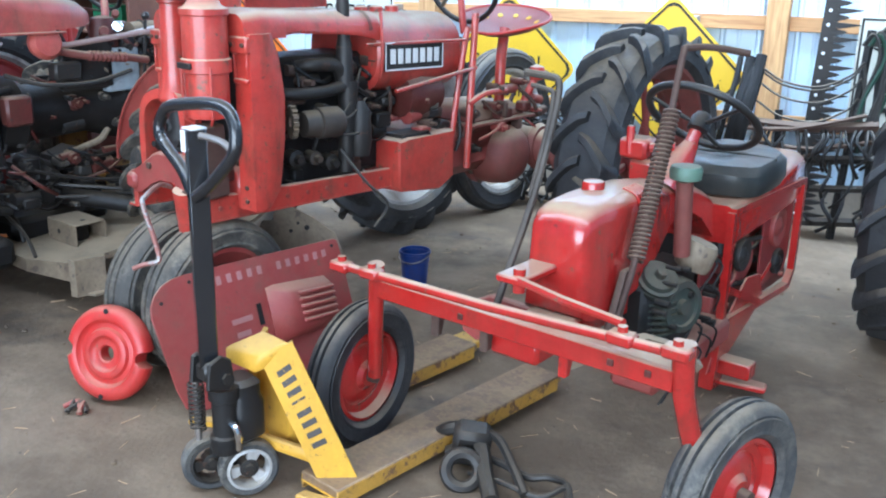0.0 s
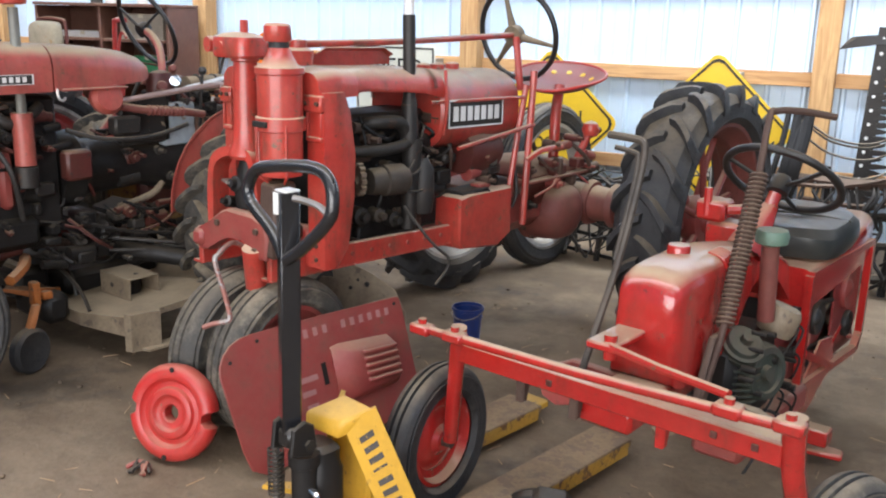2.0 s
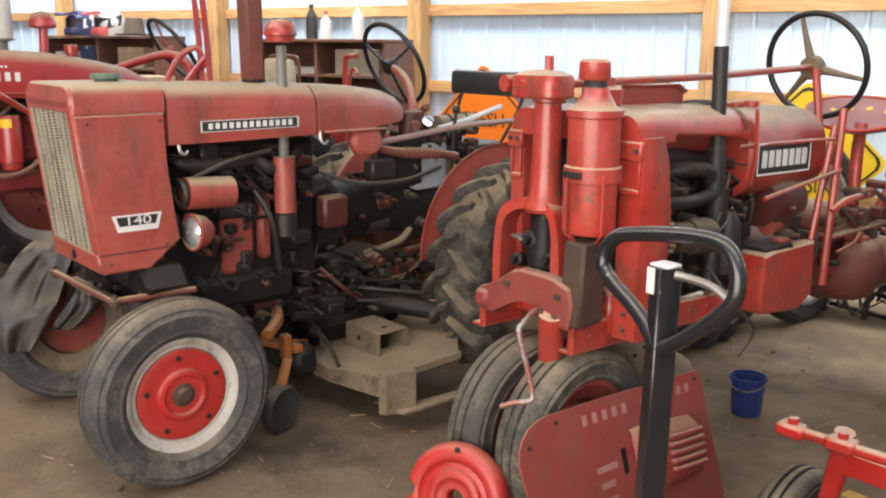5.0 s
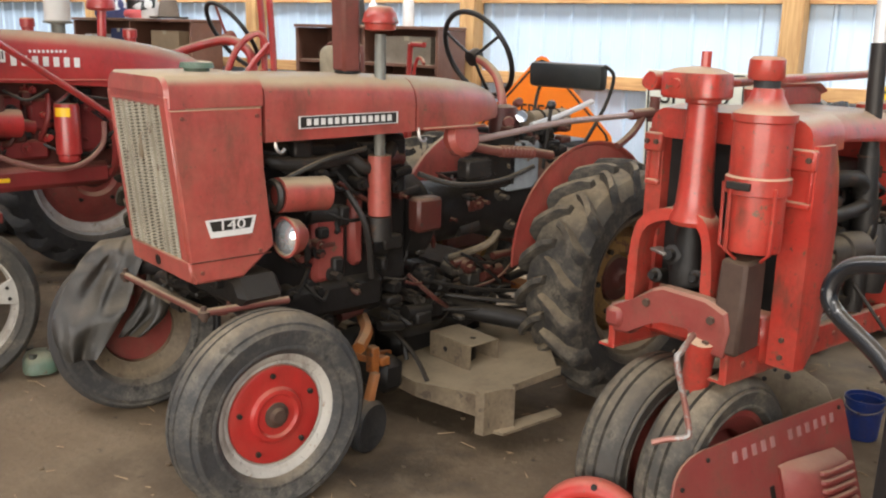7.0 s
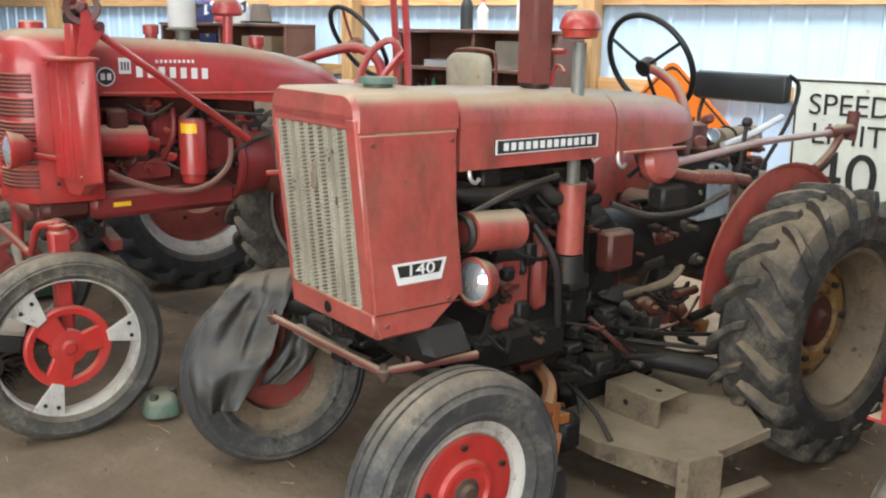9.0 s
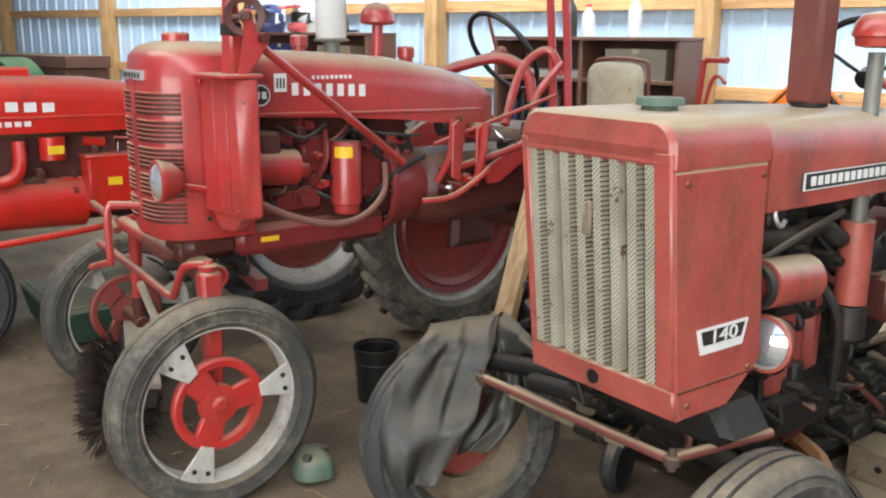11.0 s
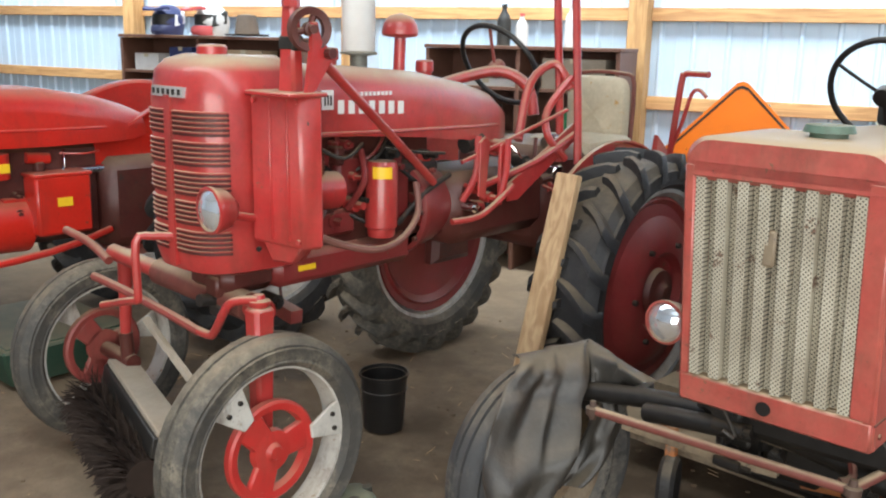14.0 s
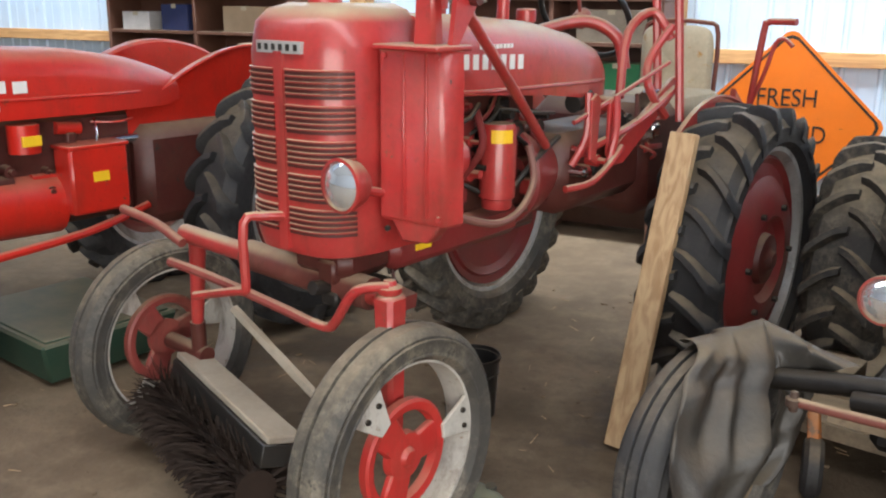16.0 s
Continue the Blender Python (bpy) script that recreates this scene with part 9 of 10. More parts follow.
# ---- things leaning and lying about ----
def leaning_panel():
    """A tractor side panel with louvred hump, propped on the front tyres."""
    t = thing("side_panel", "dull red sheet steel tractor side panel with louvred hump", "panel", 0, 0, 0)
    e = Vector((0.27, 0.84, 0.0)).normalized()
    up = (Vector((-0.13, 0.03, 0.42))).normalized()
    m = Matrix.Identity(4)
    nrm = e.cross(up).normalized()
    for i, col in enumerate((e, up, nrm)):
        for k in range(3):
            m[k][i] = col[k]
    m.translation = Vector((-1.935, 2.215, 0.015))
    t.matrix_world = m
    b = bm_new()
    prism(b, [(0.05, 0.0), (0.80, 0.0), (0.818, 0.02), (0.812, 0.20), (0.808, 0.40), (0.805, 0.445), (0.79, 0.455), (0.40, 0.468), (0.10, 0.474), (0.055, 0.470), (0.015, 0.456), (-0.018, 0.430), (-0.040, 0.395), (-0.046, 0.36), (-0.035, 0.27), (-0.018, 0.10), (0.0, 0.03)], "xy", -0.004, 0.004, 0.002)
    part("sheet", b, "red_dull", t)
    b = bm_new()
    hexa(b, [(0.40, 0.13, 0.003), (0.70, 0.13, 0.003), (0.71, 0.335, 0.003), (0.40, 0.365, 0.003)], [(0.475, 0.155, 0.070), (0.685, 0.155, 0.070), (0.69, 0.305, 0.070), (0.475, 0.325, 0.070)], 0.018)
    h = part("hump", b, "red_dull", t)
    for k in range(5):
        y = 0.19 + 0.026 * k
        b = bm_new()
        tube(b, [(0.52, y + 0.006, 0.069), (0.53, y + 0.004, 0.078), (0.60, y, 0.081), (0.665, y - 0.004, 0.078), (0.675, y - 0.005, 0.069)], 0.0085, 8, 3)
        part("louvre", b, "red_dull", h)
    b = bm_new()
    box(b, 0.365, 0.385, 0.22, 0.30, 0.003, 0.006)
    part("slot", b, "grime_shade", t)
    for k in range(12):
        if k == 5:
            continue
        x = 0.225 + 0.0445 * k
        b = bm_new()
        box(b, x, x + 0.020, 0.405 - 0.0008 * k, 0.437 - 0.0012 * k, 0.003, 0.0055)
        part("letter_bar", b, "letter_faded", t)
    for k, (x, w) in enumerate(((0.25, 0.09), (0.26, 0.06), (0.27, 0.05))):
        b = bm_new()
        box(b, x, x + w, 0.25 - 0.05 * k, 0.27 - 0.05 * k, 0.003, 0.005)
        part("letter_bar", b, "letter_faded", t)
    b = bm_new()
    tube(b, [(0.09, 0.055, 0.004), (0.2, 0.075, 0.006), (0.26, 0.09, 0.004)], 0.006, 6, 2)
    part("crease", b, "red_dull", t)
    for x, y in ((0.0, 0.40), (0.12, 0.445), (0.77, 0.43)):
        b = bm_new()
        bolt(b, (x, y, 0.003), (0, 0, 1), 0.007, 0.005)
        part("rivet", b, "iron", t)


leaning_panel()


def steel_plate():
    t = thing("steel_plate", "dusty bent steel plate standing under the tractor frame", "plate", 0, 0, 0)
    t.matrix_world = pose(-2.07, 3.02, 0.0, -9, 0, 10)
    b = bm_new()
    prism(b, [(-0.17, 0.0), (0.26, 0.0), (0.24, 0.36), (0.19, 0.45), (0.09, 0.505), (-0.055, 0.56), (-0.085, 0.50), (-0.075, 0.475), (-0.13, 0.475), (-0.175, 0.40)], "xz", -0.004, 0.004, 0.002)
    sh = part("sheet", b, "tan_steel", t)
    for x, z, r in ((0.07, 0.46, 0.012), (0.0, 0.44, 0.009), (0.03, 0.475, 0.007)):
        b = bm_new()
        bolt(b, (x, -0.003, z), (0, -1, 0), r, 0.003)
        part("hole", b, "grime_shade", sh)
    return t


steel_plate()


def wheel_weight():
    t = thing("wheel_weight", "round red cast iron wheel weight leaning on a tyre", "wheel weight", 0, 0, 0)
    ax = Vector((0.09, -0.96, 0.22)).normalized()
    c = Vector((-2.285, 2.235, 0.176))
    b = bm_new()
    R = 0.184
    d0 = (Vector((0, 0, 1)) - ax * ax.z).normalized()
    e0 = ax.cross(d0)
    prof = [(0.030, -0.03), (0.030, 0.016), (0.036, 0.020), (0.054, 0.018), (0.062, 0.022), (0.070, 0.033), (0.084, 0.035), (0.094, 0.030), (0.100, 0.017), (0.116, 0.014), (0.124, 0.020), (0.130, 0.032), (0.142, 0.037), (0.160, 0.035), (0.174, 0.027), (0.181, 0.014), (R, -0.004), (R - 0.004, -0.024), (0.17, -0.03)]
    loops = []
    for k in range(72):
        q = 2 * math.pi * k / 72
        cut = max(0.0, 1.0 - (abs(abs(math.sin(q)) - 1.0) / 0.012)) > 0
        lim = 0.142 if cut else 9
        loops.append([c + (d0 * math.cos(q) + e0 * math.sin(q)) * min(r, lim) + ax * h for r, h in prof])
    loops.append(loops[0])
    rings(b, loops, False, False)
    bmesh.ops.remove_doubles(b, verts=b.verts[:], dist=0.0003)
    bmesh.ops.scale(b, vec=Vector((0.93, 0.93, 0.93)), space=Matrix.Translation(-c), verts=b.verts[:])
    w = part("disc", b, "red_rim", t)
    d, u, v = basis(ax)
    up = (Vector((0, 0, 1)) - ax * ax.z).normalized()
    sd = ax.cross(up)
    for s in (-1, 1):
        b = bm_new()
        bolt(b, c + up * s * 0.152 + ax * 0.034, ax, 0.010, 0.003)
        part("bolt_hole", b, "grime_shade", w)
    return t


wheel_weight()


def bucket(name, label, x, y, R, h, mat, bail=True):
    t = thing(name, label, "bucket", x, y, 0)
    b = bm_new()
    lathe(b, [(0.0, 0.004), (R * 0.84, 0.004), (R * 0.85, 0.01), (R, h), (R + 0.006, h), (R + 0.006, h - 0.012), (R - 0.004, h - 0.016), (R * 0.84, 0.02), (0.0, 0.014)][::1], (0, 0, 0), (0, 0, 1), 32)
    body = part("body", b, mat, t)
    b = bm_new()
    torus(b, (0, 0, h * 0.72), (0, 0, 1), R * 0.965, 0.004, 32, 6)
    part("hoop", b, mat, body)
    if not bail:
        return t
    b = bm_new()
    tube(b, [(R + 0.004, 0, h - 0.02), (R * 0.8, -R * 0.75, h - 0.035), (0, -R * 1.04, h - 0.05), (-R * 0.8, -R * 0.75, h - 0.035), (-R - 0.004, 0, h - 0.02)], 0.003, 6, 4)
    part("bail", b, "steel_rod", t)
    return t


bucket("bucket", "small blue metal pail standing on the floor", -1.88, 3.85, 0.072, 0.17, "blue_pail")
bucket("bucket", "black plastic bucket standing on the floor", -5.335, 2.95, 0.098, 0.245, "black_plastic", False)


def chain_heap():
    t = thing("iron_scrap", "heap of black iron hooks and bent rods", "scrap iron", -0.93, 2.33, 0)
    for pts, r in (([(-0.17, 0.10, 0.05), (-0.12, 0.06, 0.10), (-0.06, 0.06, 0.11), (-0.02, 0.0, 0.06)], 0.022), ([(-0.10, 0.04, 0.03), (0.0, 0.03, 0.09), (0.06, -0.06, 0.05), (0.12, -0.16, 0.03)], 0.026), ([(0.04, 0.03, 0.05), (0.10, 0.0, 0.06), (0.18, -0.02, 0.05), (0.24, -0.01, 0.06), (0.29, 0.01, 0.04), (0.32, -0.05, 0.02)], 0.012), ([(-0.02, 0.09, 0.11), (0.06, 0.05, 0.11), (0.13, -0.02, 0.08), (0.2, -0.10, 0.04)], 0.015), ([(0.0, -0.04, 0.03), (0.12, -0.08, 0.05), (0.24, -0.09, 0.04), (0.30, -0.04, 0.06)], 0.009)):
        b = bm_new()
        tube(b, pts, r, 8, 4)
        part("bent_rod", b, "iron", t)
    b = bm_new()
    torus(b, (-0.01, -0.07, 0.05), (0.4, -0.8, 0.6), 0.05, 0.02, 24, 8)
    part("ring", b, "iron", t)
    b = bm_new()
    box(b, -0.08, 0.04, 0.02, 0.12, 0.0, 0.13, 0.02, pose(0, 0, 0, 8, 6, 20))
    part("clevis", b, "iron", t)


chain_heap()
t = thing("metal_scrap", "small tangle of dark red metal scraps on the floor", "scrap iron", -2.33, 2.10, 0)
for k in range(6):
    b = bm_new()
    a = k * 1.1
    tube(b, [(0.05 * math.cos(a), 0.035 * math.sin(a), 0.01), (0.02 * math.cos(a + 1), 0.02, 0.03), (0.05 * math.cos(a + 2.4), 0.03 * math.sin(a + 2.2), 0.01)], 0.008, 6, 3)
    part("scrap", b, "red_dull" if k % 2 else "iron", t)


def street_broom():
    """A rolled wire brush under a timber, between the tall tractor's front wheels."""
    t = thing("street_broom", "dark bristle broom under a dusty timber block", "broom", 0, 0, 0)
    a, c = Vector((-6.107, 2.255, 0.335)), Vector((-5.46, 1.87, 0.345))
    e = (c - a).normalized()
    n = Vector((e.y, -e.x, 0))
    m = Matrix((e, n, Vector((0, 0, 1)))).transposed().to_4x4()
    m = Matrix.Translation(a) @ m @ pose(0, 0, 0, 12, 0, 0)
    L = (c - a).length
    t.matrix_world = m
    b = bm_new()
    box(b, -0.02, L, -0.075, 0.035, 0.0, 0.022, 0.004)
    blk = part("timber", b, "grey_wood", t, "dusty grey timber top")
    b = bm_new()
    box(b, -0.02, L, -0.07, 0.045, -0.07, 0.0, 0.004)
    part("holder", b, "ink", t)
    rnd = random.Random(4)
    by, bz = 0.045, -0.135
    b = bm_new()
    cyl(b, (-0.02, by, bz), (L, by, bz), 0.062, seg=16)
    part("core", b, "bristle", t)
    b = bm_new()
    rows_round, along = 16, 120
    for j in range(rows_round):
        for i in range(along):
            x = -0.03 + (L + 0.03) * (i + rnd.uniform(0.2, 0.8)) / along
            a0 = 2 * math.pi * j / rows_round + 2.2 * x + rnd.gauss(0, 0.05)
            out = Vector((rnd.gauss(0, 0.22), math.cos(a0), math.sin(a0))).normalized()
            p = Vector((x, by + 0.055 * math.cos(a0), bz + 0.055 * math.sin(a0)))
            pts = [p]
            step = rnd.uniform(0.024, 0.036)
            for s in range(3):
                out = (out + Vector((rnd.gauss(0, 0.16), rnd.gauss(0, 0.13), rnd.gauss(-0.06, 0.13)))).normalized()
                pts.append(pts[-1] + out * step)
            if pts[-1].z > -0.03 and pts[-1].y < 0.08:
                continue
            rr = 0.0048
            rings(b, [[q + Vector((-rr, 0, 0)) * f, q + Vector((rr, 0, 0)) * f, q + Vector((0, rr, rr)) * f] for q, f in zip(pts, (1, 1, 0.85, 0.4))])
    br = part("bristle", b, "bristle", t, "stiff dark brown bristles")
    br["kind"] = "stuff"
    b = bm_new()
    inv = m.inverted()
    tube(b, [inv @ Vector((-5.77, 2.10, 0.62)), inv @ Vector((-5.365, 1.95, 0.458))], 0.016, 6)
    hd = part("handle", b, "grey_wood", t, "short grey handle stub")
    hd.matrix_basis = Matrix.Identity(4)
    return t


street_broom()


def draped_bag():
    """A limp vinyl bag over the low tractor's far front wheel: a hanging flap, and a fold falling inwards."""
    t = thing("vinyl_bag", "limp grey vinyl bag draped over a front tyre", "bag", -3.83, 2.18, 14.5)

    def sheet(name, path, nu, ripple, seed, thick=0.006):
        """path: stations of (left point, right point) down the hang."""
        st = [(Vector(a), Vector(c)) for a, c in path]
        left, right = curve_points([a for a, c in st], 5), curve_points([c for a, c in st], 5)
        n = len(left)
        front = []
        for j, (a, c) in enumerate(zip(left, right)):
            row = []
            for i in range(nu):
                u = i / (nu - 1)
                p = a.lerp(c, u)
                s = j / (n - 1)
                w = ripple * (0.3 + s) * (math.sin(u * 4.2 + s * 1.6 + seed) + 0.3 * math.sin(u * 11 - s * 4 + seed)) + 0.026 * noise.noise(Vector((u * 3 + seed, s * 4, seed))) - 0.030 * abs(noise.noise(Vector((u * 2.2 + s * 2.6 + seed, s * 3.2 - u * 1.5, seed * 2)))) + 0.016 * max(0.0, 1 - abs(u - 0.30 - 0.5 * s) / 0.10) * (1 - s) - 0.014 * max(0.0, 1 - abs(s - 0.46 - 0.10 * u) / 0.06)
                row.append(p + Vector((w, -0.2 * w, 0.15 * w)))
            front.append(row)
        b = bm_new()
        rings(b, [row + [p + Vector((-thick, 0.001, -thick * 0.3)) for p in row[::-1]] for row in front])
        part(name, b, "vinyl", t, "", 75)
    sheet("front_flap", [((-0.64, -0.02, 0.66), (-0.53, 0.14, 0.69)), ((-0.61, -0.08, 0.69), (-0.49, 0.10, 0.725)), ((-0.57, -0.125, 0.71), (-0.445, 0.055, 0.745)), ((-0.548, -0.195, 0.665), (-0.405, 0.0, 0.70)), ((-0.525, -0.275, 0.57), (-0.375, -0.06, 0.60)), ((-0.50, -0.345, 0.45), (-0.355, -0.11, 0.50)), ((-0.475, -0.35, 0.36), (-0.365, -0.165, 0.40)), ((-0.45, -0.315, 0.28), (-0.405, -0.225, 0.29))], 30, 0.013, 1.0)
    sheet("side_fold", [((-0.47, 0.10, 0.735), (-0.22, 0.04, 0.69)), ((-0.43, 0.04, 0.73), (-0.24, 0.01, 0.685)), ((-0.385, 0.0, 0.66), (-0.31, 0.05, 0.63)), ((-0.365, -0.04, 0.55), (-0.33, 0.06, 0.53)), ((-0.37, -0.09, 0.45), (-0.36, 0.03, 0.42)), ((-0.39, -0.14, 0.36), (-0.40, -0.04, 0.35))], 16, 0.012, 3.3)


draped_bag()

t = thing("board", "rough sawn board leaning on a rear tyre", "board", 0, 0, 0)
p0, p1 = Vector((-4.755, 2.90, 0.0)), Vector((-4.655, 3.175, 1.10))
b = bm_new()
box(b, -0.048, 0.048, -0.02, 0.02, 0.012, (p1 - p0).length, 0.004, Matrix.Translation(p0) @ (p1 - p0).to_track_quat("Z", "Y").to_matrix().to_4x4() @ pose(0, 0, 0, 0, 0, 8))
part("plank", b, "plank", t)

t = thing("engine_cover", "small dusty green cast cover on the floor", "cover", -5.02, 2.27, 30)
b = bm_new()
lp = []
for s, z in ((0.6, 0.0), (1.0, 0.02), (1.0, 0.05), (0.8, 0.085), (0.45, 0.10)):
    lp.append([(0.10 * s * math.copysign(abs(math.cos(q)) ** 0.6, math.cos(q)), 0.075 * s * math.copysign(abs(math.sin(q)) ** 0.6, math.sin(q)), z) for q in (2 * math.pi * k / 14 for k in range(14))])
rings(b, lp)
part("casting", b, "green_cup", t)
for x, y in ((-0.06, -0.04), (0.06, -0.03), (0.0, 0.05)):
    b = bm_new()
    cyl(b, (x, y, 0.06), (x * 0.9, y * 0.9, 0.105), 0.018, seg=8)
    part("boss", b, "green_engine", t)


# ---- along the back wall ----
def diamond_sign(x, y, ztip, half, lean, mat, lines, label):
    t = thing("road_sign", label, "road sign", 0, 0, 0)
    t.matrix_world = pose(x, y, ztip - half, -lean, 0, 0)
    r = 0.06
    def dia(h):
        pts = []
        for q in (90, 0, -90, 180):
            a = radians(q)
            for d in (18, 0, -18):
                pts.append(((h - r) * math.cos(a) + r * math.cos(a + radians(d * 2)), (h - r) * math.sin(a) + r * math.sin(a + radians(d * 2))))
        return pts
    b = bm_new()
    prism(b, dia(half), "xz", 0.0, 0.004)
    s = part("plate", b, mat, t)
    o, i = dia(half - 0.025), dia(half - 0.045)
    n = len(o)
    b = bm_new()
    vo, vi = [b.verts.new((p[0], -0.0015, p[1])) for p in o], [b.verts.new((p[0], -0.0015, p[1])) for p in i]
    wo, wi = [b.verts.new((p[0], 0.0005, p[1])) for p in o], [b.verts.new((p[0], 0.0005, p[1])) for p in i]
    for k in range(n):
        j = (k + 1) % n
        for f in ((vo[k], vo[j], vi[j], vi[k]), (vo[k], wo[k], wo[j], vo[j]), (vi[k], vi[j], wi[j], wi[k])):
            b.faces.new(f)
    part("border", b, "ink", s)
    for q, z in ((-0.12, 1.195), (0.12, 1.195), (0.0, 0.58)):
        b = bm_new()
        h = z - ztip + half
        g = Y1 - 0.058 - y
        box(b, q - 0.02, q + 0.02, 0.003, g + 0.02, h - 0.03, h + 0.03, 0.003, pose(0, 0, 0, lean, 0, 0))
        part("hanger", b, "grey_wood", t)
    for body, size, z, wide in lines:
        text_part("word", body, size, stand_text(0, -0.002, z), "ink", s, 0.001, "", wide)
    return t


diamond_sign(-2.26, 6.08, 1.315, 0.47, -3, "sign_yellow", (("SCHOOL", 0.15, 0.02, 0.9), ("CROSSING", 0.13, -0.17, 0.85)), "yellow diamond school crossing sign leaning on the wall")
diamond_sign(-1.15, 6.08, 1.335, 0.48, -3, "sign_yellow", (), "plain yellow diamond warning sign leaning on the wall")
diamond_sign(-4.58, 6.02, 1.375, 0.56, -4, "sign_orange", (("FRESH", 0.155, 0.152, 0.85), ("OIL AND", 0.155, -0.07, 0.8)), "orange diamond road works sign leaning on the wall")


def speed_sign(x, y, z0, w, h, turn, label):
    t = thing("road_sign", label, "road sign", 0, 0, 0)
    t.matrix_world = pose(x, y, z0, 4, 0, turn)
    b = bm_new()
    box(b, -w / 2, w / 2, 0, 0.004, 0, h, 0.0015)
    s = part("plate", b, "sign_white", t)
    for a, c, d, e in ((-w / 2 + 0.012, w / 2 - 0.012, h - 0.024, h - 0.012), (-w / 2 + 0.012, w / 2 - 0.012, 0.012, 0.024), (-w / 2 + 0.012, -w / 2 + 0.024, 0.024, h - 0.024), (w / 2 - 0.024, w / 2 - 0.012, 0.024, h - 0.024)):
        b = bm_new()
        box(b, a, c, -0.0015, 0.0005, d, e)
        part("border", b, "ink", s)
    for body, size, z, wide in (("SPEED", w * 0.27, h * 0.80, 0.98), ("LIMIT", w * 0.27, h * 0.585, 1.0), ("40", w * 0.60, h * 0.27, 1.0)):
        text_part("word", body, size, stand_text(0, -0.002, z), "ink", s, 0.001, "", wide)
    for q, z in ((-w / 2 + 0.06, 1.195 - z0), (w / 2 - 0.06, 1.195 - z0), (0.0, 0.58 - z0)):
        b = bm_new()
        box(b, q - 0.02, q + 0.02, 0.004, Y1 - y - 0.058, z - 0.03, z + 0.03, 0.003, pose(0, 0, 0, -4, 0, 0))
        part("hanger", b, "grey_wood", t)


speed_sign(-3.455, 6.06, 0.50, 0.67, 0.815, 0, "white speed limit 40 sign with black border")
speed_sign(0.24, 6.06, 0.545, 0.60, 0.725, 0, "white speed limit 40 sign behind hanging wires")


def sickle_bar():
    t = thing("sickle_bar", "dark steel sickle bar standing on end with pointed guards", "sickle bar", 0, 0, 0)
    t.matrix_world = pose(-0.262, 6.03, 0, 1, 2.2, 0)
    b = bm_new()
    box(b, -0.050, 0.035, 0.0, 0.015, 0.0, 1.53, 0.003)
    bar = part("bar", b, "iron", t)
    for k in range(18):
        z = 0.05 + 0.083 * k
        b = bm_new()
        prism(b, [(0.02, z + 0.022), (0.075, z + 0.036), (0.10, z + 0.050), (0.075, z + 0.058), (0.02, z + 0.066)], "xz", -0.012, -0.006)
        part("knife", b, "iron", t)
        b = bm_new()
        rings(b, [[(x, -r, z + dz - r), (x, r, z + dz - r), (x, r, z + dz + r), (x, -r, z + dz + r)] for x, r, dz in ((0.02, 0.017, 0.0), (0.06, 0.016, 0.001), (0.11, 0.010, 0.005), (0.165, 0.002, 0.010))])
        part("guard", b, "iron", t)
        b = bm_new()
        bolt(b, (-0.015, 0.0, z), (0, -1, 0), 0.011, 0.006)
        part("rivet", b, "plate_white", bar)
    b = bm_new()
    hexa(b, [(-0.25, -0.006, 1.385), (0.04, -0.012, 1.445), (0.04, 0.012, 1.445), (-0.25, 0.006, 1.385)], [(-0.24, -0.006, 1.395), (-0.15, -0.012, 1.470), (0.04, 0.012, 1.495), (-0.19, 0.006, 1.46)])
    part("shoe", b, "iron", t)


sickle_bar()


def implement(name, label, x, y, seed, w, h, n, mats, wires):
    """An old implement: an iron frame of bars with tines and hanging wire."""
    t = thing(name, label, "implement", x, y, 14)
    rnd = random.Random(seed)
    for k in range(4):
        b = bm_new()
        q = -w / 2 + w * k / 3
        tube(b, [(q, 0.05 * rnd.uniform(-1, 1), 0.0), (q + rnd.uniform(-0.05, 0.05), 0, h * rnd.uniform(0.6, 1.0))], 0.02, 4)
        part("upright", b, rnd.choice(mats), t)
    for k in range(5):
        b = bm_new()
        z = h * (0.06 + 0.19 * k)
        tube(b, [(-w / 2 - 0.05, 0.05, z), (w / 2 + 0.05, 0.0, z + rnd.uniform(-0.04, 0.04))], 0.016, 4)
        part("crossbar", b, rnd.choice(mats), t)
    for k in range(n):
        b = bm_new()
        a = Vector((rnd.uniform(-w / 2, w / 2), rnd.uniform(-0.2, 0.1), rnd.uniform(0.05, h)))
        c = Vector((rnd.uniform(-w / 2, w / 2), rnd.uniform(-0.25, 0.1), rnd.uniform(0.05, h)))
        tube(b, [a, (a + c) / 2 + Vector((0, rnd.uniform(-0.1, 0.05), rnd.uniform(-0.1, 0.05))), c], rnd.uniform(0.004, 0.011), 6, 4)
        part("rod", b, rnd.choice(mats), t)
    for k in range(wires):
        b = bm_new()
        a = Vector((-w / 2 - rnd.uniform(0.1, 0.55), rnd.uniform(-0.1, 0.05), h * rnd.uniform(0.62, 1.0)))
        c = Vector((w / 2 + rnd.uniform(-0.1, 0.12), rnd.uniform(-0.1, 0.05), h * rnd.uniform(0.62, 1.0)))
        mid = (a + c) / 2 - Vector((0, 0, rnd.uniform(0.02, 0.12)))
        tube(b, [a - Vector((0.02, 0, rnd.uniform(0.2, 0.5))), a, mid, c, c - Vector((0, 0, rnd.uniform(0.2, 0.6)))], 0.006, 6, 6)
        part("wire", b, "cable", t)
    return t


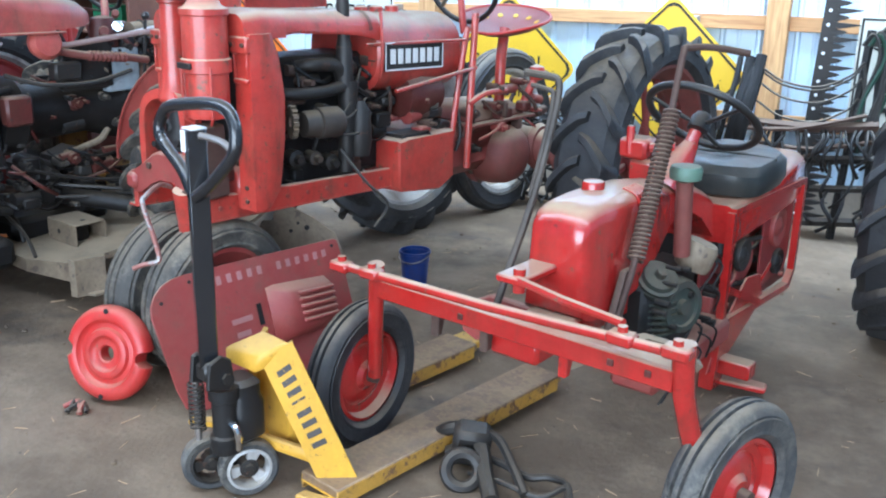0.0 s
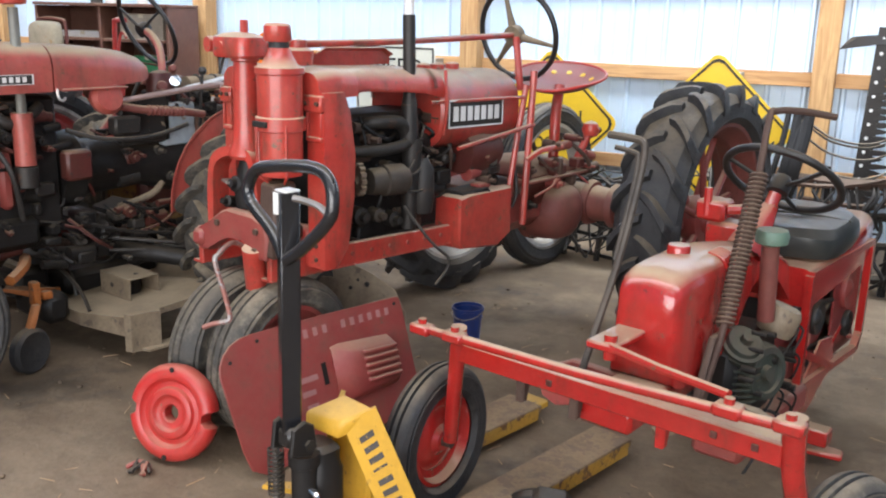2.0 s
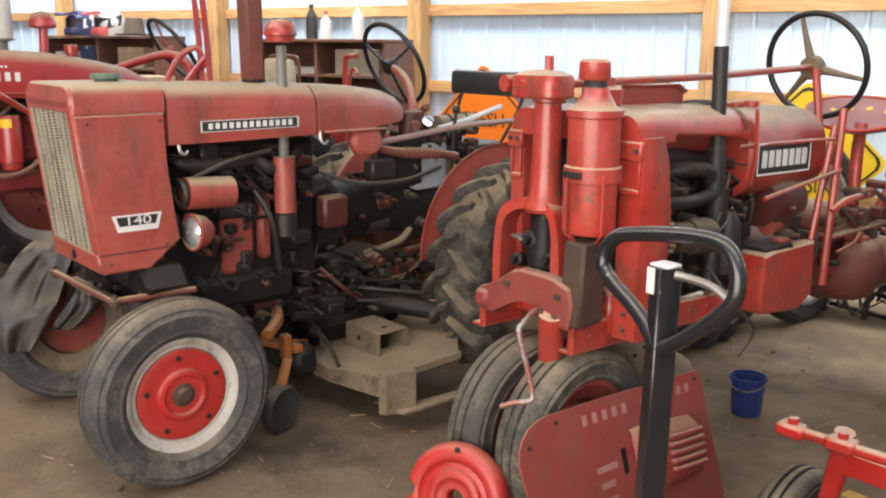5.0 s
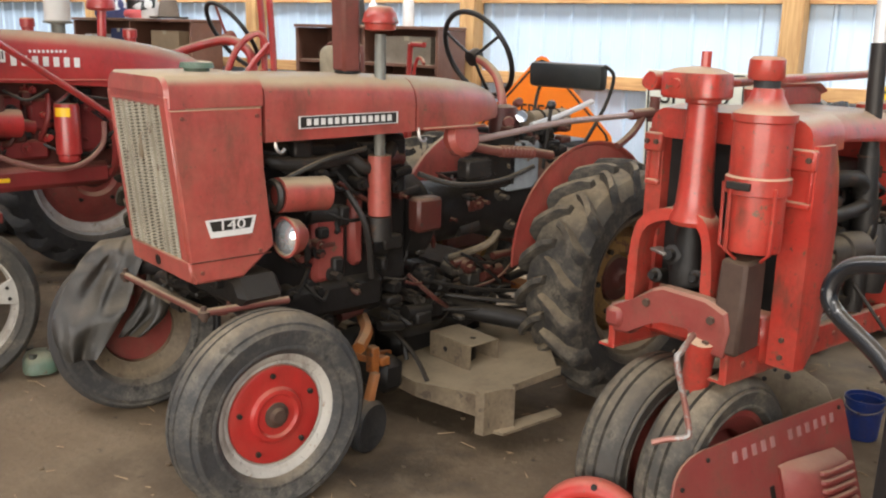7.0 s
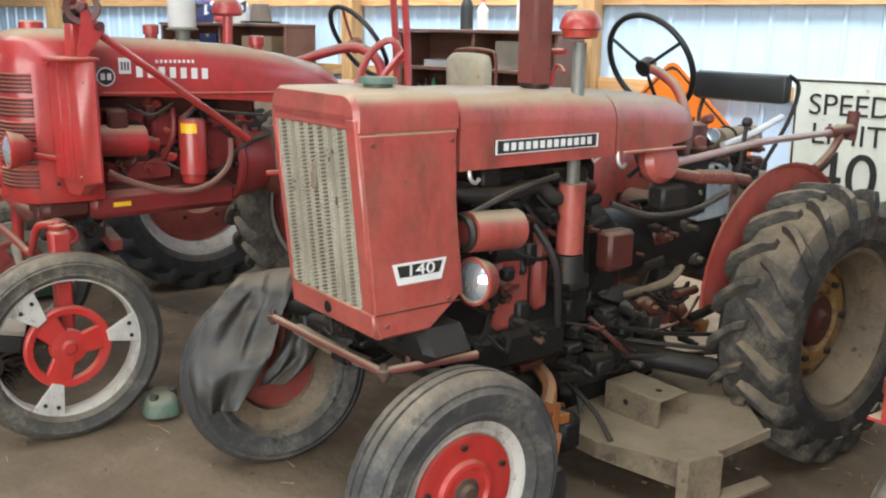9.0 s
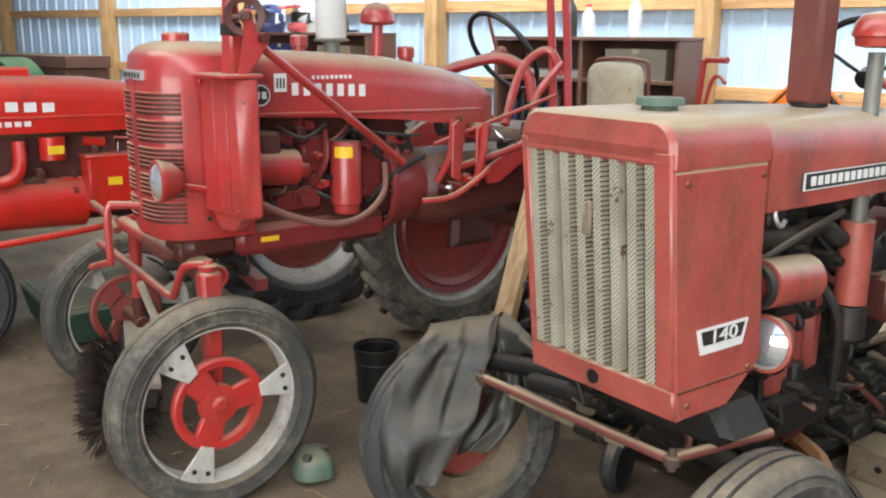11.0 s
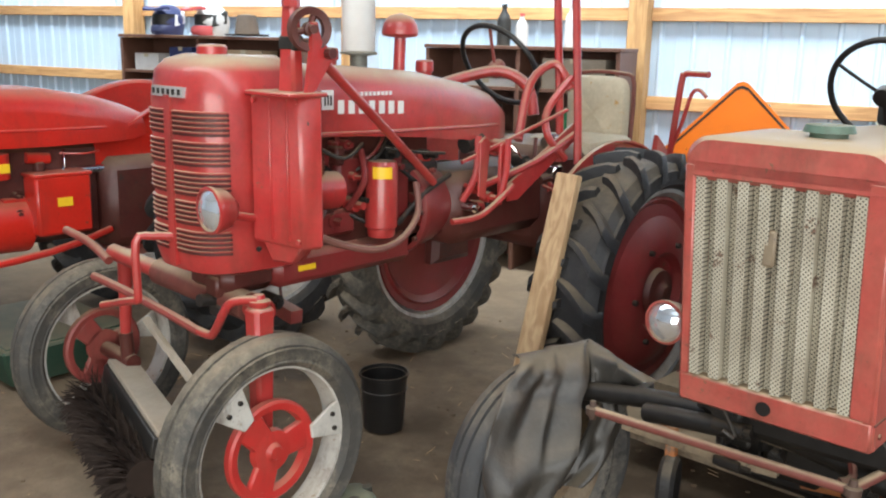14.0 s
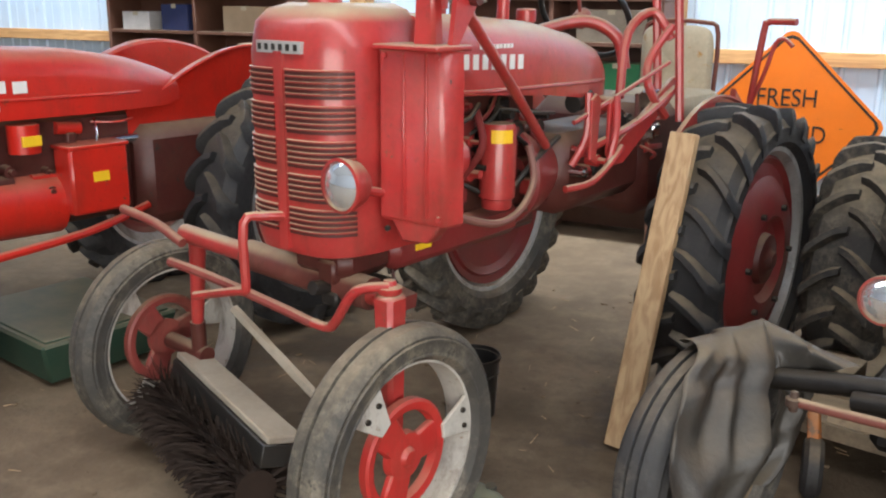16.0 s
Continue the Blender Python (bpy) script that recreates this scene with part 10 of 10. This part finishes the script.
def hay_rake():
    """A dark rake frame by the wall: beams, curved tines, a bundle of sacking, and wires slung across."""
    t = thing("hay_tool", "dark hay rake frame slung with black wires and tines", "implement", 0, 0, 0)
    rnd = random.Random(14)
    for x, z, lean in ((-0.66, 1.02, 0.05), (-0.40, 0.72, -0.03), (-0.02, 1.20, 0.03), (0.10, 1.12, -0.02)):
        b = bm_new()
        tube(b, [(x - lean, 5.70, 0.0), (x, 5.74, z * 0.5), (x + lean, 5.80, z)], 0.024, 6, 3)
        part("upright", b, "grime_shade", t)
    for z, x0, x1, r in ((0.10, -0.80, 0.16, 0.030), (0.30, -0.74, 0.14, 0.024), (0.47, -0.78, 0.12, 0.028), (0.66, -0.70, 0.12, 0.034)):
        b = bm_new()
        tube(b, [(x0, 5.70, z), ((x0 + x1) / 2, 5.68, z - 0.015), (x1, 5.70, z + 0.02)], r, 6, 3)
        part("beam", b, "rust" if z > 0.6 else "iron", t)
    for k in range(46):
        x = -0.78 + 0.92 * k / 45 + rnd.uniform(-0.012, 0.012)
        z = rnd.choice((0.66, 0.47, 0.30))
        ln = rnd.uniform(0.18, 0.30)
        b = bm_new()
        tube(b, [(x, 5.68, z), (x + rnd.uniform(-0.03, 0.03), 5.62, z - ln * 0.3), (x + rnd.uniform(-0.06, 0.06), 5.60, z - ln * 0.7), (x + rnd.uniform(-0.08, 0.08), 5.66, max(0.01, z - ln))], rnd.uniform(0.006, 0.012), 6, 3)
        part("tine", b, rnd.choice(("iron", "grime_shade", "grime_shade")), t)
    for k in range(9):
        x = -0.66 + rnd.uniform(-0.06, 0.08)
        b = bm_new()
        tube(b, [(x - 0.04, 5.66, 0.45), (x, 5.62, 0.70), (x + 0.03, 5.68, 0.88), (x + 0.04, 5.74, 0.99 + rnd.uniform(-0.05, 0.06))], rnd.uniform(0.016, 0.034), 8, 4)
        part("sack_roll", b, "grime_shade", t)
    for k in range(4):
        z = 0.985 - (0.0, 0.02, 0.09, 0.20)[k]
        b = bm_new()
        tube(b, [(-0.64, 5.72, z - 0.20), (-0.60, 5.72, z), (-0.42, 5.70, z - 0.085), (-0.22, 5.70, z - 0.105), (-0.06, 5.72, z - 0.03), (0.0, 5.74, z + 0.03), (0.03, 5.74, z - 0.22)], 0.007, 6, 5)
        part("wire", b, "cable", t)
    for k in range(7):
        x = 0.02 + rnd.uniform(-0.05, 0.10)
        b = bm_new()
        tube(b, [(x, 5.72, 1.12), (x + 0.05, 5.70, 1.20 + rnd.uniform(-0.03, 0.03)), (x + 0.09, 5.70, 1.05), (x + 0.05 + rnd.uniform(-0.05, 0.05), 5.70, 0.78), (x + rnd.uniform(-0.04, 0.04), 5.70, 0.52)], rnd.uniform(0.008, 0.016), 6, 5)
        part("hose", b, rnd.choice(("cable", "dark_green", "cable")), t)
    for a, c in (((-0.72, 5.66, 0.62), (0.05, 5.68, 0.74)), ((-0.55, 5.64, 0.55), (0.12, 5.68, 0.60)), ((-0.70, 5.64, 0.36), (-0.05, 5.66, 0.58))):
        b = bm_new()
        tube(b, [a, ((a[0] + c[0]) / 2, 5.62, (a[2] + c[2]) / 2 - 0.04), c], 0.014, 6, 4)
        part("rod", b, "rust", t)
    return t


hay_rake()
implement("cultivator", "dark low cultivator frame with curved tines", -1.62, 5.62, 12, 0.75, 0.66, 60, ("grime_shade", "grime_shade", "iron"), 4)
implement("hay_tool", "old rusty implement frame behind the tractors", -0.98, 5.72, 6, 0.22, 0.92, 22, ("iron", "grime_shade"), 3)

t = thing("loose_wheel", "narrow ribbed tyre on a silver rim standing by the wall", "wheel", -2.05, 5.42, 14)
b = bm_new()
lathe(b, [(0.0, 0.03), (0.05, 0.03), (0.06, 0.0), (0.06, -0.03), (0.0, -0.03)], (0, 0, 0.51), (1, 0, 0), 20)
hubw = part("hub", b, "rust", t)
for k in range(6):
    b = bm_new()
    q = math.pi * k / 3
    cyl(b, (0, 0.05 * math.cos(q), 0.51 + 0.05 * math.sin(q)), (0, 0.37 * math.cos(q), 0.51 + 0.37 * math.sin(q)), 0.014, seg=8)
    part("spoke", b, "rust", hubw)
tyre_rib("tyre", 0.515, 0.385, 0.14, (0, 0, 0.51), (1, 0, 0), t, "rubber", 3)
rim_part("rim", 0.385, 0.11, (0, 0, 0.51), (1, 0, 0), t, "silver", 0.02, 0.02)

t = thing("spare_tyre", "large black lugged rear tractor tyre standing upright", "tyre", 0.35, 4.20, 14)
rear_wheel(t, (0, 0, 0.62), 0.62, 0.40, 0.33, -1, "grime_red", "iron", "rubber", 20, 0.0)


def bookcase(x0, x1, z1, shelves, label, back=True):
    t = thing("bookcase", label, "bookcase", 0, 0, 0)
    y0, y1 = 5.72, 6.08
    for x in (x0, (x0 + x1) / 2, x1):
        b = bm_new()
        box(b, x - 0.014, x + 0.014, y0, y1, 0, z1 - 0.002, 0.002)
        part("upright", b, "shelf_wood", t)
    for z in shelves:
        b = bm_new()
        box(b, x0 + 0.015, x1 - 0.015, y0 + 0.01, y1 - 0.002, z - 0.012, z + 0.012, 0.002)
        part("shelf", b, "shelf_wood", t)
    b = bm_new()
    box(b, x0 - 0.02, x1 + 0.02, y0 - 0.015, y1, z1, z1 + 0.025, 0.003)
    part("top", b, "shelf_wood", t)
    b = bm_new()
    box(b, x0, x1, y1 + 0.001, y1 + 0.008, 0.02, z1)
    part("back", b, "shelf_wood", t)
    return t


bookcase(-9.79, -8.04, 1.555, (0.25, 0.60, 0.94, 1.27), "dark brown wooden bookcase with cluttered shelves")
bookcase(-6.73, -5.32, 1.535, (0.25, 0.60, 0.94, 1.27), "dark brown wooden bookcase with bottles and boxes")


def helmet(x, y, z, shell, visor, label, turn):
    """A motocross helmet: shell, dark eye port with goggles, peak, vented chin bar and side stripes."""
    t = thing("helmet", label, "helmet", x, y, -turn, z)
    b = bm_new()
    lp = [[(0.115 * math.cos(a), 0.125 * math.sin(a) + 0.01, 0.0) for a in (2 * math.pi * i / 24 for i in range(24))]]
    for k in range(9):
        q = math.pi / 2 * k / 8
        r = 0.128 * math.cos(q) ** 0.75 + 0.002
        lp.append([(r * math.cos(a), r * 1.15 * math.sin(a) + 0.01, 0.10 + 0.15 * math.sin(q)) for a in (2 * math.pi * i / 24 for i in range(24))])
    rings(b, lp)
    s0 = part("shell", b, shell, t)
    b = bm_new()
    rings(b, [[(w * c, -0.11 - d, h + 0.010 * c * c) for c in (-1, -0.5, 0, 0.5, 1)] + [(w * c, -0.11 - d, h - 0.012) for c in (1, 0.5, 0, -0.5, -1)] for w, d, h in ((0.105, 0.0, 0.215), (0.10, 0.06, 0.222), (0.075, 0.13, 0.205))])
    part("peak", b, visor, t)
    b = bm_new()
    rings(b, [[(0.122 * math.sin(a), 0.010 - 0.152 * math.cos(a), z0) for a in (radians(-66 + 132 * i / 12) for i in range(13))] + [(0.10 * math.sin(a), 0.010 - 0.12 * math.cos(a), z0) for a in (radians(66 - 132 * i / 12) for i in range(13))] for z0 in (0.085, 0.10, 0.155, 0.17)])
    part("eye_port", b, "ink", t)
    b = bm_new()
    rings(b, [[(0.118 * math.sin(a), 0.0 - g * math.cos(a), z0) for a in (radians(-70 + 140 * i / 12) for i in range(13))] + [(0.095 * math.sin(a), 0.0 - (g - 0.03) * math.cos(a), z0) for a in (radians(70 - 140 * i / 12) for i in range(13))] for z0, g in ((0.004, 0.165), (0.03, 0.185), (0.06, 0.180), (0.08, 0.160))])
    part("chin_bar", b, visor, t)
    for sd in (-1, 1):
        b = bm_new()
        hexa(b, [(sd * 0.112, -0.07, 0.07), (sd * 0.112, 0.07, 0.10), (sd * 0.128, 0.07, 0.10), (sd * 0.128, -0.07, 0.07)], [(sd * 0.10, -0.05, 0.17), (sd * 0.08, 0.09, 0.21), (sd * 0.112, 0.09, 0.20), (sd * 0.118, -0.05, 0.16)], 0.004)
        part("stripe", b, "ink" if shell == "cloth_white" else "cloth_white", s0)
    return t


helmet(-9.37, 5.86, 1.58, "cloth_blue", "cloth_blue", "dark blue motorcycle helmet on the bookcase", 10)
helmet(-8.88, 5.86, 1.58, "cloth_white", "pink_bottle", "white and red motorcycle helmet on the bookcase", -15)
t = thing("felt_hat", "dusty grey-brown felt hat on the bookcase", "hat", -8.50, 5.86, 0, 1.58)
b = bm_new()
lathe(b, [(0.19, 0.02), (0.16, 0.012), (0.10, 0.02), (0.09, 0.10), (0.075, 0.17), (0.0, 0.18), (0.0, 0.174), (0.07, 0.164), (0.085, 0.10), (0.095, 0.012), (0.16, 0.004), (0.19, 0.012)], (0, 0, 0), (0, 0, 1), 28)
part("crown", b, "felt_brown", t)


def bottle(x, y, z, r, h, mat, label, cap="ink"):
    t = thing("bottle", label, "bottle", x, y, 0, z)
    b = bm_new()
    lathe(b, [(0, 0), (r, 0.0), (r, h * 0.6), (r * 0.85, h * 0.7), (r * 0.35, h * 0.85), (r * 0.35, h * 0.93), (0, h * 0.93)], (0, 0, 0), (0, 0, 1), 18)
    part("body", b, mat, t)
    b = bm_new()
    cyl(b, (0, 0, h * 0.92), (0, 0, h), r * 0.42, seg=12)
    part("cap", b, cap, t)


bottle(-6.22, 5.90, 1.56, 0.048, 0.28, "ink", "dark plastic bottle with a pale label")
bottle(-6.10, 5.94, 1.56, 0.045, 0.22, "cloth_white", "white and red plastic bottle", "pink_bottle")
bottle(-5.72, 5.90, 1.56, 0.045, 0.28, "cloth_white", "white spray bottle on the bookcase", "cloth_white")
for k in range(7):
    bottle(-6.66 + 0.075 * k, 5.88, 0.952, 0.032, 0.2 + 0.03 * (k % 3), ("cloth_blue", "ink", "green_paint", "ink", "cloth_blue", "shelf_wood", "ink")[k], "dark bottle in a row on the shelf")


def carton(x, y, z, w, d, h, mat, label, turn=0):
    t = thing("box", label, "box", x, y, turn, z)
    b = bm_new()
    box(b, -w / 2, w / 2, -d / 2, d / 2, 0, h, 0.004)
    part("carton", b, mat, t)
    b = bm_new()
    box(b, -0.025, 0.025, -d / 2 - 0.001, d / 2 + 0.001, h - 0.03, h + 0.001)
    part("tape", b, "seat_tan", t)


carton(-9.55, 5.88, 1.282, 0.28, 0.22, 0.14, "cloth_white", "white cardboard box on a shelf")
carton(-9.15, 5.88, 1.282, 0.3, 0.2, 0.2, "cloth_blue", "dark blue cloth bundle on a shelf", 8)
carton(-8.5, 5.90, 1.282, 0.4, 0.2, 0.19, "cardboard", "brown cardboard box on a shelf")
carton(-9.4, 5.88, 0.952, 0.45, 0.2, 0.2, "cardboard", "brown cardboard box on a low shelf")
carton(-6.3, 5.90, 1.282, 0.5, 0.2, 0.05, "cloth_white", "flat white papers on a shelf")
carton(-5.65, 5.90, 1.282, 0.45, 0.22, 0.2, "grey_wood", "grey wooden box on a shelf")
carton(-5.6, 5.90, 0.952, 0.3, 0.22, 0.2, "green_paint", "green tin box on a shelf")
carton(-7.60, 5.86, 0.0, 0.75, 0.42, 1.12, "shelf_wood", "dark wooden chest against the wall")
carton(-8.0, 5.55, 0.0, 0.5, 0.35, 1.22, "cardboard", "stack of brown boxes by the wall", 6)


# red push tool behind the low tractor
t = thing("push_cultivator", "red tubular push tool with bent handle", "push tool", -4.57, 4.40, 14)
b = bm_new()
tube(b, [(-0.10, 0.1, 0.08), (-0.06, 0.03, 0.85), (0.0, 0.0, 1.40), (0.02, 0.0, 1.45), (0.06, 0.0, 1.455), (0.15, -0.02, 1.455)], 0.016, 8, 3)
part("handle", b, "red_tall", t)
b = bm_new()
tube(b, [(-0.05, 0.02, 1.05), (0.02, 0.0, 1.22), (0.06, 0.0, 1.36), (0.10, 0.0, 1.38), (0.14, -0.01, 1.35)], 0.010, 8, 3)
part("lever", b, "red_tall", t)
b = bm_new()
lathe(b, [(0, -0.02), (0.16, -0.02), (0.17, 0.0), (0.16, 0.02), (0, 0.02)], (-0.10, 0.1, 0.17), (1, 0, 0), 26)
part("wheel", b, "rubber", t)
b = bm_new()
prism(b, [(-0.05, 0.9), (0.10, 0.85), (0.12, 1.06), (0.0, 1.15)], "yz", -0.13, -0.10, 0.006)
part("guard", b, "red_tall", t)

# far left: a lumber pile and a green drum end
t = thing("lumber_pile", "stack of weathered boards by the wall", "lumber", 0, 0, 0)
for k in range(9):
    b = bm_new()
    z = 0.02 + 0.145 * k
    box(b, -14.6 + 0.05 * (k % 3), -12.35 - 0.06 * (k % 2), 5.5 + 0.02 * (k % 2), 6.05, z, z + 0.135, 0.006)
    part("board", b, "grey_wood" if k < 6 else "shelf_wood", t)
t = thing("green_drum", "round green painted steel drum end", "drum", -12.9, 5.2, 0)
b = bm_new()
lathe(b, [(0.0, -0.15), (0.36, -0.15), (0.40, -0.10), (0.40, 0.3), (0.0, 0.3)], (0, 0, 0.90), (0.2, -1, 0), 30)
part("drum", b, "green_paint", t)
b = bm_new()
box(b, -0.3, 0.3, -0.1, 0.3, 0.0, 0.56, 0.01)
part("stand", b, "dark_green", t)
t = thing("green_pan", "dark green low steel pan on the floor", "pan", -7.15, 2.75, 14)
b = bm_new()
hexa(b, [(-0.4, -0.3, 0.02), (0.28, -0.3, 0.02), (0.28, 0.25, 0.02), (-0.4, 0.25, 0.02)], [(-0.45, -0.34, 0.20), (0.32, -0.34, 0.20), (0.32, 0.29, 0.20), (-0.45, 0.29, 0.20)], 0.012)
part("pan", b, "dark_green", t)
b = bm_new()
box(b, -0.42, 0.29, -0.31, 0.26, 0.195, 0.208, 0.003)
part("lid", b, "dark_green", t)

# straw and crumbs on the floor
rnd = random.Random(77)
b = bm_new()
for k in range(420):
    x, y = rnd.uniform(-7.5, 1.2), rnd.uniform(1.2, 4.6)
    a, ln, r = rnd.uniform(0, 6.28), rnd.uniform(0.015, 0.07), rnd.uniform(0.0012, 0.0025)
    cyl(b, (x, y, 0.008), (x + ln * math.cos(a), y + ln * math.sin(a), 0.010 + rnd.uniform(0, 0.006)), r, r * 0.6, 4)
tagged(link_mesh("straw", b, "plank"), "scattered bits of dry straw on the floor", "straw", kind="stuff")
b = bm_new()
for k in range(420):
    x, y = rnd.uniform(-7.5, 1.2), rnd.uniform(1.2, 5.0)
    r = rnd.uniform(0.004, 0.014)
    vs = bmesh.ops.create_icosphere(b, subdivisions=1, radius=r, matrix=Matrix.Translation((x, y, r * 0.3)) @ Matrix.Diagonal((1, rnd.uniform(0.6, 1.2), 0.6, 1)))
tagged(link_mesh("dirt_clods", b, "earth_floor"), "small clods of dirt on the floor", "dirt", kind="stuff")
